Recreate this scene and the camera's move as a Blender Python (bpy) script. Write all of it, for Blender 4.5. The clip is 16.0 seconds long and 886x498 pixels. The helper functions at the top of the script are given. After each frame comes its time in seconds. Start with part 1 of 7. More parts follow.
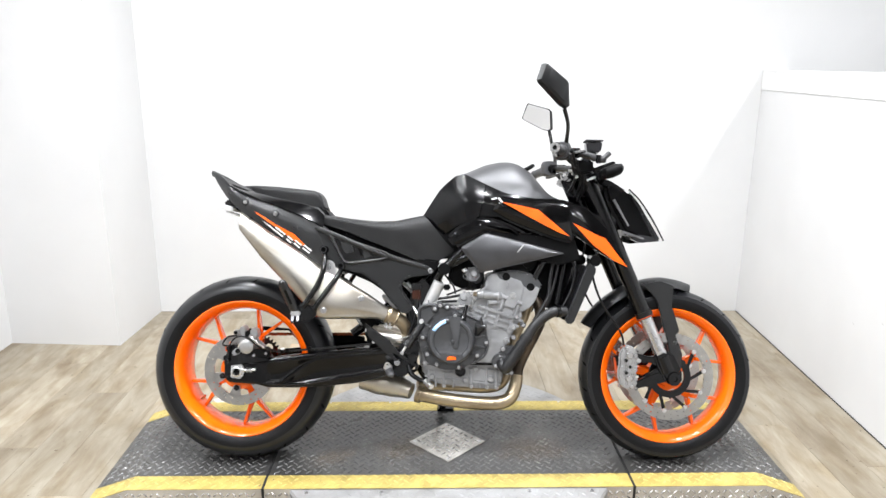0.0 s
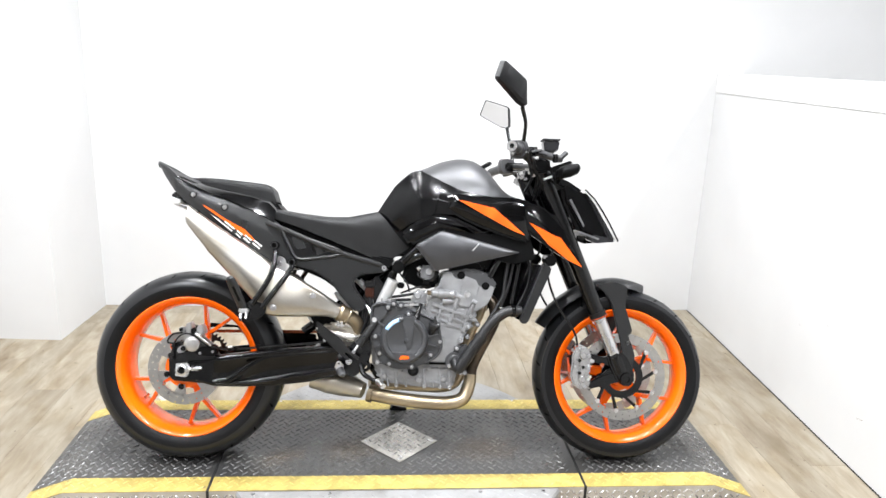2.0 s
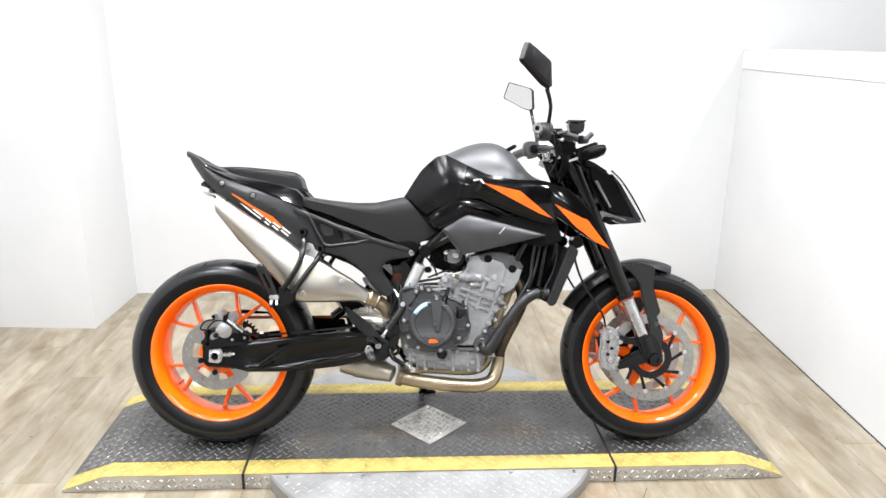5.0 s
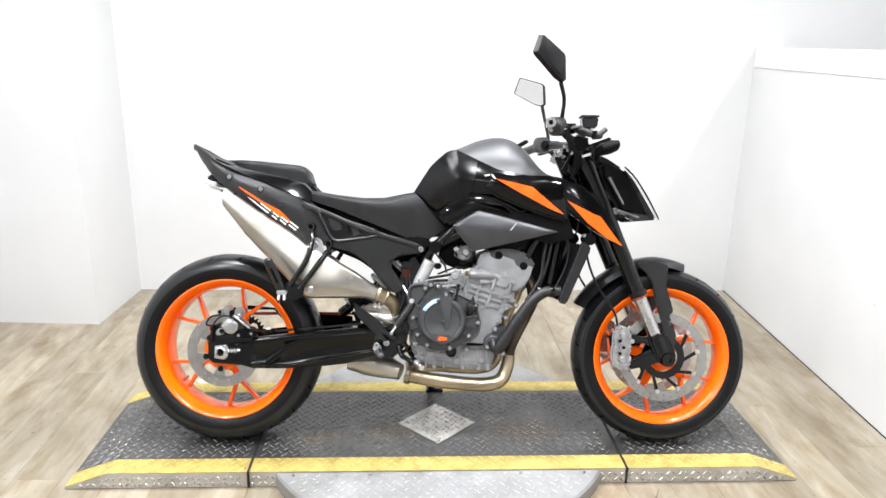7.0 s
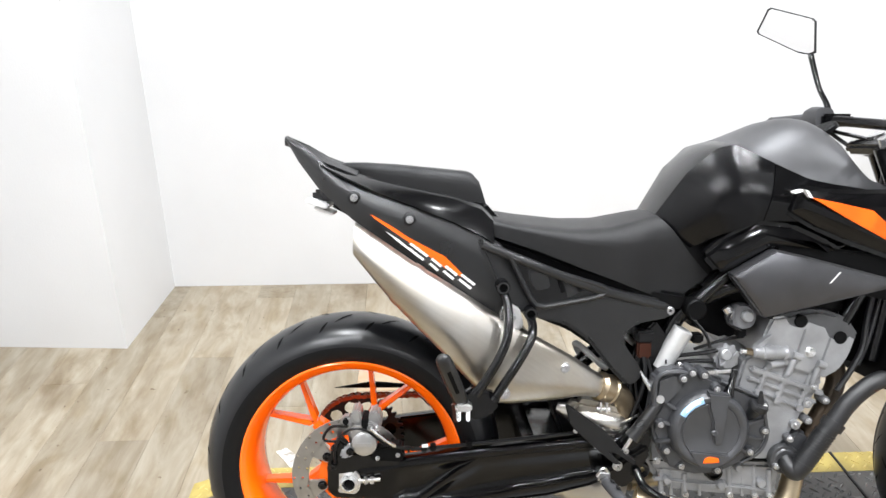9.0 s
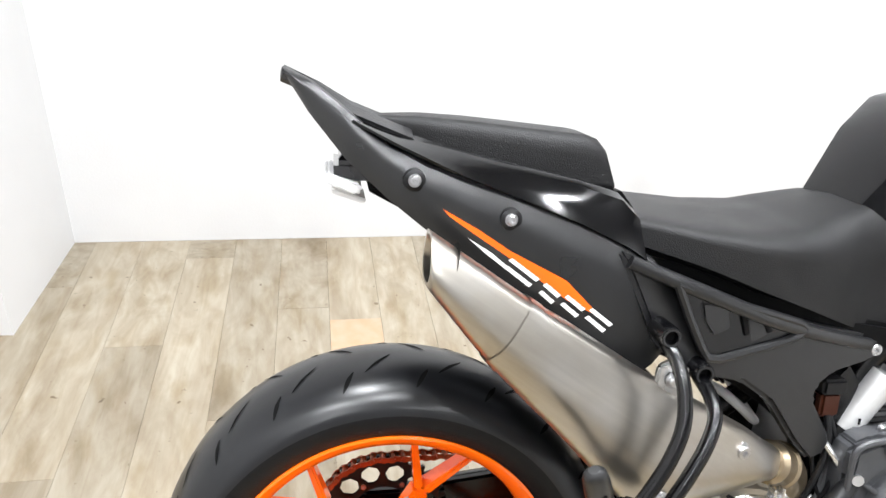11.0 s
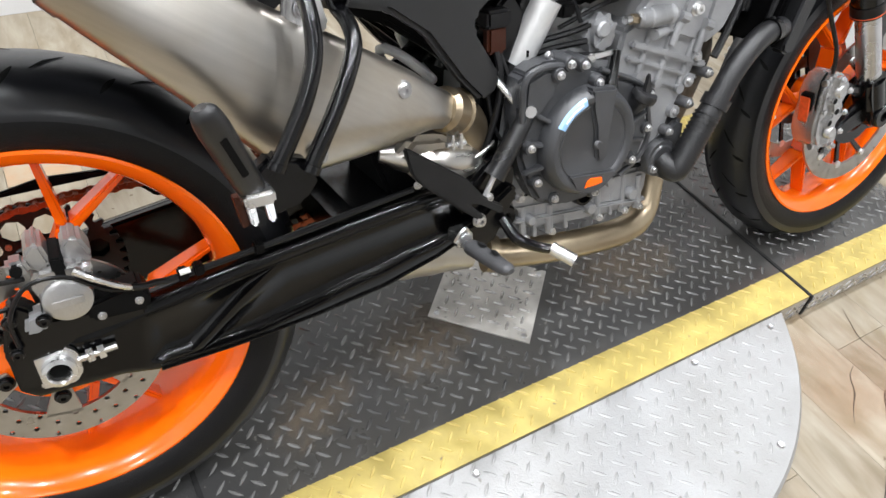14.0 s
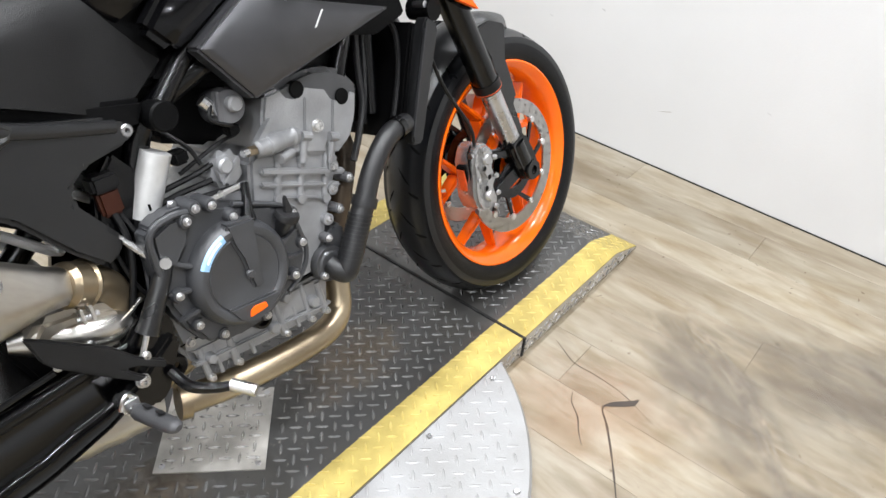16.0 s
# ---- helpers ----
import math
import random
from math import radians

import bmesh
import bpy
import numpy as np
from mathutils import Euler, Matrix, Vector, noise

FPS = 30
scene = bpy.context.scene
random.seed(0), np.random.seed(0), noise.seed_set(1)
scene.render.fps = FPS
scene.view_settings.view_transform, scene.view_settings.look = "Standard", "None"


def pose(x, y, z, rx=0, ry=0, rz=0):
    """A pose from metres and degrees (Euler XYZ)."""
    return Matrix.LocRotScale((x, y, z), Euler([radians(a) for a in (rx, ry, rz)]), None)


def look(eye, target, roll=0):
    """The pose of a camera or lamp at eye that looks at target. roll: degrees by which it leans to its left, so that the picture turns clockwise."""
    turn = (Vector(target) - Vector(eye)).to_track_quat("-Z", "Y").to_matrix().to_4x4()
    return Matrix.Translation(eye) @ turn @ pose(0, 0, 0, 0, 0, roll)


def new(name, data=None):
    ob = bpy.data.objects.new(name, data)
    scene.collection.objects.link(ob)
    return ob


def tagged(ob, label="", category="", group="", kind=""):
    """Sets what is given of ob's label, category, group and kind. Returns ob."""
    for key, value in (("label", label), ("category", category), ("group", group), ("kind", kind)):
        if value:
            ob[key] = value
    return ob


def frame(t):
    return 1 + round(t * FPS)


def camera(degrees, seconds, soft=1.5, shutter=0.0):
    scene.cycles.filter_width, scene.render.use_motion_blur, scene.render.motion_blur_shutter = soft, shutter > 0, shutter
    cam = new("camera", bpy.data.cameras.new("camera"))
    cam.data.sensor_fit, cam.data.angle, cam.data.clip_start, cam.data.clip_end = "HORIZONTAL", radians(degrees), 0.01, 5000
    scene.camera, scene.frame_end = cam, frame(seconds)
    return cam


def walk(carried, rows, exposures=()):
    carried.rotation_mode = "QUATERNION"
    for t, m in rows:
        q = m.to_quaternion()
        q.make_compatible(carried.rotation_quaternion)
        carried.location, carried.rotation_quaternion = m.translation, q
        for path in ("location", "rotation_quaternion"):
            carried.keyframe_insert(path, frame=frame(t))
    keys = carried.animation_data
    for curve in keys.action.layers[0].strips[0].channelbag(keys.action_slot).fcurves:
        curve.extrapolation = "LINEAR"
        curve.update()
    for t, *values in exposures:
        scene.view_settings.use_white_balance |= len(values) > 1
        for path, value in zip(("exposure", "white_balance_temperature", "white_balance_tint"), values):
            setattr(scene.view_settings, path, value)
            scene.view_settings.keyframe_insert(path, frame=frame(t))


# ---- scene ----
cam = camera(63.3, 16.0)

PATH = [
    (0, (-0.078, -2.364, 1.419), (-0.031, -0.433, 0.903), 0.4),
    (0.5, (-0.079, -2.359, 1.426), (-0.003, -0.43, 0.903), 0.6),
    (1, (-0.072, -2.356, 1.424), (0.046, -0.429, 0.903), 1.0),
    (1.5, (-0.06, -2.338, 1.411), (0.112, -0.423, 0.862), 2.1),
    (2, (-0.067, -2.325, 1.422), (0.098, -0.404, 0.892), 2.2),
    (2.5, (-0.085, -2.316, 1.436), (0.081, -0.402, 0.88), 3.7),
    (3, (-0.069, -2.32, 1.409), (0.081, -0.42, 0.801), 3.8),
    (3.5, (-0.078, -2.325, 1.411), (0.053, -0.422, 0.809), 2.3),
    (4, (-0.074, -2.337, 1.408), (0.041, -0.436, 0.799), 2.2),
    (4.5, (-0.065, -2.357, 1.418), (0.001, -0.44, 0.852), -0.0),
    (4.7, (-0.072, -2.346, 1.428), (0.03, -0.433, 0.851), 0.6),
    (7, (-0.108, -2.3, 1.399), (-0.009, -0.386, 0.826), 1.1),
    (7.5, (-0.235, -2.207, 1.397), (-0.115, -0.319, 0.748), -1.3),
    (8, (-0.245, -1.92, 1.358), (-0.376, -0.077, 0.593), -0.7),
    (8.5, (-0.373, -1.63, 1.38), (-0.587, 0.243, 0.709), -2.6),
    (8.7, (-0.469, -1.478, 1.409), (-0.521, 0.374, 0.656), -0.8),
    (10.8, (-0.79, -0.683, 1.32), (-0.437, 1.06, 0.406), 3.3),
    (11, (-0.797, -0.677, 1.281), (-0.452, 1.013, 0.269), 4.6),
    (11.5, (-0.798, -0.67, 1.163), (-0.468, 0.819, -0.131), 6.6),
    (12, (-0.794, -0.692, 1.099), (-0.457, 0.633, -0.36), 8.3),
    (12.5, (-0.799, -0.718, 1.067), (-0.474, 0.526, -0.464), 10.3),
    (13, (-0.771, -0.709, 1.061), (-0.378, 0.513, -0.472), 9.8),
    (13.5, (-0.703, -0.698, 1.07), (-0.112, 0.487, -0.429), 9.2),
    (14, (-0.637, -0.724, 1.084), (0.195, 0.45, -0.305), 7.7),
    (14.5, (-0.568, -0.764, 1.087), (0.425, 0.344, -0.249), 7.4),
    (15, (-0.527, -0.786, 1.105), (0.589, 0.268, -0.177), 6.8),
    (15.5, (-0.492, -0.818, 1.133), (0.727, 0.21, -0.074), 4.2),
    (16, (-0.464, -0.831, 1.173), (0.828, 0.115, -0.026), 5.0),
]
walk(cam, [(t, look(eye, target, roll)) for t, eye, target, roll in PATH], [(0, 0.29), (2.5, 0.38), (4.5, 0.34), (7, 0.3), (8.5, 0.25), (11, 0.42), (11.5, 0.42), (12, 0.34), (12.5, 0.22), (13, 0.12), (13.5, 0.04), (14, -0.04), (15, -0.07), (16, 0.02)])

# ---- light and exposure ----
world = bpy.data.worlds.new("world")
world.use_nodes = True
world.node_tree.nodes["Background"].inputs[0].default_value = (1, 1, 1, 1)
world.node_tree.nodes["Background"].inputs[1].default_value = 0.0
scene.world = world
CEIL = 3.0
# ceiling downlights: x, y, watts
# the lamp at x 2.5 is added, unseen, to brighten beyond the partition
LAMPS = [(-1.75, -2.5, 24.0), (1.0, -2.5, 24.0), (0.1, -3.3, 20.0), (-1.6, -1.0, 24.0), (0.3, -1.1, 22.0), (1.05, -0.9, 22.0), (-0.7, -0.75, 16.0),
         (-1.0, 0.30, 26.0), (-0.1, 0.30, 26.0), (0.8, 0.30, 26.0), (2.5, 0.3, 24.0)]
for lx, ly, watts in LAMPS:
    ld = bpy.data.lights.new("ceiling_lamp", "AREA")
    ld.shape, ld.size, ld.energy, ld.color, ld.spread = "DISK", 0.14, watts, (0.965, 0.99, 1.03), radians(150)
    lo = new("ceiling_lamp", ld)
    lo.matrix_world = pose(lx, ly, CEIL - 0.035)


# ---- helpers of this scene ----
def part(name, bm, material, parent, label="", sharp=35):
    """Links a bmesh as one mesh object under a thing or part."""
    bmesh.ops.recalc_face_normals(bm, faces=bm.faces)
    me = bpy.data.meshes.new(name)
    bm.to_mesh(me)
    bm.free()
    me.materials.append(material)
    me.polygons.foreach_set("use_smooth", [True] * len(me.polygons))
    me.set_sharp_from_angle(angle=radians(sharp))
    ob = new(name, me)
    ob.parent = parent
    if label:
        ob["label"] = label
    return ob


def raw(name, verts, faces, material, parent=None, label="", sharp=35):
    me = bpy.data.meshes.new(name)
    me.from_pydata(verts, [], faces)
    me.materials.append(material)
    me.polygons.foreach_set("use_smooth", [True] * len(me.polygons))
    me.set_sharp_from_angle(angle=radians(sharp))
    ob = new(name, me)
    ob.parent = parent
    if label:
        ob["label"] = label
    return ob


def mirror(bm):
    """Adds the copy on the other side of the bike's middle."""
    geo = bmesh.ops.duplicate(bm, geom=bm.verts[:] + bm.edges[:] + bm.faces[:])["geom"]
    for v in geo:
        if isinstance(v, bmesh.types.BMVert):
            v.co.y = -v.co.y
    return bm


def box(x0, y0, z0, x1, y1, z1, bevel=0.0, bm=None, segs=2):
    b = bmesh.new()
    bmesh.ops.create_cube(b, size=1, matrix=pose((x0 + x1) / 2, (y0 + y1) / 2, (z0 + z1) / 2) @ Matrix.Diagonal((x1 - x0, y1 - y0, z1 - z0, 1)))
    if bevel:
        bmesh.ops.bevel(b, geom=b.edges[:], offset=bevel, segments=segs, affect="EDGES", clamp_overlap=True)
    return join(bm, b)


def join(bm, b):
    if bm is None:
        return b
    me = bpy.data.meshes.new("tmp")
    b.to_mesh(me)
    b.free()
    bm.from_mesh(me)
    bpy.data.meshes.remove(me)
    return bm


def prism(pts, y0, y1, bevel=0.003, crown=None, bm=None, segs=2):
    """An outline in x, z drawn out from y0 to y1, with rounded edges; crown: (inset, rise) of a swell on the y1 side."""
    b = bmesh.new()
    fa = [b.verts.new((x, y0, z)) for x, z in pts]
    fb = [b.verts.new((x, y1, z)) for x, z in pts]
    n = len(pts)
    b.faces.new(fa)
    top = b.faces.new(fb[::-1])
    for i in range(n):
        b.faces.new((fa[i], fb[i], fb[(i + 1) % n], fa[(i + 1) % n]))
    bmesh.ops.recalc_face_normals(b, faces=b.faces)
    if bevel:
        bmesh.ops.bevel(b, geom=b.edges[:], offset=bevel, segments=segs, affect="EDGES", clamp_overlap=True)
    if crown:
        far = max(b.faces, key=lambda f: f.calc_area() if abs(f.calc_center_median().y - y1) < 1e-4 else 0)
        bmesh.ops.inset_region(b, faces=[far], thickness=crown[0], depth=crown[1], use_even_offset=True)
    return join(bm, b)


def smooth_path(pts, n):
    """A rounded line through the points."""
    p = [Vector(q) for q in pts]
    p = [p[0] * 2 - p[1]] + p + [p[-1] * 2 - p[-2]]
    out = []
    for i in range(1, len(p) - 2):
        for k in range(n):
            t = k / n
            out.append(0.5 * ((2 * p[i]) + (p[i + 1] - p[i - 1]) * t + (2 * p[i - 1] - 5 * p[i] + 4 * p[i + 1] - p[i + 2]) * t * t
                              + (3 * p[i] - p[i - 1] - 3 * p[i + 1] + p[i + 2]) * t ** 3))
    out.append(p[-2])
    return out


def tube(pts, r, segs=12, n=6, bm=None, flat=1.0, caps=True):
    """A pipe along the points; r: one radius or one for each point."""
    line = smooth_path(pts, n) if n > 1 else [Vector(q) for q in pts]
    if isinstance(r, (int, float)):
        rad = [r] * len(line)
    else:
        rad = [float(v) for v in np.interp(np.linspace(0, len(r) - 1, len(line)), range(len(r)), r)]
    b = bmesh.new()
    rings = []
    up = None
    for i, c in enumerate(line):
        d = (line[min(i + 1, len(line) - 1)] - line[max(i - 1, 0)]).normalized()
        if up is None:
            up = Vector((0, 1, 0)) if abs(d.y) < 0.9 else Vector((0, 0, 1))
        up = (up - d * up.dot(d)).normalized()
        s = d.cross(up)
        rings.append([b.verts.new(c + rad[i] * (math.cos(a) * s + flat * math.sin(a) * up)) for a in [2 * math.pi * k / segs for k in range(segs)]])
    for a, c in zip(rings, rings[1:]):
        for k in range(segs):
            b.faces.new((a[k], a[(k + 1) % segs], c[(k + 1) % segs], c[k]))
    if caps:
        b.faces.new(rings[0][::-1])
        b.faces.new(rings[-1])
    return join(bm, b)


def lathe(profile, cx=0.0, cz=0.0, segs=48, bm=None, closed=False, a0=0.0, a1=360.0):
    """A profile of (radius, y) turned about the y axis at x, z."""
    b = bmesh.new()
    full = a1 - a0 >= 360
    steps = segs if full else segs + 1
    rings = []
    for k in range(steps):
        a = radians(a0 + (a1 - a0) * k / segs)
        rings.append([b.verts.new((cx + r * math.cos(a), y, cz + r * math.sin(a))) for r, y in profile])
    m = len(profile)
    for k in range(segs):
        p, q = rings[k], rings[(k + 1) % steps]
        for i in range(m if closed else m - 1):
            j = (i + 1) % m
            b.faces.new((p[i], p[j], q[j], q[i]))
    bmesh.ops.remove_doubles(b, verts=b.verts, dist=1e-6)
    return join(bm, b)


def rod(p, q, r, segs=12, bm=None, r2=None):
    return tube([p, q], [r, r if r2 is None else r2], segs=segs, n=1, bm=bm)


def bar(p, q, w0, w1, d0, d1, bevel=0.002, bm=None):
    """A bar in the x, z plane from p to q, of width w and depth d along y at its two ends."""
    p, q = Vector(p), Vector(q)
    d = (q - p).normalized()
    s = Vector((d.z, 0, -d.x)).normalized()
    y = Vector((0, 1, 0))
    b = bmesh.new()
    vs = []
    for c, w, e in ((p, w0, d0), (q, w1, d1)):
        vs.append([b.verts.new(c + i * w / 2 * s + j * e / 2 * y) for i, j in ((-1, -1), (1, -1), (1, 1), (-1, 1))])
    b.faces.new(vs[0])
    b.faces.new(vs[1][::-1])
    for k in range(4):
        b.faces.new((vs[0][k], vs[1][k], vs[1][(k + 1) % 4], vs[0][(k + 1) % 4]))
    bmesh.ops.recalc_face_normals(b, faces=b.faces)
    if bevel:
        bmesh.ops.bevel(b, geom=b.edges[:], offset=bevel, segments=2, affect="EDGES", clamp_overlap=True)
    return join(bm, b)


def loft(sections, segs=20, bm=None, cap=True):
    """Rings at (x, y, z, half width, half height, squareness), joined along x."""
    b = bmesh.new()
    rings = []
    for x, yc, zc, w, h, e in sections:
        ring = []
        for k in range(segs):
            a = 2 * math.pi * k / segs
            c, s = math.cos(a), math.sin(a)
            ring.append(b.verts.new((x, yc + w * math.copysign(abs(c) ** (2 / e), c), zc + h * math.copysign(abs(s) ** (2 / e), s))))
        rings.append(ring)
    for p, q in zip(rings, rings[1:]):
        for k in range(segs):
            b.faces.new((p[k], p[(k + 1) % segs], q[(k + 1) % segs], q[k]))
    if cap:
        b.faces.new(rings[0][::-1])
        b.faces.new(rings[-1])
    return join(bm, b)


def sheet(rows, thick=0.0, bm=None):
    """A curved surface through rows of points, given a thickness inwards."""
    b = bmesh.new()
    vs = [[b.verts.new(p) for p in row] for row in rows]
    for p, q in zip(vs, vs[1:]):
        for k in range(len(p) - 1):
            b.faces.new((p[k], p[k + 1], q[k + 1], q[k]))
    if thick:
        bmesh.ops.recalc_face_normals(b, faces=b.faces)
        bmesh.ops.solidify(b, geom=b.faces[:], thickness=thick)
    return join(bm, b)


def curve(xs, ys):
    """A function that runs smoothly through the points."""
    return lambda x: float(np.interp(x, xs, ys))


# ---- materials ----
def material(name, base, rough=0.5, metal=0.0, var=0.12, scale=18.0, bump=0.0, bscale=300.0, coat=0.0, rvar=0.08, spread=0.0, stretch=None, tone=None, spec=0.5, fleck=None):
    """A surface with colour and gloss that vary at two scales; spread: how far single pieces differ; tone: a second colour for its blotches."""
    m = bpy.data.materials.new(name)
    m.use_nodes = True
    nt = m.node_tree
    N, L = nt.nodes, nt.links
    bsdf = N["Principled BSDF"]
    co = N.new("ShaderNodeTexCoord")
    mp = N.new("ShaderNodeMapping")
    L.new(co.outputs["Object"], mp.inputs[0])
    if stretch:
        mp.inputs["Scale"].default_value = stretch
    big = N.new("ShaderNodeTexNoise")
    big.inputs["Scale"].default_value, big.inputs["Detail"].default_value = scale, 6
    fine = N.new("ShaderNodeTexNoise")
    fine.inputs["Scale"].default_value, fine.inputs["Detail"].default_value = bscale, 3
    L.new(mp.outputs[0], big.inputs["Vector"])
    L.new(mp.outputs[0], fine.inputs["Vector"])
    ramp = N.new("ShaderNodeValToRGB")
    lo = tuple(c * (1 - var) for c in base) if tone is None else tone
    hi = tuple(min(1, c * (1 + var)) for c in base)
    ramp.color_ramp.elements[0].position, ramp.color_ramp.elements[1].position = 0.35, 0.65
    ramp.color_ramp.elements[0].color, ramp.color_ramp.elements[1].color = (*lo, 1), (*hi, 1)
    L.new(big.outputs[0], ramp.inputs[0])
    out = ramp.outputs[0]
    if spread:
        info = N.new("ShaderNodeObjectInfo")
        hsv = N.new("ShaderNodeHueSaturation")
        mr = N.new("ShaderNodeMapRange")
        mr.inputs[3].default_value, mr.inputs[4].default_value = 1 - spread, 1 + spread
        L.new(info.outputs["Random"], mr.inputs[0])
        L.new(mr.outputs[0], hsv.inputs["Value"])
        L.new(out, hsv.inputs["Color"])
        out = hsv.outputs[0]
    if fleck:
        # small worn or dirty specks: colour, size, threshold
        fn, fr, fm = N.new("ShaderNodeTexNoise"), N.new("ShaderNodeValToRGB"), N.new("ShaderNodeMix")
        L.new(co.outputs["Object"], fn.inputs["Vector"])
        fn.inputs["Scale"].default_value, fn.inputs["Detail"].default_value, fn.inputs["Roughness"].default_value = fleck[1], 5, 0.65
        fr.color_ramp.elements[0].position, fr.color_ramp.elements[1].position = fleck[2], fleck[2] + 0.05
        L.new(fn.outputs[0], fr.inputs[0])
        fm.data_type = "RGBA"
        L.new(fr.outputs[0], fm.inputs["Factor"])
        L.new(out, fm.inputs[6])
        fm.inputs[7].default_value = (*fleck[0], 1)
        out = fm.outputs[2]
    L.new(out, bsdf.inputs["Base Color"])
    rr = N.new("ShaderNodeMapRange")
    rr.inputs[3].default_value, rr.inputs[4].default_value = max(0.02, rough - rvar), min(1, rough + rvar)
    L.new(big.outputs[0], rr.inputs[0])
    L.new(rr.outputs[0], bsdf.inputs["Roughness"])
    bsdf.inputs["Metallic"].default_value = metal
    bsdf.inputs["Specular IOR Level"].default_value = spec
    bsdf.inputs["Coat Weight"].default_value = coat
    bsdf.inputs["Coat Roughness"].default_value = 0.04
    if bump:
        bp = N.new("ShaderNodeBump")
        bp.inputs["Strength"].default_value, bp.inputs["Distance"].default_value = bump, 0.002
        L.new(fine.outputs[0], bp.inputs["Height"])
        L.new(bp.outputs[0], bsdf.inputs["Normal"])
    return m


GLOSS = material("gloss_black", (0.002, 0.002, 0.0023), 0.12, rvar=0.05, spec=0.32)
MATTE = material("matte_black_plastic", (0.0022, 0.0022, 0.0024), 0.46, bump=0.25, bscale=900, spec=0.10)
GREYP = material("dark_grey_plastic", (0.0090, 0.0092, 0.0098), 0.31, bump=0.14, bscale=1100, spec=0.5)
SEAT = material("seat_vinyl", (0.0080, 0.0080, 0.0083), 0.42, bump=0.5, bscale=700, spec=0.28)
PAD = material("satin_black_paint", (0.0022, 0.0022, 0.0027), 0.19, spec=0.30, bump=0.08, bscale=700)
SILVER = material("grey_metallic_paint", (0.085, 0.085, 0.088), 0.42, metal=0.65, var=0.05, bump=0.06, bscale=900)
PANELG = material("grey_satin_paint", (0.085, 0.085, 0.09), 0.36, metal=0.8, var=0.06, bump=0.08, bscale=900)
ORANGE = material("orange_rim_paint", (0.99, 0.150, 0.003), 0.20, coat=0.35, var=0.03, rvar=0.05, spec=0.35)
DECAL = material("orange_decal", (0.95, 0.13, 0.006), 0.35, var=0.04, spec=0.3)
WHITED = material("white_decal", (0.82, 0.82, 0.82), 0.35, var=0.04)
RUBBER = material("tyre_rubber", (0.003, 0.003, 0.0035), 0.42, var=0.2, scale=9, bump=0.3, bscale=500, tone=(0.0045, 0.0045, 0.0052), spec=0.2)
# near-black for rubber, joints and the painted shade of holes and sipes
GROOVE = material("groove_shade_rubber", (0.003, 0.003, 0.003), 0.8, spec=0.1)
HOSE = material("hose_rubber", (0.0045, 0.0045, 0.005), 0.40, spec=0.3)
STEEL = material("brushed_steel", (0.60, 0.58, 0.545), 0.30, metal=1.0, var=0.06, scale=9, bump=0.06, bscale=300, stretch=(1, 5, 5))
BRONZE = material("heat_tinted_steel", (0.37, 0.305, 0.21), 0.31, metal=0.9, scale=9, var=0.16, tone=(0.27, 0.215, 0.145), bump=0.1)
CAST = material("cast_aluminium", (0.275, 0.278, 0.285), 0.33, metal=0.35, bump=0.5, bscale=600, var=0.16, spec=0.8)
ALU = material("machined_aluminium", (0.72, 0.72, 0.72), 0.28, metal=1.0)
DISC = material("brake_disc_steel", (0.42, 0.41, 0.395), 0.3, metal=1.0, var=0.08, scale=30)
CHROME = material("zinc_bolt", (0.56, 0.56, 0.57), 0.28, metal=1.0, var=0.1)
FRAMEB = material("black_powder_coat", (0.0013, 0.0013, 0.0016), 0.17, bump=0.10, bscale=800, rvar=0.06, spec=0.42)
ENGB = material("black_cast_cover", (0.038, 0.0392, 0.0425), 0.38, metal=0.1, bump=0.35, bscale=800, spec=0.7)
MIRROR = material("mirror_glass", (0.62, 0.61, 0.60), 0.03, metal=1.0, var=0.0, rvar=0.0)
SMOKE = material("smoked_lens", (0.02, 0.02, 0.022), 0.08, coat=0.5)
CHAINO = material("orange_chain", (0.36, 0.075, 0.02), 0.42, metal=0.6, scale=60, tone=(0.20, 0.06, 0.025))
SPROCK = material("black_sprocket", (0.015, 0.015, 0.015), 0.4, metal=0.5)
AMBER = material("amber_plastic", (0.034, 0.009, 0.004), 0.30, spec=0.3)
YELLOW = material("yellow_plate_paint", (0.40, 0.315, 0.095), 0.44, var=0.10, scale=22, bump=0.25, bscale=120, tone=(0.325, 0.255, 0.075), spec=0.3, fleck=((0.14, 0.11, 0.065), 42, 0.655))
TREADB = material("worn_black_plate", (0.034, 0.0335, 0.033), 0.29, var=0.3, scale=7, bump=0.25, tone=(0.060, 0.057, 0.052), spec=0.65, fleck=((0.18, 0.17, 0.155), 60, 0.66))
# lighter than the plate's same paint: worn tops and painted-in highlights
LUGB = material("worn_highlit_lug", (0.165, 0.163, 0.16), 0.25, metal=0.2, scale=9, tone=(0.075, 0.075, 0.075), spec=0.9)
TREADA = material("aluminium_plate", (0.262, 0.262, 0.262), 0.40, metal=0.25, var=0.16, scale=8, bump=0.25, tone=(0.235, 0.232, 0.225), fleck=((0.14, 0.13, 0.12), 34, 0.66))
# aluminium plate again, its base lightened to stand in for light on upright sides
SIDEA = material("lightened_side_plate", (0.46, 0.435, 0.395), 0.36, metal=0.25, var=0.12, scale=8, bump=0.25, tone=(0.38, 0.355, 0.315), fleck=((0.20, 0.17, 0.14), 34, 0.68))
WALL = material("white_wall_paint", (0.64, 0.64, 0.64), 0.6, var=0.02, scale=3, bump=0.25, bscale=160)
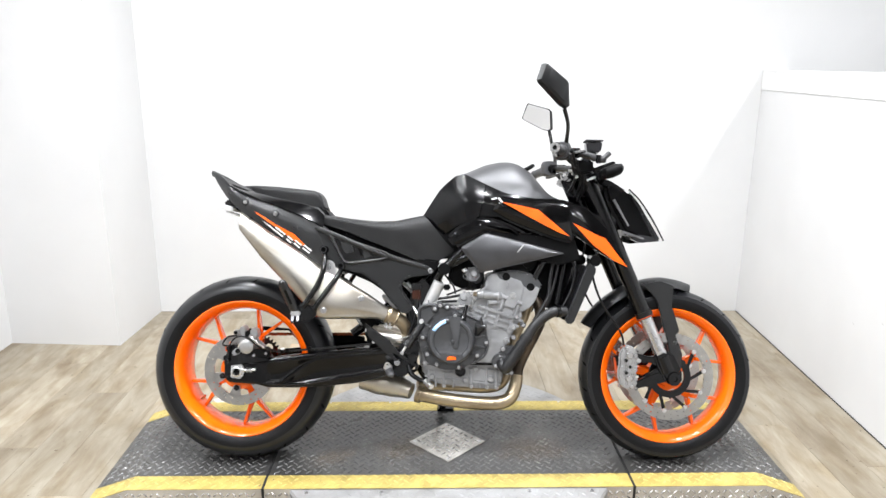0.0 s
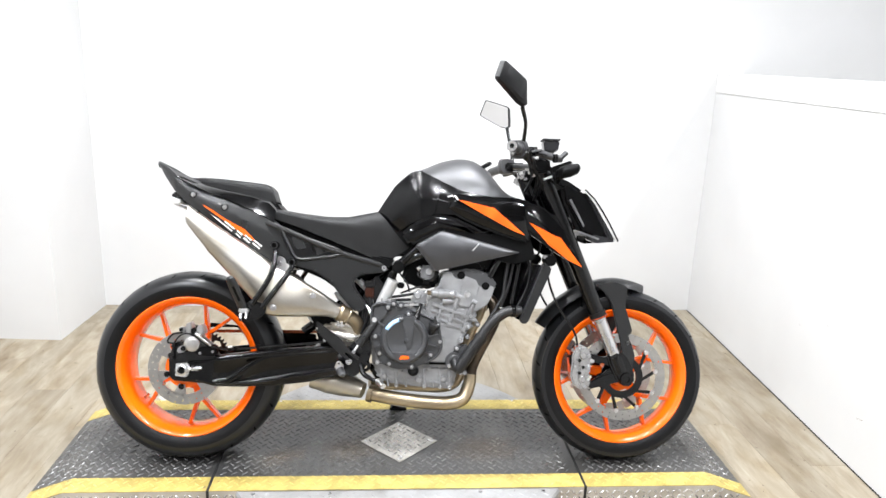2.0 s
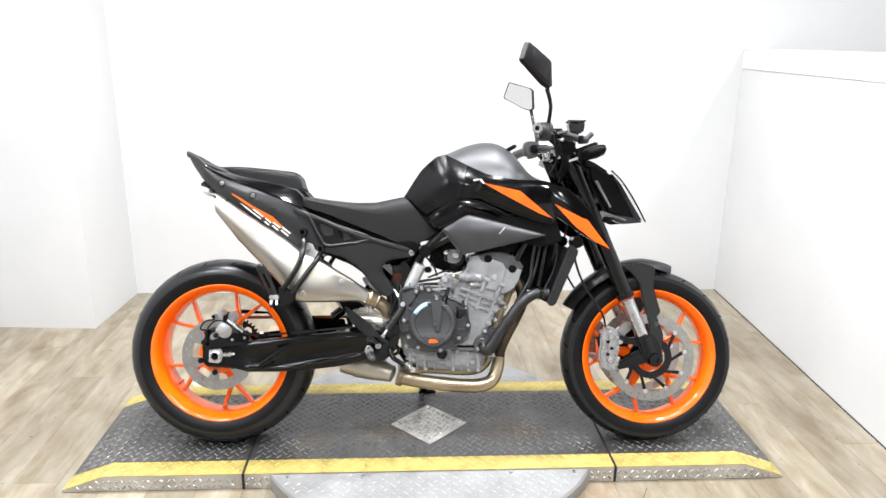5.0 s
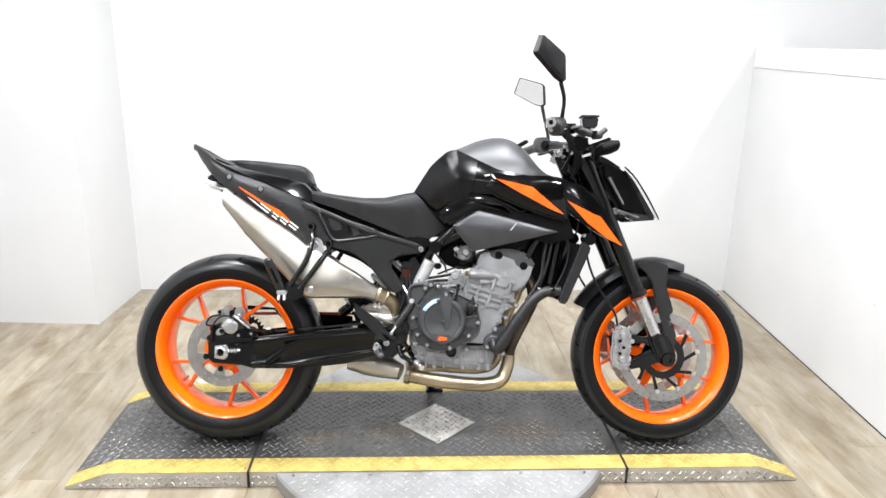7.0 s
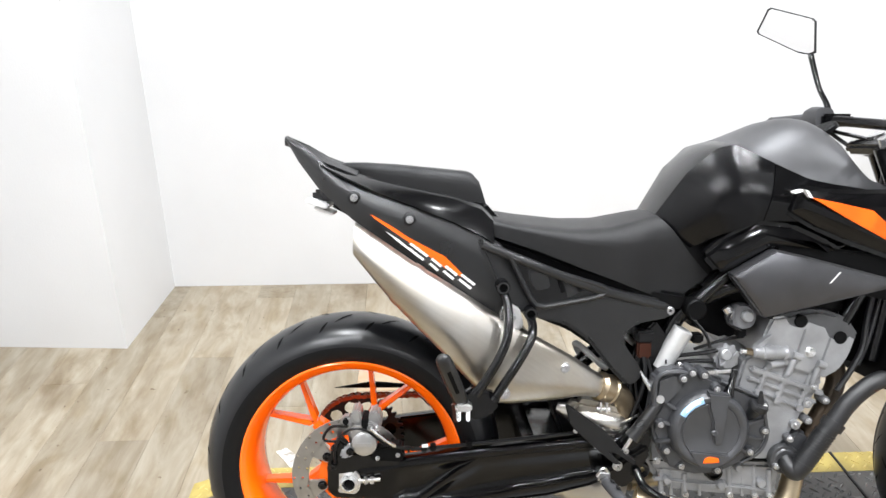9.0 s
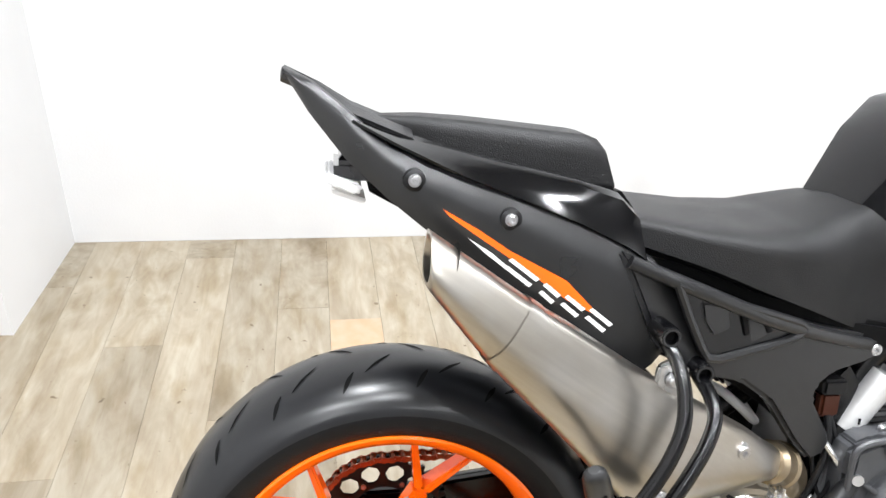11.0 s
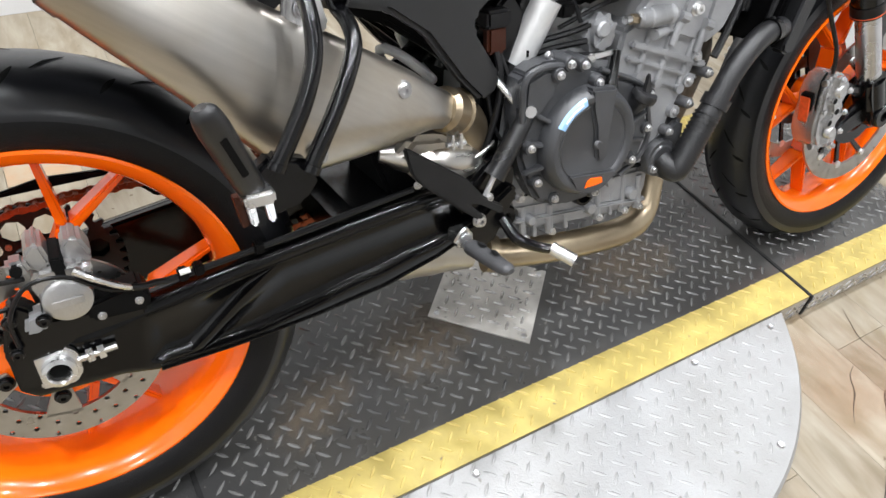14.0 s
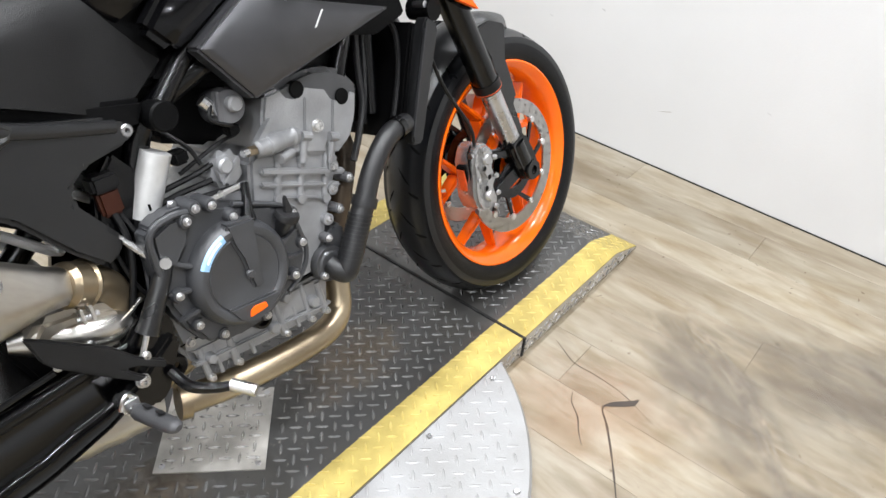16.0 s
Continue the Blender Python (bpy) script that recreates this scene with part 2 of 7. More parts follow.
CEILM = material("unseen_ceiling_grey", (0.32, 0.32, 0.32), 0.8, var=0.05)
CALIPER = material("machined_caliper", (0.42, 0.415, 0.41), 0.30, metal=0.85, bump=0.2, var=0.12, spec=0.7)
DIAMOND = material("bare_tread_plate", (0.54, 0.52, 0.485), 0.33, metal=0.4, var=0.2, scale=14, bump=0.3, tone=(0.34, 0.325, 0.295), fleck=((0.08, 0.07, 0.06), 38, 0.63))
RUBBERT = material("tread_rubber", (0.0050, 0.0053, 0.0062), 0.31, var=0.2, scale=12, bump=0.06, bscale=400, tone=(0.0078, 0.0082, 0.0095), spec=0.42, coat=0.08)
RUBBERT.node_tree.nodes["Principled BSDF"].inputs["Coat Roughness"].default_value = 0.25
SWING = material("gloss_black_cast", (0.0012, 0.0012, 0.0014), 0.15, bump=0.04, bscale=500, rvar=0.04, spec=0.32)
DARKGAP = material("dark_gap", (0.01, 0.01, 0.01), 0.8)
UNSEENWALL = material("unseen_grey_wall", (0.50, 0.50, 0.505), 0.8, var=0.08, scale=2)
PADO = material("dull_orange_pad", (0.68, 0.10, 0.025), 0.35, var=0.2, scale=90)
RESV = material("anodised_reservoir", (0.60, 0.60, 0.595), 0.38, metal=0.45, var=0.08, scale=40)
DCAST = material("dull_cast_alloy", (0.13, 0.13, 0.135), 0.45, metal=0.4, bump=0.4, bscale=600, var=0.2)
# yellow lugs lightened for worn tops and for highlights put into the colour
YLUG = material("worn_highlit_yellow_lug", (0.50, 0.39, 0.13), 0.34, var=0.1, scale=30, tone=(0.46, 0.35, 0.10), spec=0.5)
# lugs brighter than their plate: the embossing's light and shade put into colour
DIALUG = material("highlit_bare_lug", (0.62, 0.61, 0.59), 0.24, metal=0.75, var=0.2, scale=30, tone=(0.30, 0.29, 0.28))
FCAL = material("bright_front_caliper", (0.43, 0.425, 0.42), 0.25, metal=0.75, bump=0.2, var=0.12, spec=0.7)
# header steel darkened so the colour stands in for shade on the upper pipe
SHADEDH = material("shaded_header_steel", (0.075, 0.055, 0.038), 0.38, metal=0.7, scale=14, var=0.3, tone=(0.03, 0.024, 0.018), bump=0.2)
CREAM = material("pale_box_steel", (0.46, 0.425, 0.365), 0.33, metal=0.7, scale=10, var=0.12, bump=0.15)
GRIPG = material("worn_grey_rubber", (0.036, 0.036, 0.038), 0.46, bump=0.3, bscale=500, var=0.2, spec=0.45)
VCG = material("dark_grey_valve_cover", (0.060, 0.061, 0.064), 0.34, metal=0.3, bump=0.3, bscale=700, spec=0.6)
COOL = material("coolant_rubber", (0.009, 0.009, 0.0098), 0.40, bump=0.3, bscale=500, spec=0.5)
WHITEC = material("white_enamel", (0.75, 0.75, 0.74), 0.4, var=0.03)


def brushed(name, base, rough):
    """Steel brushed along the silencer's own slanting length, with faint heat clouds."""
    m = bpy.data.materials.new(name)
    m.use_nodes = True
    N, L = m.node_tree.nodes, m.node_tree.links
    b = N["Principled BSDF"]
    co, com = N.new("ShaderNodeTexCoord"), N.new("ShaderNodeCombineXYZ")
    for k, (axis, fac) in enumerate((((0.82, 0, -0.57), 2.2), ((0.57, 0, 0.82), 150.0), ((0, 1, 0), 150.0))):
        dot = N.new("ShaderNodeVectorMath")
        dot.operation, dot.inputs[1].default_value = "DOT_PRODUCT", tuple(a * fac for a in axis)
        L.new(co.outputs["Object"], dot.inputs[0])
        L.new(dot.outputs["Value"], com.inputs[k])
    streak, cloud = N.new("ShaderNodeTexNoise"), N.new("ShaderNodeTexNoise")
    streak.inputs["Scale"].default_value, streak.inputs["Detail"].default_value = 1.0, 4
    cloud.inputs["Scale"].default_value, cloud.inputs["Detail"].default_value = 11.0, 4
    L.new(com.outputs[0], streak.inputs["Vector"])
    L.new(co.outputs["Object"], cloud.inputs["Vector"])
    r1, r2, mul = N.new("ShaderNodeValToRGB"), N.new("ShaderNodeValToRGB"), N.new("ShaderNodeMix")
    r1.color_ramp.elements[0].position, r1.color_ramp.elements[1].position = 0.3, 0.7
    r1.color_ramp.elements[0].color, r1.color_ramp.elements[1].color = (*[c * 0.95 for c in base], 1), (*[min(1, c * 1.04) for c in base], 1)
    r2.color_ramp.elements[0].position, r2.color_ramp.elements[1].position = 0.35, 0.65
    r2.color_ramp.elements[0].color, r2.color_ramp.elements[1].color = (0.90, 0.86, 0.79, 1), (1, 1, 1, 1)
    L.new(streak.outputs[0], r1.inputs[0])
    L.new(cloud.outputs[0], r2.inputs[0])
    mul.data_type, mul.blend_type = "RGBA", "MULTIPLY"
    mul.inputs["Factor"].default_value = 1.0
    L.new(r1.outputs[0], mul.inputs[6])
    L.new(r2.outputs[0], mul.inputs[7])
    L.new(mul.outputs[2], b.inputs["Base Color"])
    rr = N.new("ShaderNodeMapRange")
    rr.inputs[3].default_value, rr.inputs[4].default_value = rough - 0.03, rough + 0.04
    L.new(streak.outputs[0], rr.inputs[0])
    L.new(rr.outputs[0], b.inputs["Roughness"])
    b.inputs["Metallic"].default_value = 1.0
    bp = N.new("ShaderNodeBump")
    bp.inputs["Strength"].default_value, bp.inputs["Distance"].default_value = 0.006, 0.001
    L.new(streak.outputs[0], bp.inputs["Height"])
    L.new(bp.outputs[0], b.inputs["Normal"])
    return m


BRUSHED = brushed("brushed_silencer_steel", (0.44, 0.42, 0.388), 0.33)


def emission(name, colour, strength):
    m = bpy.data.materials.new(name)
    m.use_nodes = True
    b = m.node_tree.nodes["Principled BSDF"]
    b.inputs["Emission Color"].default_value, b.inputs["Emission Strength"].default_value = (*colour, 1), strength
    return m


LAMPGLOW = emission("lamp_diffuser", (1, 0.98, 0.95), 6.0)


def wood():
    m = bpy.data.materials.new("plank_vinyl")
    m.use_nodes = True
    nt = m.node_tree
    N, L = nt.nodes, nt.links
    b = N["Principled BSDF"]
    co, info = N.new("ShaderNodeTexCoord"), N.new("ShaderNodeObjectInfo")
    off = N.new("ShaderNodeVectorMath")
    off.operation = "MULTIPLY_ADD"
    L.new(info.outputs["Random"], off.inputs[0])
    off.inputs[1].default_value = (37, 91, 13)
    L.new(co.outputs["Object"], off.inputs[2])

    def noise_at(sc, detail, rough=0.6, dist=0.0, fac=1.0):
        mp, n = N.new("ShaderNodeMapping"), N.new("ShaderNodeTexNoise")
        mp.inputs["Scale"].default_value = sc
        L.new(off.outputs[0], mp.inputs[0])
        L.new(mp.outputs[0], n.inputs["Vector"])
        n.inputs["Scale"].default_value, n.inputs["Detail"].default_value = fac, detail
        n.inputs["Roughness"].default_value, n.inputs["Distortion"].default_value = rough, dist
        return n.outputs[0]

    streak, blot, grain = noise_at((30, 4, 1), 6, dist=0.9), noise_at((9, 3.0, 1), 5, dist=1.5), noise_at((210, 9, 1), 3)
    r1 = N.new("ShaderNodeValToRGB")
    r1.color_ramp.elements[0].position, r1.color_ramp.elements[1].position = 0.2, 0.72
    r1.color_ramp.elements[0].color, r1.color_ramp.elements[1].color = (0.290, 0.236, 0.165, 1), (0.420, 0.380, 0.302, 1)
    L.new(streak, r1.inputs[0])
    r2 = N.new("ShaderNodeValToRGB")
    r2.color_ramp.elements[0].position, r2.color_ramp.elements[1].position = 0.35, 0.7
    r2.color_ramp.elements[0].color, r2.color_ramp.elements[1].color = (0.76, 0.735, 0.69, 1), (1.0, 1.0, 1.0, 1)
    L.new(blot, r2.inputs[0])
    mul = N.new("ShaderNodeMix")
    mul.data_type, mul.blend_type = "RGBA", "MULTIPLY"
    mul.inputs["Factor"].default_value = 1.0
    L.new(r1.outputs[0], mul.inputs[6])
    L.new(r2.outputs[0], mul.inputs[7])
    hsv, mr = N.new("ShaderNodeHueSaturation"), N.new("ShaderNodeMapRange")
    mr.inputs[3].default_value, mr.inputs[4].default_value = 0.76, 0.98
    L.new(info.outputs["Random"], mr.inputs[0])
    L.new(mr.outputs[0], hsv.inputs["Value"])
    L.new(mul.outputs[2], hsv.inputs["Color"])
    # dirt that runs on over the joints: long smudges and small specks
    geo = N.new("ShaderNodeNewGeometry")
    last = hsv.outputs[0]
    for sc, fac, lo, hi, colr in (((2.2, 0.8, 1), 2.6, 0.50, 0.76, (0.62, 0.56, 0.49, 1)), ((7, 2.6, 1), 2.2, 0.48, 0.68, (0.80, 0.745, 0.65, 1)), ((1, 1, 1), 46, 0.69, 0.73, (0.45, 0.38, 0.31, 1))):
        mp, n, rp, mx = N.new("ShaderNodeMapping"), N.new("ShaderNodeTexNoise"), N.new("ShaderNodeValToRGB"), N.new("ShaderNodeMix")
        mp.inputs["Scale"].default_value = sc
        L.new(geo.outputs["Position"], mp.inputs[0])
        L.new(mp.outputs[0], n.inputs["Vector"])
        n.inputs["Scale"].default_value, n.inputs["Detail"].default_value, n.inputs["Distortion"].default_value = fac, 5, 0.4
        rp.color_ramp.elements[0].position, rp.color_ramp.elements[1].position = lo, hi
        rp.color_ramp.elements[0].color, rp.color_ramp.elements[1].color = (1, 1, 1, 1), colr
        L.new(n.outputs[0], rp.inputs[0])
        mx.data_type, mx.blend_type = "RGBA", "MULTIPLY"
        mx.inputs["Factor"].default_value = 1.0
        L.new(last, mx.inputs[6])
        L.new(rp.outputs[0], mx.inputs[7])
        last = mx.outputs[2]
    L.new(last, b.inputs["Base Color"])
    b.inputs["Roughness"].default_value = 0.42
    bp = N.new("ShaderNodeBump")
    bp.inputs["Strength"].default_value, bp.inputs["Distance"].default_value = 0.15, 0.001
    L.new(grain, bp.inputs["Height"])
    L.new(bp.outputs[0], b.inputs["Normal"])
    return m


WOOD = wood()


# ---- the room ----
def structure(name, bm, mat, label, category="wall"):
    ob = part(name, bm, mat, None)
    return tagged(ob, label, category, kind="structure")


XL, XR, YB, YF = -2.18, 1.727, 1.558, -4.2
TH = 0.12
XE = 3.4
structure("wall_back", box(-1.63, YB, 0, XE, YB + TH, CEIL), WALL, "smooth white painted wall behind the motorcycle platform")


def askew(y):
    """How far the partition stands off its line at y."""
    return 0.043 * (y - YB)


def sloped(x0, x1, y0, y1, za, zb, bevel):
    """An upright slab a little askew, whose top rises towards the viewer."""
    b = box(x0, y0, 0, x1, y1, 1, bevel)
    for v in b.verts:
        v.co.x += askew(v.co.y)
        rise = 0.04 * min(1, max(0, (YB - v.co.y) / 1.2))
        v.co.z = za + rise * (1 if za else 0) + v.co.z * (zb + rise - za - rise * (1 if za else 0))
    return b


part_r = structure("partition", sloped(XR, XR + TH, YF, YB - 0.001, 0, 1.347, 0), WALL, "white painted half-height partition beside the platform")
part("trim_board", sloped(XR - 0.004, XR - 0.0005, YF + 0.01, YB - 0.002, 1.262, 1.354, 0), WHITEC, part_r, "white trim board along the top of the partition")
part("partition_cap", sloped(XR - 0.004, XR + TH + 0.01, YF + 0.01, YB - 0.002, 1.355, 1.363, 0), WHITEC, part_r, "white cap board on the partition")
structure("wall_far_right", box(XE, YF, 0, XE + TH, YB + TH, CEIL), WALL, "plain wall beyond the half-height partition")
b = bmesh.new()
ring = [(XL, 1.089), (-1.621, 1.054), (-1.586, YB + TH), (XL, YB + TH)]
lo_, hi_ = [b.verts.new((x, y, 0)) for x, y in ring], [b.verts.new((x, y, CEIL)) for x, y in ring]
b.faces.new(lo_)
b.faces.new(hi_)
for k in range(4):
    b.faces.new((lo_[k], lo_[(k + 1) % 4], hi_[(k + 1) % 4], hi_[k]))
structure("wall_step", b, WALL, "white painted wall that steps forward into the room")
structure("wall_left", box(XL - TH, YF, 0, XL, YB + TH, CEIL), WALL, "smooth white painted side wall of the photo bay")
# wall added out of view; its grey sets what the bike's side reflects
structure("wall_front", box(XL - TH, YF - TH, 0, XE + TH, YF, CEIL), UNSEENWALL, "unseen plain grey wall added behind the viewer")
# ceiling added out of view, greyed so black parts reflect less light
structure("ceiling", box(XL - TH, YF - TH, CEIL, XE + TH, YB + TH, CEIL + 0.1), CEILM, "unseen plain grey ceiling added over the photo bay", "ceiling")
floor = structure("floor", box(XL - TH, YF - TH, -0.12, XE + TH, YB + TH, -0.004), DARKGAP, "greyish tan wood-look vinyl plank floor", "floor")


def plank_mesh(w, l):
    b = box(-w / 2, -l / 2, -0.004, w / 2, l / 2, 0, 0.0008, segs=1)
    me = bpy.data.meshes.new("plank")
    b.to_mesh(me)
    b.free()
    me.materials.append(WOOD)
    return me


PW, PL = 0.152, 1.22
PLANK = plank_mesh(PW - 0.0004, PL - 0.0004)
col = 0
x = -0.765 + PW / 2 - 10 * PW
while x < XE + PW / 2:
    y = YF - PL + (col * 0.457) % PL
    while y < YB:
        lo, hi = max(y, YF), min(y + PL, YB)
        if hi - lo > 0.03:
            ob = new("plank", PLANK)
            ob.parent = floor
            ob.location = (x, (lo + hi) / 2, 0)
            ob.scale = (1, (hi - lo) / PL, 1)
        y += PL
    x += PW
    col += 1

for lx, ly, watts in LAMPS:
    th = tagged(new("ceiling_light"), "round white recessed ceiling downlight, switched on", "ceiling light", group="downlights")
    th.location = (lx, ly, CEIL)
    b = bmesh.new()
    bmesh.ops.create_cone(b, segments=32, radius1=0.15, radius2=0.14, depth=0.02, cap_ends=True, matrix=pose(0, 0, -0.01))
    part("housing", b, WHITEC, th)
    b = bmesh.new()
    bmesh.ops.create_cone(b, segments=32, radius1=0.11, radius2=0.11, depth=0.006, cap_ends=True, matrix=pose(0, 0, -0.023))
    part("diffuser", b, LAMPGLOW, th, "glowing white diffuser")


# ---- the platform ----
TOP, EDGE, BEND, END = 0.055, 0.61, 1.05, 1.185
YN, YFAR, STRIPE = -0.290, 0.318, 0.076


def lugs(spots, length=0.0285, width=0.0082, height=0.0026):
    """Raised pointed treads; spots: (x, y, z, angle, slope along x)."""
    vs, fs = [], []
    for x, y, z, a, sl in spots:
        c, s = math.cos(a), math.sin(a)
        o = len(vs)
        for u, v, w in ((-1, 0, 0), (-0.45, -0.8, 0), (0.45, -0.8, 0), (1, 0, 0), (0.45, 0.8, 0), (-0.45, 0.8, 0), (-0.6, 0, 1), (0, -0.3, 1), (0.6, 0, 1), (0, 0.3, 1)):
            du, dv = u * length / 2, v * width / 2
            X, Y = du * c - dv * s, du * s + dv * c
            vs.append((x + X, y + Y, z + sl * X + (w * height if w else -0.0003)))
        for f in ((0, 1, 6), (1, 7, 6), (1, 2, 7), (2, 8, 7), (2, 3, 8), (3, 4, 8), (4, 9, 8), (4, 5, 9), (5, 6, 9), (5, 0, 6), (6, 7, 8, 9)):
            fs.append(tuple(o + i for i in f))
    return vs, fs


def tread(x0, x1, y0, y1, inside=lambda x, y: True, pitch=0.0247, height=lambda x: (TOP, 0.0)):
    spots = []
    h = pitch / math.sqrt(2)
    for i in range(int((x1 - x0) / h) + 1):
        for j in range(int((y1 - y0) / h) + 1):
            if (i + j) % 2:
                continue
            x, y = x0 + i * h, y0 + j * h
            if x0 + 0.009 < x < x1 - 0.009 and y0 + 0.008 < y < y1 - 0.008 and inside(x, y):
                z, sl = height(x)
                spots.append((x, y, z, radians(45 if i % 2 else -45), sl))
    return lugs(spots)


def top_at(x):
    a = abs(x)
    if a <= BEND:
        return TOP, 0.0
    k = (TOP - 0.008) / (END - BEND)
    return TOP - (a - BEND) * k, -k * math.copysign(1, x)


plat = tagged(new("motorcycle_platform"), "low black tread-plate turntable platform with yellow edges", "platform")


def deck(x0, x1, name, label):
    """One plate of the platform, with its ramp end if it has one."""
    xs = [v for v in (x0, -BEND, BEND, x1) if x0 <= v <= x1]
    xs = sorted(set(xs))
    b = bmesh.new()
    rows = []
    for v in xs:
        z = top_at(v)[0]
        rows.append([b.verts.new((v, YN, 0.001)), b.verts.new((v, YN, z)), b.verts.new((v, YFAR, z)), b.verts.new((v, YFAR, 0.001))])
    for p, q in zip(rows, rows[1:]):
        for k in range(4):
            b.faces.new((p[k], p[(k + 1) % 4], q[(k + 1) % 4], q[k]))
    b.faces.new(rows[0])
    b.faces.new(rows[-1][::-1])
    d = part(name, b, TREADB, plat, label, sharp=10)
    for nm, ya, yb in (("yellow_stripe", YN - 0.0012, YN + STRIPE), ("yellow_stripe", YFAR - STRIPE, YFAR + 0.0012)):
        rows = [[(v, ya, top_at(v)[0] - 0.004), (v, ya, top_at(v)[0] + 0.0008), (v, yb, top_at(v)[0] + 0.0008), (v, yb, top_at(v)[0] - 0.0004)] for v in xs]
        part(nm, sheet(rows), YELLOW, d, "worn yellow painted edge", sharp=10)
        v, f = tread(x0 + 0.01, x1 - 0.01, ya, yb + 0.004, height=top_at)
        tagged(raw("tread", v, f, YLUG, d), kind="stuff")
    v, f = tread(x0 + 0.008, x1 - 0.008, YN + STRIPE + 0.003, YFAR - STRIPE - 0.003, height=top_at,
                 inside=lambda X, Y: not (name == "centre_deck" and abs(X) + abs(Y) < 0.152))
    tagged(raw("tread", v, f, LUGB, d), kind="stuff")
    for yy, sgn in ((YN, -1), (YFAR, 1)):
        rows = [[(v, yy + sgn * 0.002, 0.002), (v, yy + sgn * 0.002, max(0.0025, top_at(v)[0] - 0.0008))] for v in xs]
        part("side_strip", sheet(rows), SIDEA, d, "bare aluminium tread-plate side, coloured lighter in place of light")
        vs, fs = [], []
        spots = []
        for i in range(int((x1 - x0) / 0.0205)):
            X = x0 + 0.0205 * (i + 0.5)
            for j in range(2):
                if top_at(X)[0] > 0.022 + 0.02 * j:
                    spots.append((X, 0.014 + 0.0205 * j, 0.0, radians(45 if (i + j) % 2 else -45), 0.0))
        v, f = lugs(spots, length=0.022)
        tagged(raw("tread", [(p, yy + sgn * (0.002 + r), q) for p, q, r in v], f, DIALUG, d), kind="stuff")
    return d


deck(-EDGE + 0.004, EDGE - 0.004, "centre_deck", "")
deck(-END, -EDGE - 0.004, "end_ramp", "")
deck(EDGE + 0.004, END, "end_ramp", "")
for sx in (-EDGE, EDGE):
    part("hinge_gap", box(sx - 0.004, YN - 0.006, 0.001, sx + 0.004, YFAR + 0.004, TOP + 0.003, 0.001), DARKGAP, plat, "black gap between the plates")

DIA = 0.138
b = bmesh.new()
dv = [(-DIA, 0), (0, -DIA), (DIA, 0), (0, DIA)]
lo_, hi_ = [b.verts.new((x, y, TOP)) for x, y in dv], [b.verts.new((x, y, TOP + 0.003)) for x, y in dv]
b.faces.new(hi_)
for k in range(4):
    b.faces.new((lo_[k], lo_[(k + 1) % 4], hi_[(k + 1) % 4], hi_[k]))
diamond = part("diamond_plate", b, DIAMOND, plat, "square aluminium tread plate laid cornerwise")
v, f = tread(-DIA, DIA, -DIA, DIA, inside=lambda X, Y: abs(X) + abs(Y) < 0.125, height=lambda X: (TOP + 0.003, 0.0), pitch=0.0247)
v = [(p, q, r + 0.0012 if r > TOP + 0.0045 else r) for p, q, r in v]
tagged(raw("tread", v, f, DIALUG, diamond), kind="stuff")
for dx, dy in ((-0.119, 0), (0.119, 0), (0, 0.119), (0, -0.119)):
    b = bmesh.new()
    bmesh.ops.create_cone(b, segments=10, radius1=0.006, radius2=0.004, depth=0.003, cap_ends=True, matrix=pose(dx, dy, TOP + 0.0045))
    part("screw", b, CHROME, diamond)

DR = 0.6
disc = tagged(new("turntable_disc"), "round aluminium tread-plate disc under the platform", "turntable")
for sgn, y0 in ((-1, YN - 0.004), (1, YFAR + 0.004)):
    b = bmesh.new()
    a0 = math.asin(abs(y0) / DR)
    rim = [(DR * math.cos(a0 + (math.pi - 2 * a0) * k / 48), sgn * DR * math.sin(a0 + (math.pi - 2 * a0) * k / 48)) for k in range(49)]
    t_, m_, l_ = ([b.verts.new((x * k, y if abs(y) <= abs(y0) + 1e-6 else y * k, z)) for x, y in rim] for k, z in ((0.99, 0.052), (1, 0.044), (1, 0.002)))
    b.faces.new(t_)
    for p, q in ((t_, m_), (m_, l_)):
        for k in range(48):
            b.faces.new((p[k], p[k + 1], q[k + 1], q[k]))
    dp = part("disc_plate", b, TREADA, disc, "", sharp=25)
    for dx, dy in ((-0.465, 0.311), (-0.224, 0.312), (0.259, 0.308), (0.271, 0.505), (-0.271, 0.505), (0.465, 0.311)):
        bb = bmesh.new()
        bmesh.ops.create_cone(bb, segments=12, radius1=0.007, radius2=0.005, depth=0.004, cap_ends=True, matrix=pose(dx, sgn * dy, 0.054))
        part("disc_screw", bb, CHROME, dp)
    ya, yb = sorted((y0, sgn * DR))
    v, f = tread(-DR, DR, ya, yb, inside=lambda X, Y: X * X + Y * Y < (DR - 0.022) ** 2, height=lambda X: (0.052, 0.0), pitch=0.028)
    v = [(p, q, r - 0.0010 if r > 0.053 else r) for p, q, r in v]
    tagged(raw("tread", v, f, TREADA, dp), kind="stuff")


# ---- the motorcycle: x ahead from the rear axle, y to its left, z up from its tyres ----
bike = tagged(new("motorcycle"), "black naked motorcycle with bright orange wheels on its side stand", "motorcycle")
bike.matrix_world = pose(-0.709, -0.0848, TOP + 0.001, -15.64, 0, -1.54)

BOLT = {}


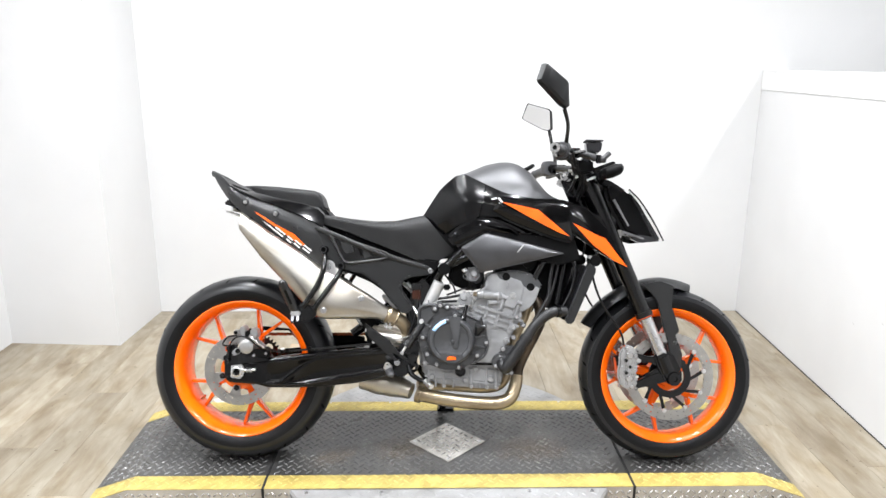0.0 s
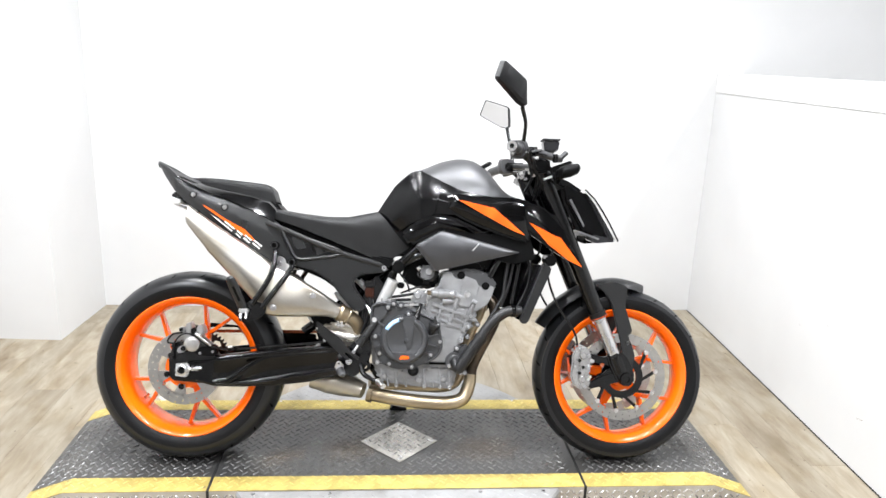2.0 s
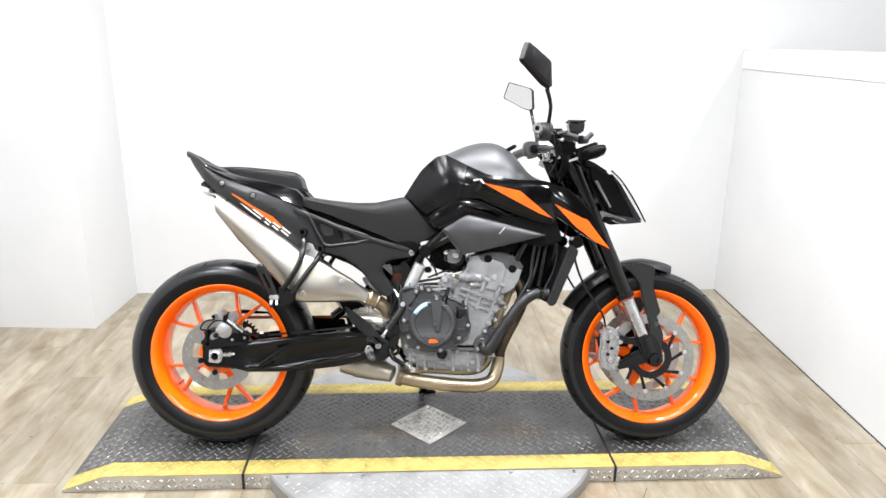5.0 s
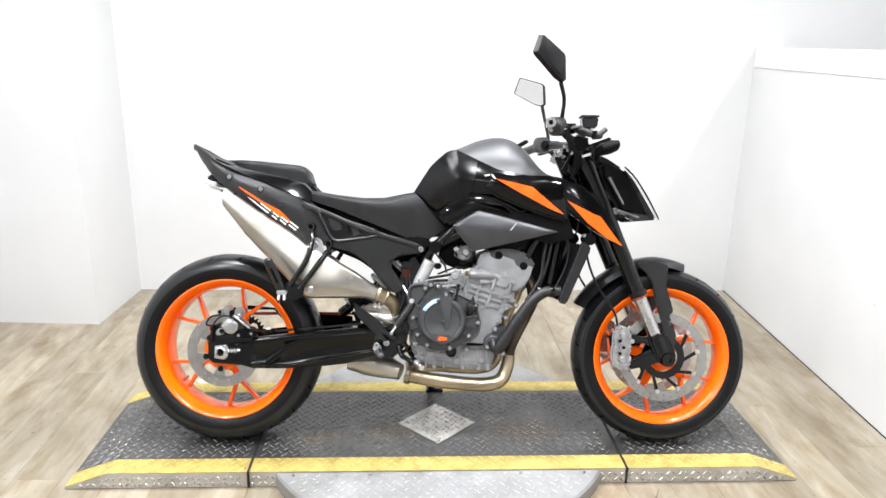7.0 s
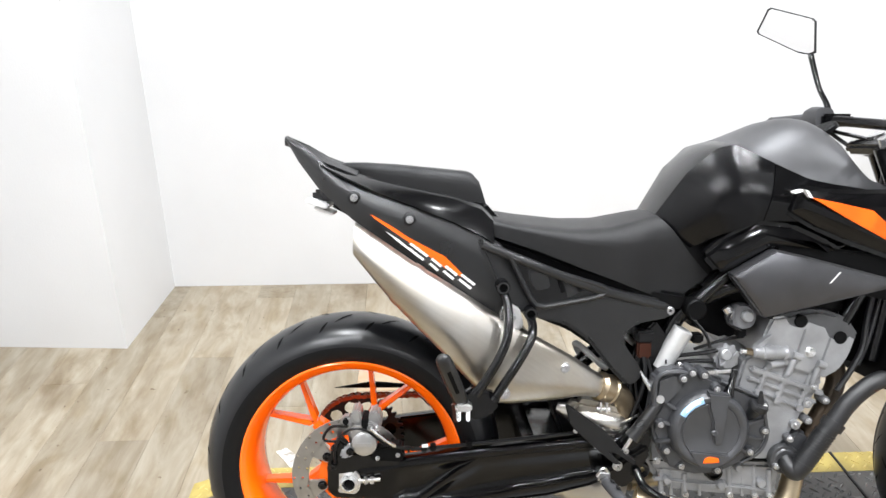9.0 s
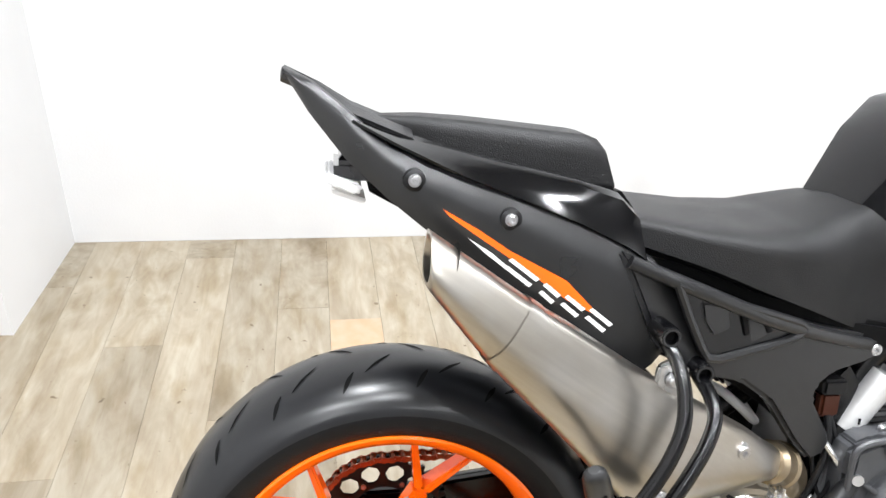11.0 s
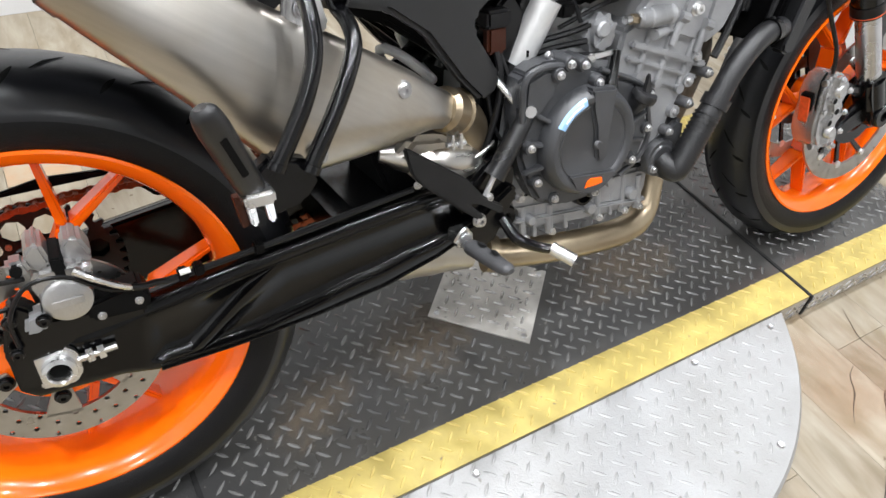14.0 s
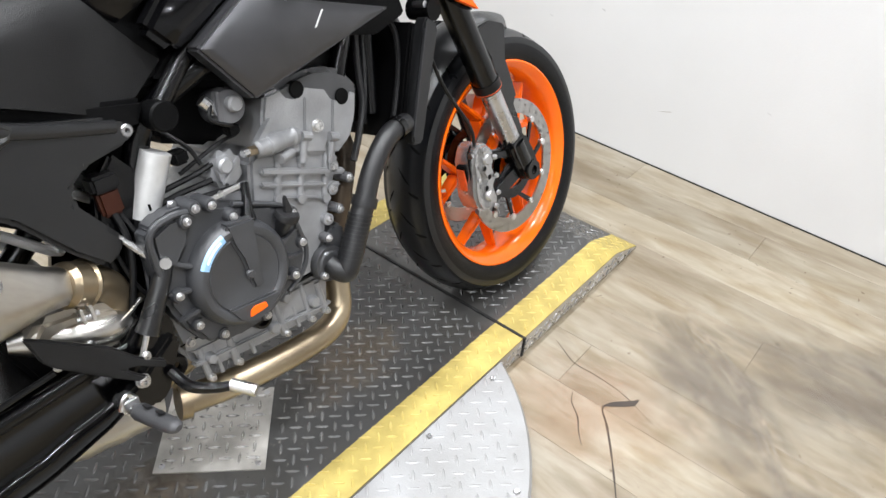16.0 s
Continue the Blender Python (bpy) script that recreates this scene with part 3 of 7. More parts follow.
def bolt(x, y, z, r=0.008, parent=None, h=None, mat=None, name="bolt", left=False):
    """A pan-head bolt with a hexagon socket, its head towards the right side."""
    m = mat or CHROME
    if m.name not in BOLT:
        b = lathe([(0.0, -0.35), (0.3, -0.35), (0.42, -0.75), (0.42, -0.8), (0.85, -0.8), (1.0, -0.6), (1.0, 0.05), (1.25, 0.05), (1.3, 0.1), (1.3, 0.3)], segs=12)
        me = bpy.data.meshes.new("bolt")
        bmesh.ops.recalc_face_normals(b, faces=b.faces)
        b.to_mesh(me)
        b.free()
        me.materials.append(m)
        me.polygons.foreach_set("use_smooth", [True] * len(me.polygons))
        me.set_sharp_from_angle(angle=radians(35))
        BOLT[m.name] = me
    ob = new(name, BOLT[m.name])
    ob.parent = parent or bike
    r *= 0.88
    ob.matrix_local = Matrix.Translation((x, y, z)) @ Matrix.Diagonal((r, (h or r) * (-1 if left else 1), r, 1))
    return ob


# wheels
def perforated(r0, r1, rows, cols, hole, y0, y1, cx, cz, keep=lambda i, j: True):
    """A drilled ring: polar cells, each with a round hole where keep says so."""
    b = bmesh.new()
    for i in range(rows):
        for j in range(cols):
            ra, rb = r0 + (r1 - r0) * i / rows, r0 + (r1 - r0) * (i + 1) / rows
            rm, am = (ra + rb) / 2, 2 * math.pi * (j + 0.5) / cols
            da = math.pi / cols
            edge = [(ra, am - da), (ra, am), (ra, am + da), (rm, am + da), (rb, am + da), (rb, am), (rb, am - da), (rm, am - da)]
            pts = [(r * math.cos(a), r * math.sin(a)) for r, a in edge]
            for y in (y0, y1):
                ring = [b.verts.new((cx + p, y, cz + q)) for p, q in pts]
                if keep(i, j):
                    mx, mz = rm * math.cos(am), rm * math.sin(am)
                    inner = []
                    for p, q in pts:
                        d = math.hypot(p - mx, q - mz)
                        inner.append(b.verts.new((cx + mx + (p - mx) * hole / d, y, cz + mz + (q - mz) * hole / d)))
                    for k in range(8):
                        b.faces.new((ring[k], ring[(k + 1) % 8], inner[(k + 1) % 8], inner[k]))
                else:
                    b.faces.new(ring)
    bmesh.ops.remove_doubles(b, verts=b.verts, dist=1e-5)
    for r in (r0, r1):
        lathe([(r, y0), (r, y1)], cx, cz, segs=cols * 2, bm=b)
    bmesh.ops.remove_doubles(b, verts=b.verts, dist=1e-5)
    return b


def wheel(name, cx, cz, R, hw, rimw, vspread, turn, label):
    w = tagged(new(name))
    w.parent = bike
    k = R - 0.0925
    half = [(0.2265, rimw - 0.006), (0.236, rimw + 0.003), (0.250, hw * 0.965), (0.266, hw), (0.279, hw * 0.955), (R - 0.021, hw * 0.82), (R - 0.009, hw * 0.58), (R - 0.0022, hw * 0.3), (R, 0)]
    prof = [(r, -y) for r, y in half] + [(r, y) for r, y in half[-2::-1]]
    ty = part("tyre", lathe(prof, cx, cz, 128), RUBBER, w, label, sharp=50)
    ty.data.materials.append(RUBBERT)
    for f in ty.data.polygons:
        f.material_index = 1 if math.hypot(f.center.x - cx, f.center.z - cz) > 0.262 else 0
    surf_y, surf_r = [y for r, y in half[::-1]], [r for r, y in half[::-1]]
    # dark strips laid over the tread stand in for shade in its sipes
    b = bmesh.new()
    n = 20
    for i in range(n):
        for side in (-1, 1):
            for (ya, yb, da, db, wd) in ((0.10, 0.50, 0.0, 0.11, 0.0034), (0.46, 0.78, 0.16, 0.21, 0.0036)):
                base = 2 * math.pi * (i + (0.5 if side > 0 else 0)) / n
                rows = []
                for s in range(9):
                    t = s / 8
                    yy = hw * (ya + (yb - ya) * t)
                    rr = float(np.interp(yy, surf_y, surf_r)) + 0.0007
                    aa = base + da + (db - da) * t
                    ww = wd * math.sin(math.pi * (0.08 + 0.84 * t)) / R
                    rows.append([(cx + rr * math.cos(aa - ww), side * yy, cz + rr * math.sin(aa - ww)), (cx + rr * math.cos(aa + ww), side * yy, cz + rr * math.sin(aa + ww))])
                sheet(rows, bm=b)
    tagged(part("tread_groove", b, GROOVE, w, "dark strips laid on the tread as its shaded sipes"), kind="stuff")
    inner = [(0.2325, rimw), (0.2325, rimw + 0.0025), (0.229, rimw + 0.004), (0.2245, rimw + 0.001), (0.213, rimw * 0.86), (0.2045, rimw * 0.55), (0.2015, 0)]
    prof = [(r, -y) for r, y in inner] + [(r, y) for r, y in inner[-2::-1]] + [(0.222, rimw * 0.9), (0.211, 0.0), (0.222, -rimw * 0.9)]
    part("rim", lathe(prof, cx, cz, 128, closed=True), ORANGE, w, "bright orange cast rim", sharp=50)
    for i in range(5):
        a = radians(turn + 72 * i)
        k = Vector((cx + 0.118 * math.cos(a), 0, cz + 0.118 * math.sin(a)))
        sp0 = part("spoke", bar((cx + 0.04 * math.cos(a), 0, cz + 0.04 * math.sin(a)), k, 0.036, 0.022, 0.056, 0.036, 0.006), ORANGE, w)
        for s in (-1, 1):
            a1 = a + s * radians(vspread / 2)
            q = (cx + 0.207 * math.cos(a1), 0, cz + 0.207 * math.sin(a1))
            part("spoke_arm", bar(k + Vector((s * -0.005 * math.sin(a), 0, s * 0.005 * math.cos(a))), q, 0.0125, 0.0085, 0.036, 0.028, 0.003), ORANGE, sp0)
    part("hub", lathe([(0.0, -0.062), (0.03, -0.062), (0.036, -0.058), (0.04, -0.03), (0.058, -0.02), (0.058, 0.02), (0.04, 0.03), (0.036, 0.06), (0.0, 0.06)], cx, cz, 40), ORANGE, w)
    a = radians(turn + 150)
    part("valve_stem", rod((cx + 0.203 * math.cos(a), -0.002, cz + 0.203 * math.sin(a)), (cx + 0.176 * math.cos(a), -0.02, cz + 0.176 * math.sin(a)), 0.004), ALU, w)
    return w


RZ, FX, FZ = 0.317, 1.467, 0.301
rear = wheel("rear_wheel", 0, RZ, 0.315, 0.0905, 0.078, 29, 66, "wide black rear tyre with curved sipes")
front = wheel("front_wheel", FX, FZ, 0.300, 0.0605, 0.052, 36, 29, "black front tyre with curved sipes")

# rear brake, sprocket and chain
rd = part("brake_disc", perforated(0.086, 0.120, 4, 60, 0.0030, -0.104, -0.099, 0, RZ, keep=lambda i, j: (j + 2 * i) % 4 == 0), DISC, rear, "drilled steel rear brake disc")
for i in range(6):
    a = radians(60 * i + 20)
    part("disc_arm", bar((0.054 * math.cos(a), -0.1015, RZ + 0.054 * math.sin(a)), (0.090 * math.cos(a), -0.1015, RZ + 0.090 * math.sin(a)), 0.020, 0.042, 0.005, 0.005, 0.001), DISC, rd)
part("disc_carrier", lathe([(0.03, -0.097), (0.066, -0.097), (0.060, -0.06), (0.03, -0.06)], 0, RZ, 32, closed=True), ORANGE, rd)
for i in range(6):
    a = radians(60 * i + 20)
    bolt(0.062 * math.cos(a), -0.106, RZ + 0.062 * math.sin(a), 0.0085, rear, h=0.006, mat=FRAMEB)
sp = part("sprocket", perforated(0.050, 0.096, 1, 12, 0.0155, 0.088, 0.094, 0, RZ), SPROCK, rear, "black rear sprocket with round holes")
b = bmesh.new()
for i in range(42):
    a = 2 * math.pi * i / 42
    bar((0.094 * math.cos(a), 0.091, RZ + 0.094 * math.sin(a)), (0.104 * math.cos(a), 0.091, RZ + 0.104 * math.sin(a)), 0.011, 0.004, 0.006, 0.006, 0.0, bm=b)
part("sprocket_teeth", b, SPROCK, sp)
for i in range(6):
    a = radians(60 * i)
    bolt(0.060 * math.cos(a), 0.088, RZ + 0.060 * math.sin(a), 0.005, rear)

chain = tagged(new("chain"), "orange drive chain on the rear sprocket")
chain.parent = bike
CR, CX2, CZ2, CR2 = 0.1005, 0.585, 0.385, 0.038
pitch = 0.015875
way = []
th = math.asin((CR - CR2) / math.hypot(CX2, CZ2 - RZ))
al = math.atan2(CZ2 - RZ, CX2)
top_a = al + math.pi / 2 - th
a_start, a_end = top_a, 2 * math.pi + 2 * al - top_a
k = a_start
while k < a_end:
    way.append((CR * math.cos(k), RZ + CR * math.sin(k)))
    k += pitch / CR
p0 = (CR * math.cos(a_end), RZ + CR * math.sin(a_end))
p1 = (CX2 + CR2 * math.cos(a_end), CZ2 + CR2 * math.sin(a_end))
n = int(math.dist(p0, p1) / pitch)
way += [(p0[0] + (p1[0] - p0[0]) * i / n, p0[1] + (p1[1] - p0[1]) * i / n) for i in range(n)]
k = a_end - 2 * math.pi
while k < a_start:
    way.append((CX2 + CR2 * math.cos(k), CZ2 + CR2 * math.sin(k)))
    k += pitch / CR2
p0, p1 = (CX2 + CR2 * math.cos(a_start), CZ2 + CR2 * math.sin(a_start)), (CR * math.cos(a_start), RZ + CR * math.sin(a_start))
way += [(p0[0] + (p1[0] - p0[0]) * i / n, p0[1] + (p1[1] - p0[1]) * i / n) for i in range(n)]
b = bmesh.new()
for yy in (0.0825, 0.0995):
    prism([(-0.0115, 0), (-0.0095, 0.0045), (-0.005, 0.0048), (0, 0.0033), (0.005, 0.0048), (0.0095, 0.0045), (0.0115, 0), (0.0095, -0.0045), (0.005, -0.0048), (0, -0.0033), (-0.005, -0.0048), (-0.0095, -0.0045)], yy - 0.0012, yy + 0.0012, 0, bm=b)
rod((-0.0079, 0.08, 0), (-0.0079, 0.102, 0), 0.0036, 8, bm=b)
link = part("link", b, CHAINO, chain)
LINK = link.data
bpy.data.objects.remove(link)
for i, (x, z) in enumerate(way):
    x2, z2 = way[(i + 1) % len(way)]
    ob = new("link", LINK)
    ob.parent = chain
    ob.matrix_local = Matrix.Translation(((x + x2) / 2, (-0.0028 if i % 2 else 0), (z + z2) / 2)) @ Matrix.Rotation(-math.atan2(z2 - z, x2 - x), 4, "Y")

# front brake discs
for s in (-1, 1):
    d = part("brake_disc", perforated(0.118, 0.150, 4, 72, 0.0031, s * 0.071, s * 0.0665, FX, FZ, keep=lambda i, j: (j + 2 * i) % 4 == 0), DISC, front, "drilled steel front brake disc")
    for i in range(10):
        a = radians(36 * i)
        part("disc_arm", bar((FX + 0.070 * math.cos(a - 0.15), s * 0.068, FZ + 0.070 * math.sin(a - 0.15)), (FX + 0.117 * math.cos(a + 0.16), s * 0.068, FZ + 0.117 * math.sin(a + 0.16)), 0.0095, 0.0115, 0.005, 0.005, 0.001), FRAMEB, d)
    part("disc_carrier", lathe([(0.050, s * 0.071), (0.073, s * 0.071), (0.073, s * 0.064), (0.050, s * 0.064)], FX, FZ, 32, closed=True), FRAMEB, d, "black brake disc carrier")
    for i in range(10):
        a = radians(36 * i) + 0.16
        part("disc_button", lathe([(0.0, s * 0.074), (0.007, s * 0.074), (0.008, s * 0.072), (0.008, s * 0.064), (0.0, s * 0.064)], FX + 0.118 * math.cos(a), FZ + 0.118 * math.sin(a), 14), ALU, d)

# swingarm
OUT = [(-0.045, 0.330), (-0.03, 0.352), (0.05, 0.352), (0.09, 0.360), (0.22, 0.376), (0.34, 0.388), (0.50, 0.402), (0.56, 0.40), (0.585, 0.37), (0.57, 0.335), (0.485, 0.300), (0.40, 0.279), (0.30, 0.268), (0.20, 0.262), (0.10, 0.262), (0.06, 0.272), (-0.03, 0.278), (-0.048, 0.295)]
arm_up = curve([-0.045, -0.03, 0.05, 0.09, 0.22, 0.34, 0.50, 0.56, 0.585], [0.331, 0.352, 0.352, 0.360, 0.376, 0.388, 0.402, 0.400, 0.372])
arm_lo = curve([-0.045, -0.03, 0.06, 0.10, 0.20, 0.30, 0.40, 0.485, 0.57, 0.585], [0.293, 0.278, 0.272, 0.262, 0.262, 0.268, 0.279, 0.300, 0.335, 0.366])
arm_rib = curve([0.125, 0.16, 0.205, 0.25, 0.29, 0.305], [0.262, 0.287, 0.322, 0.352, 0.374, 0.386])
for s in (-1, 1):
    b = prism(OUT, s * 0.098, s * 0.115, 0.004)
    arm = part("swingarm", b, SWING, bike, "black cast swingarm with recessed ribs")
    # the outer face: a rounded rim, a slanting rib and two hollows
    rows = []
    for i in range(121):
        x = -0.044 + 0.626 * i / 120
        zu, zd = arm_up(x), arm_lo(x)
        lip = 0.010 + 0.014 * max(0, min(1, (x - 0.22) / 0.14)) * max(0, min(1, (0.58 - x) / 0.14))
        foot, roof = zd + lip, max(zd + lip + 0.002, zu - 0.019)
        mid = min(max(arm_rib(x), foot), roof)
        row = [(x, s * 0.113, zd), (x, s * 0.1235, zd + 0.0006), (x, s * 0.1275, zd + 0.004)]
        for lo, hi in ((foot, mid - 0.0045), (mid + 0.0045, roof)):
            hi = max(hi, lo + 0.0004)
            k = min(1, (hi - lo) / 0.022) * max(0, min(1, (x - 0.09) / 0.022)) * max(0, min(1, (0.57 - x) / 0.05))
            for u, d in ((0, 0), (0.05, 0.55), (0.11, 0.85), (0.22, 1.0), (0.4, 0.97), (0.6, 0.78), (0.8, 0.4), (0.92, 0.12), (1, 0)):
                row.append((x, s * (0.128 - 0.0115 * d * k), lo + (hi - lo) * u))
        rows.append(row + [(x, s * 0.1275, zu - 0.004), (x, s * 0.1235, zu - 0.0006), (x, s * 0.113, zu)])
    part("arm_face", sheet(rows), SWING, arm, "gloss black face with smooth hollows", sharp=50)
    lips = [[], [], []]
    for i in range(29):
        x = 0.10 + 0.43 * i / 28
        zu, zd = arm_up(x), arm_lo(x)
        lip = 0.010 + 0.014 * max(0, min(1, (x - 0.22) / 0.14)) * max(0, min(1, (0.58 - x) / 0.14))
        for ln, z in zip(lips, (zd + lip - 0.001, zd + 0.0022, zu - 0.0175)):
            ln.append((x, s * 0.1272, z))
    for ln, r_ in zip(lips, (0.0024, 0.0016, 0.0016)):
        part("edge_lip", tube(ln, r_, 10, 1), SWING, arm, "rounded gloss black edge")
    ax = part("axle_block", prism([(-0.022, 0.296), (-0.022, 0.338), (0.012, 0.342), (0.022, 0.330), (0.022, 0.304), (0.012, 0.292)], s * 0.128, s * 0.139, 0.002), ALU, arm, "machined aluminium axle adjuster")
    part("axle_nut", lathe([(0.0105, s * 0.139), (0.018, s * 0.139), (0.018, s * 0.148), (0.013, s * 0.150), (0.0105, s * 0.146), (0.0105, s * 0.12)], 0, RZ, 18, closed=True), ALU, ax)
    part("axle_bore", lathe([(0.0, s * 0.141), (0.0104, s * 0.141), (0.0104, s * 0.12)], 0, RZ, 18), GROOVE, ax)
    part("chain_adjuster", rod((0.02, s * 0.136, 0.320), (0.062, s * 0.136, 0.323), 0.0045, 10), ALU, ax)
    for xx in (0.030, 0.042):
        part("adjuster_nut", rod((xx, s * 0.136, 0.3205), (xx + 0.007, s * 0.136, 0.321), 0.0085, 6), ALU, ax)
part("swingarm_bridge", box(0.36, -0.11, 0.30, 0.50, 0.11, 0.385, 0.02), FRAMEB, bike)
part("chain_guard", prism([(-0.06, 0.43), (0.03, 0.445), (0.20, 0.43), (0.40, 0.41), (0.40, 0.385), (0.25, 0.372), (0.16, 0.385), (0.12, 0.43)], 0.104, 0.112, 0.002), MATTE, bike, "black plastic chain guard")

# rear caliper
cal = tagged(new("rear_caliper"))
cal.parent = bike
part("caliper_body", lathe([(0.0, -0.150), (0.020, -0.150), (0.0245, -0.147), (0.026, -0.140), (0.026, -0.088)], 0.032, 0.402, 32), CALIPER, cal, "silver cast rear brake caliper")
part("caliper_shoulder", prism([(0.008, 0.402), (0.002, 0.426), (0.012, 0.442), (0.052, 0.440), (0.064, 0.428), (0.057, 0.404)], -0.143, -0.086, 0.005), CALIPER, cal)
part("caliper_bridge", prism([(0.010, 0.436), (0.004, 0.458), (0.014, 0.470), (0.024, 0.468), (0.028, 0.446), (0.026, 0.434)], -0.138, -0.088, 0.004), CALIPER, cal)
part("caliper_bridge", prism([(0.038, 0.434), (0.040, 0.456), (0.048, 0.464), (0.060, 0.460), (0.068, 0.436), (0.060, 0.426)], -0.128, -0.086, 0.004), CALIPER, cal)
part("pad_slot", prism([(0.026, 0.425), (0.027, 0.452), (0.039, 0.450), (0.040, 0.424)], -0.1445, -0.090, 0.002), GROOVE, cal)
part("pin_lug", prism([(-0.014, 0.440), (-0.012, 0.456), (0.006, 0.456), (0.010, 0.440), (0.0, 0.434)], -0.142, -0.118, 0.004), CALIPER, cal)
part("maker_mark", box(0.016, -0.1520, 0.397, 0.048, -0.1495, 0.406, 0.001), CALIPER, cal, "raised bar in place of lettering")
part("bleed_nipple", rod((-0.004, -0.146, 0.447), (-0.004, -0.116, 0.447), 0.006, 10), GROOVE, cal)
part("mounting_bracket", prism([(-0.040, 0.300), (-0.044, 0.352), (-0.030, 0.398), (-0.018, 0.408), (-0.006, 0.398), (0.004, 0.380), (0.10, 0.372), (0.104, 0.352), (0.02, 0.345), (-0.018, 0.300)], -0.138, -0.108, 0.004), FRAMEB, cal, "black caliper bracket")
part("slide_box", prism([(0.046, 0.366), (0.044, 0.388), (0.104, 0.400), (0.112, 0.380), (0.106, 0.362)], -0.146, -0.112, 0.004), MATTE, cal, "black caliper slide housing")
part("bracket_ear", prism([(-0.018, 0.372), (-0.012, 0.392), (0.008, 0.396), (0.012, 0.380), (0.0, 0.370)], -0.146, -0.120, 0.004), CAST, cal)
for x, z, r_ in ((-0.026, 0.394, 0.007), (-0.030, 0.355, 0.0065), (0.058, 0.372, 0.0042), (0.098, 0.378, 0.0042), (0.004, 0.386, 0.007), (0.058, 0.434, 0.0055)):
    bolt(x, -0.148, z, r_, cal, mat=FRAMEB if r_ > 0.0062 else None)
part("sensor_lead", tube([(-0.026, -0.146, 0.362), (-0.024, -0.152, 0.40), (0.0, -0.152, 0.432), (0.036, -0.152, 0.432), (0.070, -0.150, 0.404), (0.10, -0.146, 0.392)], 0.0026, 6), HOSE, cal)
for x, z in ((0.150, 0.3865), (0.168, 0.388), (0.240, 0.394)):
    part("hose_clip", box(x - 0.006, -0.137, z - 0.008, x + 0.006, -0.123, z + 0.007, 0.002), MATTE, cal)
part("clip_end", rod((0.146, -0.139, 0.393), (0.158, -0.139, 0.394), 0.0035, 8), WHITEC, cal)
part("brake_hose", tube([(0.09, -0.150, 0.400), (0.105, -0.145, 0.393), (0.12, -0.138, 0.389), (0.15, -0.13, 0.384), (0.30, -0.128, 0.397), (0.45, -0.125, 0.412)], 0.004, 8), HOSE, cal)
part("hose_fitting", tube([(0.046, -0.150, 0.436), (0.062, -0.156, 0.424), (0.082, -0.155, 0.408), (0.096, -0.148, 0.396)], [0.0050, 0.0038, 0.0036, 0.0034], 8), ALU, cal, "braided brake hose end")
part("sensor_wire", tube([(-0.02, -0.13, 0.40), (-0.05, -0.13, 0.405), (-0.035, -0.13, 0.43), (0.0, -0.145, 0.438)], 0.003, 6), HOSE, cal)

# exhaust
ex = tagged(new("exhaust"))
ex.parent = bike
EXU = [(0.026, 0.846), (0.037, 0.838), (0.137, 0.768), (0.185, 0.738), (0.235, 0.705), (0.290, 0.669), (0.345, 0.637), (0.395, 0.607), (0.440, 0.579), (0.482, 0.548), (0.516, 0.526)]
EXL = [(0.022, 0.788), (0.031, 0.776), (0.086, 0.706), (0.130, 0.657), (0.180, 0.605), (0.232, 0.547), (0.278, 0.503), (0.345, 0.498), (0.410, 0.498), (0.464, 0.497), (0.497, 0.486)]
EXY = [-0.186, -0.186, -0.182, -0.180, -0.178, -0.175, -0.172, -0.165, -0.152, -0.135, -0.118]
EXD = [0.036, 0.040, 0.044, 0.046, 0.048, 0.050, 0.050, 0.046, 0.038, 0.031, 0.025]


HEXA = [Vector(p) for p in ((1.0, -0.15), (0.50, 1.0), (-0.50, 1.0), (-1.0, -0.25), (-0.62, -1.0), (0.62, -1.0))]
for k in (0.19, 0.24, 0.25):
    HEXA = [p.lerp(q, u) for p, q in zip(HEXA, HEXA[1:] + HEXA[:1]) for u in (k, 1 - k)]
EXS = [smooth_path([(x, 0, z) for x, z in row], 4) for row in (EXU, EXL)] + [smooth_path(list(zip(EXY, EXD, EXD)), 4)]


def can(i0, i1, grow=0.0, segs=48):
    """The silencer's rounded-square body between two of its stations, upper and lower edge given in x, z."""
    b = bmesh.new()
    rings = []
    t = i0
    while t <= i1 + 1e-6:
        up_, lo_, wd_ = (e[min(len(e) - 1, round(t * 4))] for e in EXS)
        c, h = (up_ + lo_) / 2, (up_ - lo_) / 2
        k = 1 + grow / h.length
        yc, d = wd_.x, wd_.y + grow
        ring = []
        for p, q in HEXA:
            ring.append(b.verts.new((c.x + h.x * k * q, yc + d * p, c.z + h.z * k * q)))
        rings.append(ring)
        t += 0.25
    for p, q in zip(rings, rings[1:]):
        for n in range(segs):
            b.faces.new((p[n], p[(n + 1) % segs], q[(n + 1) % segs], q[n]))
    return b, rings


b, r = can(0, 2)
inner = [b.verts.new(v.co.lerp(sum((w.co for w in r[0]), Vector()) / len(r[0]), 0.16)) for v in r[0]]
deep = [b.verts.new(v.co + Vector((0.035, 0, -0.03))) for v in inner]
for p, q in ((inner, r[0]), (deep, inner)):
    for n in range(len(p)):
        b.faces.new((p[n], p[(n + 1) % len(p)], q[(n + 1) % len(p)], q[n]))
part("end_cap", b, BRUSHED, ex, "brushed steel end cap with a dark outlet", sharp=40)
# flat black disc painted as the shade inside the outlet
b = bmesh.new()
cen = Vector((0.05, -0.187, 0.805))
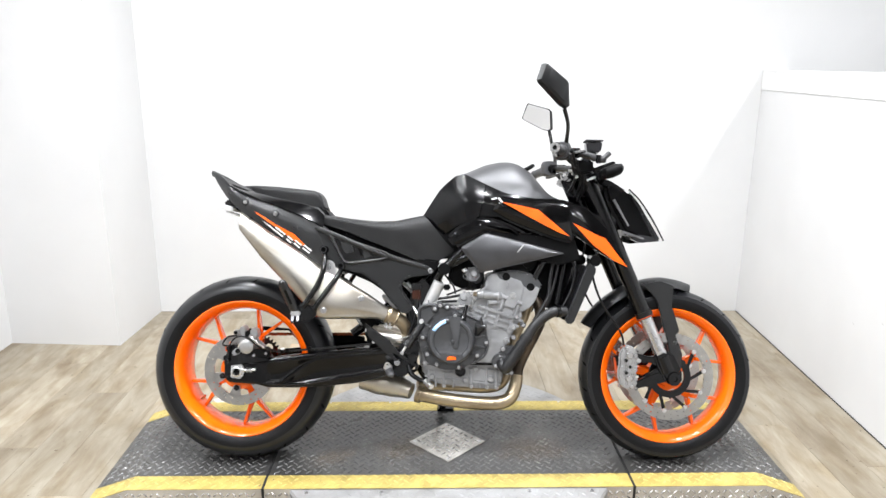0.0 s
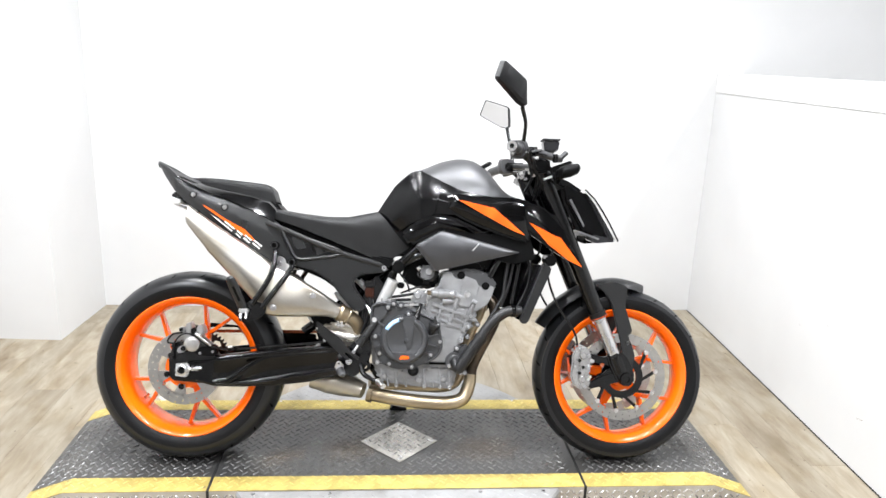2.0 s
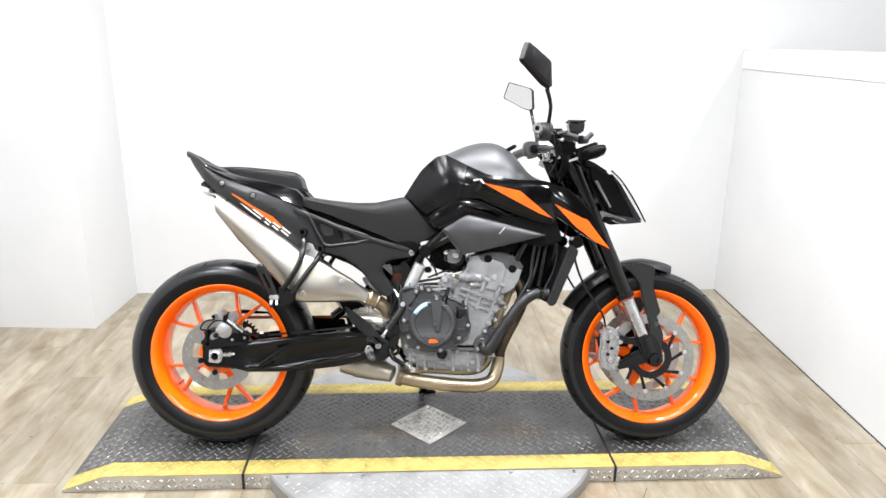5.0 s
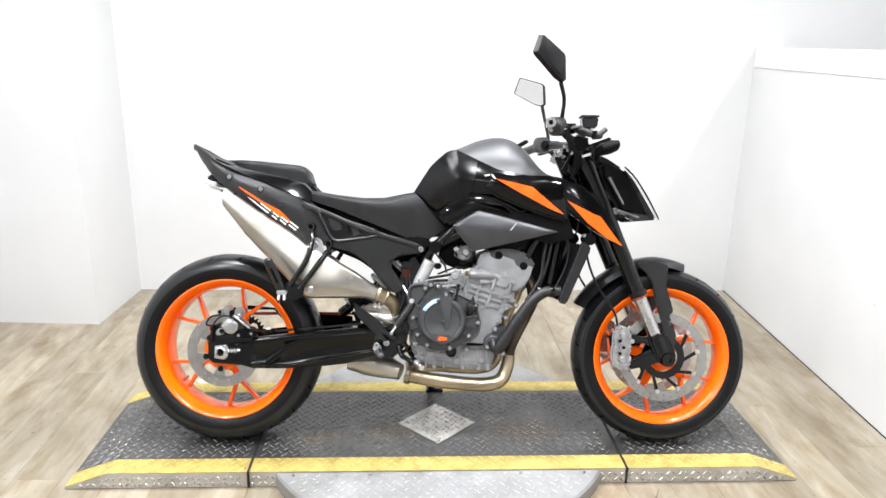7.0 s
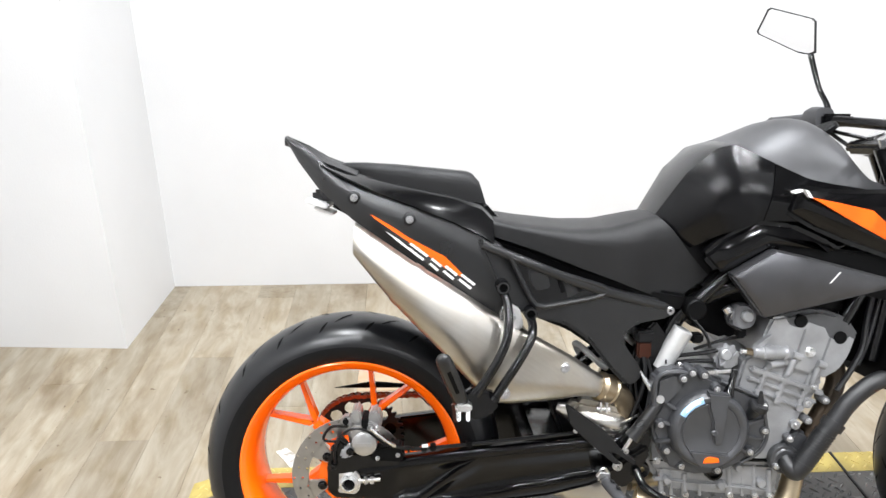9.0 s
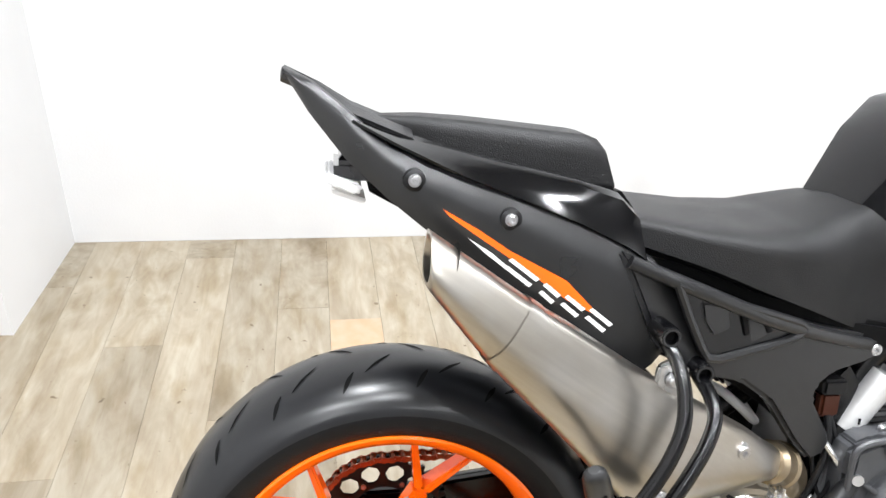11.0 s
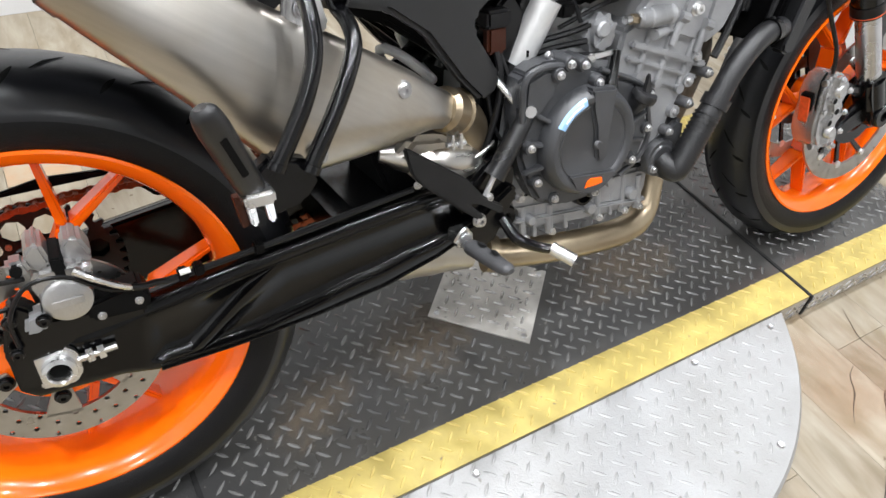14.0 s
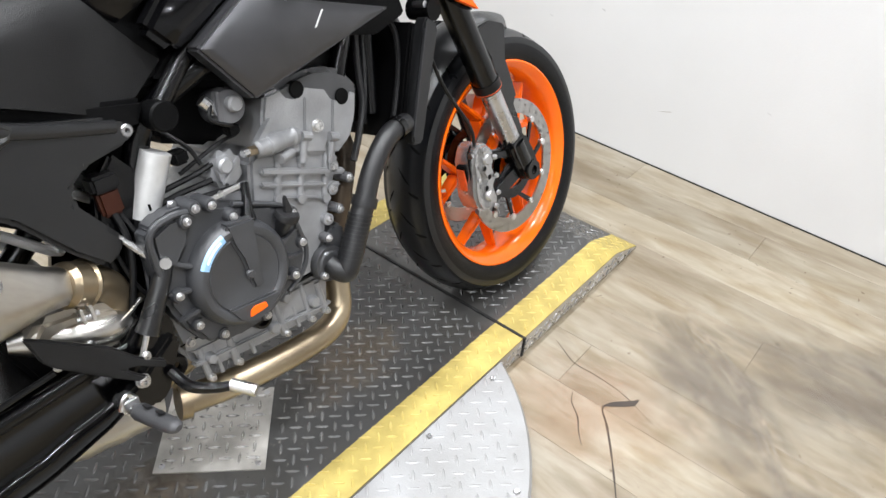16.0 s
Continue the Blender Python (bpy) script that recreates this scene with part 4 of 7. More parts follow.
b.faces.new([b.verts.new(cen + 0.028 * (math.cos(2 * math.pi * k / 20) * Vector((0, 1, 0)) + math.sin(2 * math.pi * k / 20) * Vector((0.25, 0, 0.97)))) for k in range(20)])
part("outlet", b, GROOVE, ex, "dark disc painted as the shade inside the outlet")
b, r = can(2, 10)
sil = part("silencer", b, BRUSHED, ex, "brushed stainless steel silencer", sharp=40)
b, r = can(1.99, 2.26, 0.0016)
part("seam_band", b, BRUSHED, ex, sharp=40)
part("clamp_band", tube([(0.494, -0.126, 0.513), (0.500, -0.123, 0.510), (0.520, -0.113, 0.499), (0.525, -0.110, 0.496)], [0.024, 0.0295, 0.0295, 0.024], 28, 1), BRONZE, ex, "heat-tinted clamp band")
part("clamp_ridge", tube([(0.519, -0.1135, 0.4995), (0.522, -0.112, 0.498), (0.526, -0.110, 0.4955)], [0.0300, 0.0325, 0.0300], 28, 1), BRONZE, ex)
for dx in (-0.006, 0.006):
    part("clamp_ear", box(0.505 + dx - 0.002, -0.150, 0.462, 0.505 + dx + 0.002, -0.134, 0.484, 0.001), ALU, ex, "bright clamp ear")
part("clamp_screw", rod((0.492, -0.143, 0.470), (0.519, -0.143, 0.468), 0.004, 8), CHROME, ex)
part("flange_plate", prism([(0.432, 0.452), (0.462, 0.476), (0.505, 0.470), (0.556, 0.452), (0.566, 0.400), (0.540, 0.376), (0.486, 0.388)], -0.112, -0.070, 0.010), CREAM, ex, "warm silver cast pipe housing")
part("lower_shell", tube([(0.425, -0.080, 0.450), (0.455, -0.090, 0.444), (0.500, -0.100, 0.432), (0.545, -0.100, 0.420), (0.572, -0.085, 0.402)], [0.010, 0.020, 0.024, 0.022, 0.012], 18, 4), STEEL, ex, "bright steel pipe shell")
part("link_pipe", tube([(0.518, -0.114, 0.500), (0.546, -0.100, 0.484), (0.562, -0.088, 0.455), (0.556, -0.075, 0.41)], 0.0225, 18), BRONZE, ex)
part("collector", tube([(0.40, -0.03, 0.274), (0.46, -0.03, 0.270), (0.52, -0.03, 0.256), (0.58, -0.045, 0.238)], [0.03, 0.045, 0.042, 0.027], 20, flat=1.2), CREAM, ex, "pale steel collector box")
part("header_pipe", tube([(0.60, -0.06, 0.232), (0.70, -0.075, 0.217), (0.82, -0.08, 0.206), (0.888, -0.076, 0.208), (0.924, -0.065, 0.226), (0.941, -0.055, 0.268), (0.946, -0.05, 0.300)], [0.0235, 0.0235, 0.0235, 0.0235, 0.0228, 0.0220, 0.0212], 20), BRONZE, ex, "heat-tinted steel header pipe")
part("upper_header", tube([(0.945, -0.050, 0.295), (0.950, -0.05, 0.325), (0.970, -0.05, 0.372), (1.000, -0.05, 0.430), (1.026, -0.045, 0.490), (1.018, -0.03, 0.545), (0.985, -0.02, 0.57)], 0.0195, 18), SHADEDH, ex, "upper header pipe, coloured dark in place of shade")
part("header_pipe", tube([(0.60, -0.005, 0.250), (0.70, 0.02, 0.250), (0.85, 0.04, 0.240), (0.905, 0.05, 0.265), (0.922, 0.06, 0.33), (0.945, 0.06, 0.42), (0.98, 0.06, 0.50), (0.99, 0.055, 0.55), (0.96, 0.05, 0.575)], 0.022, 16), BRONZE, ex, "heat-tinted steel header pipe")
part("pipe_collar", rod((0.600, -0.058, 0.233), (0.615, -0.062, 0.229), 0.030, 18), BRONZE, ex)
for x, y, z in ((0.300, -0.220, 0.529), (0.418, -0.183, 0.566)):
    bolt(x, y, z, 0.010, ex)

# seats
top = curve([0.225, 0.28, 0.353, 0.448, 0.524, 0.599, 0.622], [0.857, 0.851, 0.839, 0.829, 0.831, 0.848, 0.852])
low = curve([0.225, 0.25, 0.365, 0.513, 0.607, 0.662], [0.835, 0.828, 0.793, 0.735, 0.696, 0.689])
wid = curve([0.225, 0.26, 0.36, 0.45, 0.55, 0.62, 0.72], [0.105, 0.118, 0.14, 0.145, 0.125, 0.1, 0.085])
rows = []
for i in range(25):
    u = i / 24
    x0, x1 = 0.228 + 0.392 * u, 0.235 + 0.49 * u
    zt = top(x0)
    row = []
    for k in range(13):
        v = k / 12
        # from the middle line over the shoulder to the lower edge
        xx = x0 + (min(x1, 0.726) - x0) * max(0, (v - 0.35) / 0.65)
        w = wid(xx)
        yy = -w * math.sin(min(1, v / 0.6) * math.pi / 2) ** 0.9
        zlow = low(xx) if xx < 0.662 else 0.689 + (xx - 0.662) * 0.7
        zz = zt - (zt - zlow) * max(0, (v - 0.3) / 0.7) ** 1.5 - 0.006 * math.sin(min(1, v / 0.5) * math.pi / 2)
        row.append((xx, yy, zz))
    rows.append([(x, -y, z) for x, y, z in row[:0:-1]] + row)
part("rider_seat", sheet(rows, 0.004), SEAT, bike, "black textured vinyl rider seat", sharp=60)
ptop = curve([-0.03, 0.03, 0.097, 0.19, 0.243, 0.260, 0.276], [0.950, 0.951, 0.947, 0.938, 0.933, 0.922, 0.872])
plow = curve([-0.02, 0.06, 0.19, 0.288], [0.938, 0.910, 0.880, 0.870])
pw = curve([-0.03, 0.05, 0.15, 0.25, 0.288], [0.020, 0.05, 0.064, 0.060, 0.055])
rows = []
for i in range(25):
    x = -0.03 + 0.305 * i / 24
    row = []
    for k in range(11):
        v = k / 10
        row.append((x, -pw(x) * math.sin(min(1, v / 0.65) * math.pi / 2), ptop(x) - (ptop(x) - plow(x)) * max(0, (v - 0.4) / 0.6) ** 1.3 - 0.004 * v))
    rows.append([(a, -c, d) for a, c, d in row[:0:-1]] + row)
part("pillion_seat", sheet(rows, 0.004), SEAT, bike, "black textured vinyl pillion pad", sharp=60)

# tail unit and subframe

tail = tagged(new("tail_unit"))
tail.parent = bike
wy = curve([-0.13, -0.05, 0.02, 0.13, 0.25, 0.32], [0.022, 0.088, 0.118, 0.141, 0.150, 0.158])
tail_up = curve([-0.129, -0.095, -0.062, -0.012, 0.031, 0.089, 0.155, 0.224, 0.266, 0.300, 0.318], [1.003, 0.986, 0.962, 0.922, 0.900, 0.880, 0.860, 0.832, 0.815, 0.796, 0.760])
tail_low = curve([-0.129, -0.100, -0.060, -0.012, 0.051, 0.097, 0.152, 0.203, 0.270, 0.300, 0.318], [0.996, 0.952, 0.905, 0.862, 0.814, 0.786, 0.751, 0.709, 0.665, 0.664, 0.690])


def on_tail(x, z, up=0.0):
    """How far out the skin of the tail panel lies at x, z."""
    k = (z - tail_low(x)) / max(0.004, tail_up(x) - tail_low(x))
    return wy(x) - 0.020 * max(0, 0.45 - k) ** 1.5 - 0.016 * max(0, k - 0.72) ** 1.2 * 3 + up


def decal_sheet(pts, s, up):
    """A thin graphic that lies on the tail panel."""
    b = bmesh.new()
    b.faces.new([b.verts.new((x, 0, z)) for x, z in pts])
    bmesh.ops.triangulate(b, faces=b.faces[:])
    bmesh.ops.subdivide_edges(b, edges=b.edges[:], cuts=3, use_grid_fill=True)
    for v in b.verts:
        v.co.y = s * on_tail(v.co.x, v.co.z, up)
    return b


for s in (-1, 1):
    rows = []
    for i in range(65):
        x = -0.129 + 0.447 * i / 64
        zu, zd = tail_up(x), tail_low(x)
        rows.append([(x, s * (on_tail(x, zd) - 0.012), zd + 0.001)] + [(x, s * on_tail(x, zd + (zu - zd) * k / 10), zd + (zu - zd) * k / 10) for k in range(11)] + [(x, s * (on_tail(x, zu) - 0.014), zu + 0.002)])
    part("tail_panel", sheet(rows), GREYP, tail, "satin black tail fairing panel", sharp=40)
    for x, z in ((0.017, 0.891), (0.124, 0.851)):
        bolt(x, s * (on_tail(x, z) + 0.004), z - 0.005, 0.0068, tail, left=s > 0)
        part("rubber_ring", lathe([(0.008, s * (on_tail(x, z) + 0.005)), (0.0125, s * (on_tail(x, z) + 0.003)), (0.0135, s * (on_tail(x, z) - 0.006))], x, z - 0.005, 18), HOSE, tail)
for s in (-1, 1):
    rows = []
    for x, za, zc in ((-0.05, 0.948, 0.952), (0.0, 0.924, 0.934), (0.07, 0.893, 0.914), (0.154, 0.862, 0.896), (0.21, 0.840, 0.884), (0.262, 0.815, 0.868), (0.285, 0.800, 0.845)):
        w = wy(x)
        rows.append([(x, s * (w - 0.004), za), (x, s * (w - 0.018), za + (zc - za) * 0.35), (x, s * (w - 0.034), zc - 0.004), (x, s * (w - 0.052), zc + 0.002)])
    part("side_channel", sheet(rows, 0.003), GLOSS, tail, "gloss black channel between seat and tail panel", sharp=40)
rows = []
for x, z, w in ((-0.131, 1.003, 0.018), (-0.09, 0.986, 0.045), (-0.05, 0.962, 0.065), (0.02, 0.935, 0.075)):
    rows.append([(x, -w, z - 0.008), (x, -w * 0.6, z), (x, 0, z - 0.012), (x, w * 0.6, z), (x, w, z - 0.008)])
part("tail_top", sheet(rows, 0.006), GREYP, tail, sharp=30)
part("tail_light", box(-0.072, -0.058, 0.874, -0.020, 0.058, 0.898, 0.006), SMOKE, tail, "dark tail light under the tail")
part("light_lens", prism([(-0.088, 0.874), (-0.046, 0.858), (-0.038, 0.862), (-0.040, 0.872), (-0.080, 0.884)], -0.062, 0.062, 0.003), WHITED, tail, "clear lens strip")
part("plate_light", prism([(-0.076, 0.856), (-0.036, 0.842), (-0.032, 0.848), (-0.072, 0.862)], -0.035, 0.035, 0.002), WHITED, tail, "pale plate light")
part("undertail", prism([(-0.04, 0.87), (0.09, 0.80), (0.32, 0.67), (0.40, 0.70), (0.40, 0.80), (0.1, 0.86)], -0.085, 0.085, 0.01), MATTE, tail)
for s in (-1, 1):
    part("decal", decal_sheet([(0.049, 0.855), (0.089, 0.833), (0.125, 0.810), (0.191, 0.776), (0.209, 0.758), (0.237, 0.730), (0.193, 0.752), (0.164, 0.773), (0.136, 0.794), (0.096, 0.820), (0.056, 0.847)], s, 0.0012), DECAL, tail, "orange graphic")
    part("white_bar", decal_sheet([(0.077, 0.823), (0.104, 0.807), (0.128, 0.787), (0.122, 0.787), (0.098, 0.805)], s, 0.0016), WHITED, tail, "slanted white bar in place of lettering")
    for x, z, w in ((0.119, 0.7990, 0.037), (0.160, 0.7700, 0.022), (0.186, 0.7560, 0.026), (0.216, 0.7400, 0.030)):
        # each mark: two thin strokes along the line of the lettering
        for dx, dz, k in ((0.004, 0.0, 1.0), (0.0, -0.0095, 0.9)):
            part("white_bar", decal_sheet([(x + dx, z + dz), (x + dx + 0.004, z + dz + 0.003), (x + dx + w * k, z + dz - 0.64 * w * k + 0.0022), (x + dx + w * k - 0.004, z + dz - 0.64 * w * k - 0.0012)], s, 0.0022), WHITED, tail, "slanted white bar in place of lettering")


def shift_y(v, d):
    v.co.y += d
    return True


sub = tagged(new("subframe"))
sub.parent = bike
for s in (-1, 1):
    outer = [(0.250, 0.812), (0.34, 0.778), (0.43, 0.740), (0.54, 0.703), (0.655, 0.674), (0.662, 0.655), (0.64, 0.643), (0.575, 0.636), (0.548, 0.620), (0.545, 0.600), (0.590, 0.535), (0.580, 0.515), (0.555, 0.510), (0.520, 0.545), (0.47, 0.610), (0.42, 0.645), (0.345, 0.665), (0.300, 0.698)]
    hole = [(0.314, 0.778), (0.330, 0.772), (0.389, 0.752), (0.496, 0.716), (0.505, 0.708), (0.497, 0.700), (0.471, 0.694), (0.380, 0.682), (0.362, 0.686), (0.352, 0.700), (0.333, 0.737)]
    b = prism(outer, s * 0.108, s * 0.135, 0.006)
    fy = curve([0.25, 0.30, 0.36, 0.52, 0.66], [0.016, 0.036, 0.036, 0.004, -0.034])
    sk = lambda m: [shift_y(v, s * fy(v.co.x)) for v in m.verts] and m
    b = sk(b)
    sp_ = part("subframe_side", b, GREYP, sub, "satin black cast subframe side")
    # black plate laid on the side, standing in for shade in the recess
    part("frame_recess", sk(prism(hole, s * 0.128, s * 0.1356, 0)), FRAMEB, sp_, "black plate that stands in for the shaded triangular recess")
    b = bmesh.new()
    tube([(x, s * 0.137, z) for x, z in hole + hole[:1]], 0.0055, 8, 1, bm=b)
    part("recess_lip", sk(b), GREYP, sp_)
    part("upper_rib", sk(tube([(0.262, s * 0.134, 0.800), (0.36, s * 0.137, 0.762), (0.45, s * 0.137, 0.724), (0.54, s * 0.136, 0.694), (0.63, s * 0.134, 0.668)], 0.0085, 10, flat=0.7)), GREYP, sp_)
    part("foam_block", sk(prism([(0.346, 0.757), (0.384, 0.748), (0.392, 0.718), (0.366, 0.712), (0.352, 0.730)], s * 0.128, s * 0.1368, 0.003)), GREYP, sp_, "grey foam piece in the recess")
    for i in range(2):
        x = 0.405 + 0.034 * i
        part("louvre", sk(prism([(x, 0.733 - 0.012 * i), (x + 0.010, 0.730 - 0.012 * i), (x + 0.016, 0.709), (x + 0.008, 0.707)], s * 0.13, s * 0.1362, 0.001)), MATTE, sp_)
    for x, z in ((0.643, 0.659), (0.570, 0.531)):
        bolt(x, s * 0.102, z, 0.0095, sub, left=s > 0)
for s in (-1, 1):
    part("inner_cover", prism([(0.30, 0.71), (0.36, 0.70), (0.46, 0.665), (0.53, 0.60), (0.565, 0.545), (0.553, 0.530), (0.50, 0.576), (0.44, 0.618), (0.38, 0.642), (0.345, 0.655), (0.31, 0.672)], s * 0.07, s * 0.100, 0.006), MATTE, sub, "black inner cover below the subframe")
part("seat_rail", prism([(0.26, 0.812), (0.36, 0.785), (0.45, 0.752), (0.60, 0.705), (0.68, 0.690), (0.66, 0.655), (0.5, 0.695), (0.30, 0.755)], -0.106, 0.106, 0.006), MATTE, bike)
part("seat_bridge", prism([(0.16, 0.82), (0.17, 0.878), (0.275, 0.872), (0.31, 0.83), (0.30, 0.79)], -0.075, 0.075, 0.008), MATTE, bike)
part("seat_base", prism([(0.22, 0.83), (0.36, 0.79), (0.5, 0.735), (0.6, 0.69), (0.72, 0.70), (0.74, 0.76), (0.62, 0.83), (0.4, 0.81)], -0.085, 0.085, 0.01), MATTE, bike)

# ---- tank and bodywork ----
tank = tagged(new("fuel_tank"))
tank.parent = bike
zt = curve([0.617, 0.645, 0.674, 0.70, 0.727, 0.755, 0.79, 0.832, 0.879, 0.91, 0.937, 0.965, 0.996, 1.02, 1.048, 1.075, 1.107],
           [0.850, 0.898, 0.940, 0.968, 0.988, 0.996, 1.012, 1.030, 1.041, 1.042, 1.038, 1.025, 1.002, 0.970, 0.935, 0.918, 0.908])
zb = curve([0.617, 0.674, 0.727, 0.757, 0.802, 0.85, 0.897, 0.95, 1.0, 1.05, 1.107], [0.847, 0.935, 0.982, 0.988, 0.966, 0.942, 0.921, 0.911, 0.904, 0.897, 0.892])
wb = curve([0.617, 0.674, 0.727, 0.757, 0.80, 0.85, 0.90, 1.0, 1.05, 1.107], [0.062, 0.080, 0.094, 0.100, 0.110, 0.120, 0.124, 0.118, 0.095, 0.05])
wl = curve([0.617, 0.65, 0.70, 0.75, 0.80, 0.90, 1.0, 1.107], [0.082, 0.098, 0.120, 0.134, 0.140, 0.142, 0.13, 0.07])
zl = curve([0.617, 0.687, 0.733, 0.806, 0.9, 1.107], [0.84, 0.781, 0.812, 0.842, 0.84, 0.80])


def tank_rows(xa, xb, n, upper):
    rows = []
    for i in range(n + 1):
        x0 = xa + (xb - xa) * i / n
        row = []
        for k in range(11):
            v = k / 10
            if upper:
                y = wb(x0) * v
                z = zb(x0) + (zt(x0) - zb(x0)) * (math.cos(v * math.pi / 2) ** 0.75 if v < 1 else 0)
                row.append((x0, -y, z))
            else:
                xl = x0 + 0.07 * max(0, (0.79 - x0) / 0.173) - 0.024 * max(0, min(1, (x0 - 0.79) / 0.04))
                x = x0 + (xl - x0) * v
                y = wb(x0) + (wl(x0) - wb(x0)) * math.sin(min(1, v * 1.35) * math.pi / 2) - 0.02 * max(0, v - 0.6)
                row.append((x, -y, zb(x0) + (zl(xl) - zb(x0)) * v))
        rows.append(row)
    return rows


rows = [[(x, -y, z) for x, y, z in r[:0:-1]] + r for r in tank_rows(0.752, 1.10, 24, True)]
part("tank_cover", sheet(rows, 0.003), SILVER, tank, "grey metallic painted top cover", sharp=45)
rows = [[(x, -y, z) for x, y, z in r[:0:-1]] + r for r in tank_rows(0.617, 0.752, 10, True)]
part("tank_rear", sheet(rows, 0.003), PAD, tank, "satin black rear of the tank", sharp=45)
for s in (1, -1):
    part("knee_pad", sheet([[(x, y * s, z) for x, y, z in r] for r in tank_rows(0.617, 0.83, 18, False)], 0.004), PAD, tank, "satin black side cover with a faint emblem", sharp=45)
    part("tank_side", sheet([[(x, y * s, z) for x, y, z in r] for r in tank_rows(0.832, 1.10, 14, False)], 0.004), GLOSS, tank, "gloss black tank side", sharp=45)
part("tank_core", prism([(0.64, 0.80), (0.70, 0.93), (0.76, 0.97), (0.95, 0.97), (1.06, 0.88), (1.12, 0.86), (1.1, 0.74), (0.85, 0.72), (0.72, 0.72)], -0.07, 0.07, 0.01), MATTE, tank)
part("filler_cap", lathe([(0.0, 0.0), (0.03, 0.0), (0.034, -0.004), (0.034, -0.012)], 0, 0, 24), MATTE, tank).matrix_local = pose(0.975, 0, 1.022, 60, 0, 90)

for s in (-1, 1):
    sh = tagged(new("tank_shroud"))
    sh.parent = bike
    part("shroud_panel", prism([(0.842, 0.858), (0.858, 0.908), (0.875, 0.912), (0.93, 0.903), (1.075, 0.902), (1.13, 0.888), (1.13, 0.80), (1.12, 0.752), (1.06, 0.765), (0.96, 0.80), (0.90, 0.825)], s * 0.112, s * 0.147, 0.012, crown=(0.020, 0.012)), GLOSS, sh, "gloss black tank shroud with an orange flash")
    part("knee_gloss", prism([(0.694, 0.772), (0.735, 0.810), (0.80, 0.842), (0.87, 0.835), (0.95, 0.80), (0.99, 0.77), (0.83, 0.782), (0.75, 0.742), (0.726, 0.736)], s * 0.09, s * 0.128, 0.010, crown=(0.014, 0.006)), GLOSS, sh, "gloss black lower tank panel")
    part("shroud_spoiler", prism([(1.09, 0.893), (1.165, 0.874), (1.20, 0.842), (1.24, 0.802), (1.275, 0.735), (1.303, 0.672), (1.27, 0.688), (1.20, 0.728), (1.135, 0.775), (1.10, 0.80), (1.085, 0.85)], s * 0.125, s * 0.152, 0.006, crown=(0.02, 0.008)), GLOSS, sh, "gloss black pointed radiator spoiler")
    part("orange_flash", prism([(0.883, 0.889), (0.94, 0.878), (1.002, 0.864), (1.05, 0.824), (1.106, 0.777), (1.07, 0.789), (1.02, 0.814), (0.95, 0.851)], s * 0.1500, s * 0.1632, 0.0006), DECAL, sh, "orange graphic with a black outline")
    part("orange_tip", prism([(1.116, 0.822), (1.165, 0.798), (1.205, 0.778), (1.224, 0.772), (1.262, 0.722), (1.298, 0.676), (1.25, 0.699), (1.185, 0.748)], s * 0.1500, s * 0.1614, 0.0006), DECAL, sh, "orange graphic on the spoiler")
    b = bmesh.new()
    prism([(0.846, 0.900), (0.862, 0.904), (0.864, 0.900), (0.849, 0.896)], s * 0.150, s * 0.1640, 0, bm=b)
    prism([(0.868, 0.904), (0.874, 0.902), (0.884, 0.888), (0.877, 0.889)], s * 0.150, s * 0.1640, 0, bm=b)
    part("emblem", b, WHITED, sh, "small white emblem reduced to bars")
    part("inner_duct", prism([(0.84, 0.80), (1.0, 0.78), (1.13, 0.77), (1.15, 0.70), (1.08, 0.68), (0.98, 0.70), (0.84, 0.70)], s * 0.08, s * 0.125, 0.004), MATTE, sh)
    pn = part("side_panel", prism([(0.744, 0.737), (0.828, 0.787), (0.90, 0.771), (1.094, 0.720), (0.98, 0.692), (0.811, 0.652)], s * 0.118, s * 0.150, 0.004, crown=(0.012, 0.006)), PANELG, bike, "satin grey side panel with an embossed mark")
    part("embossed_mark", prism([(0.932, 0.723), (0.9355, 0.723), (0.954, 0.745), (0.9505, 0.745)], s * 0.1555, s * 0.1572, 0.0004), RESV, pn, "pale embossed slash")

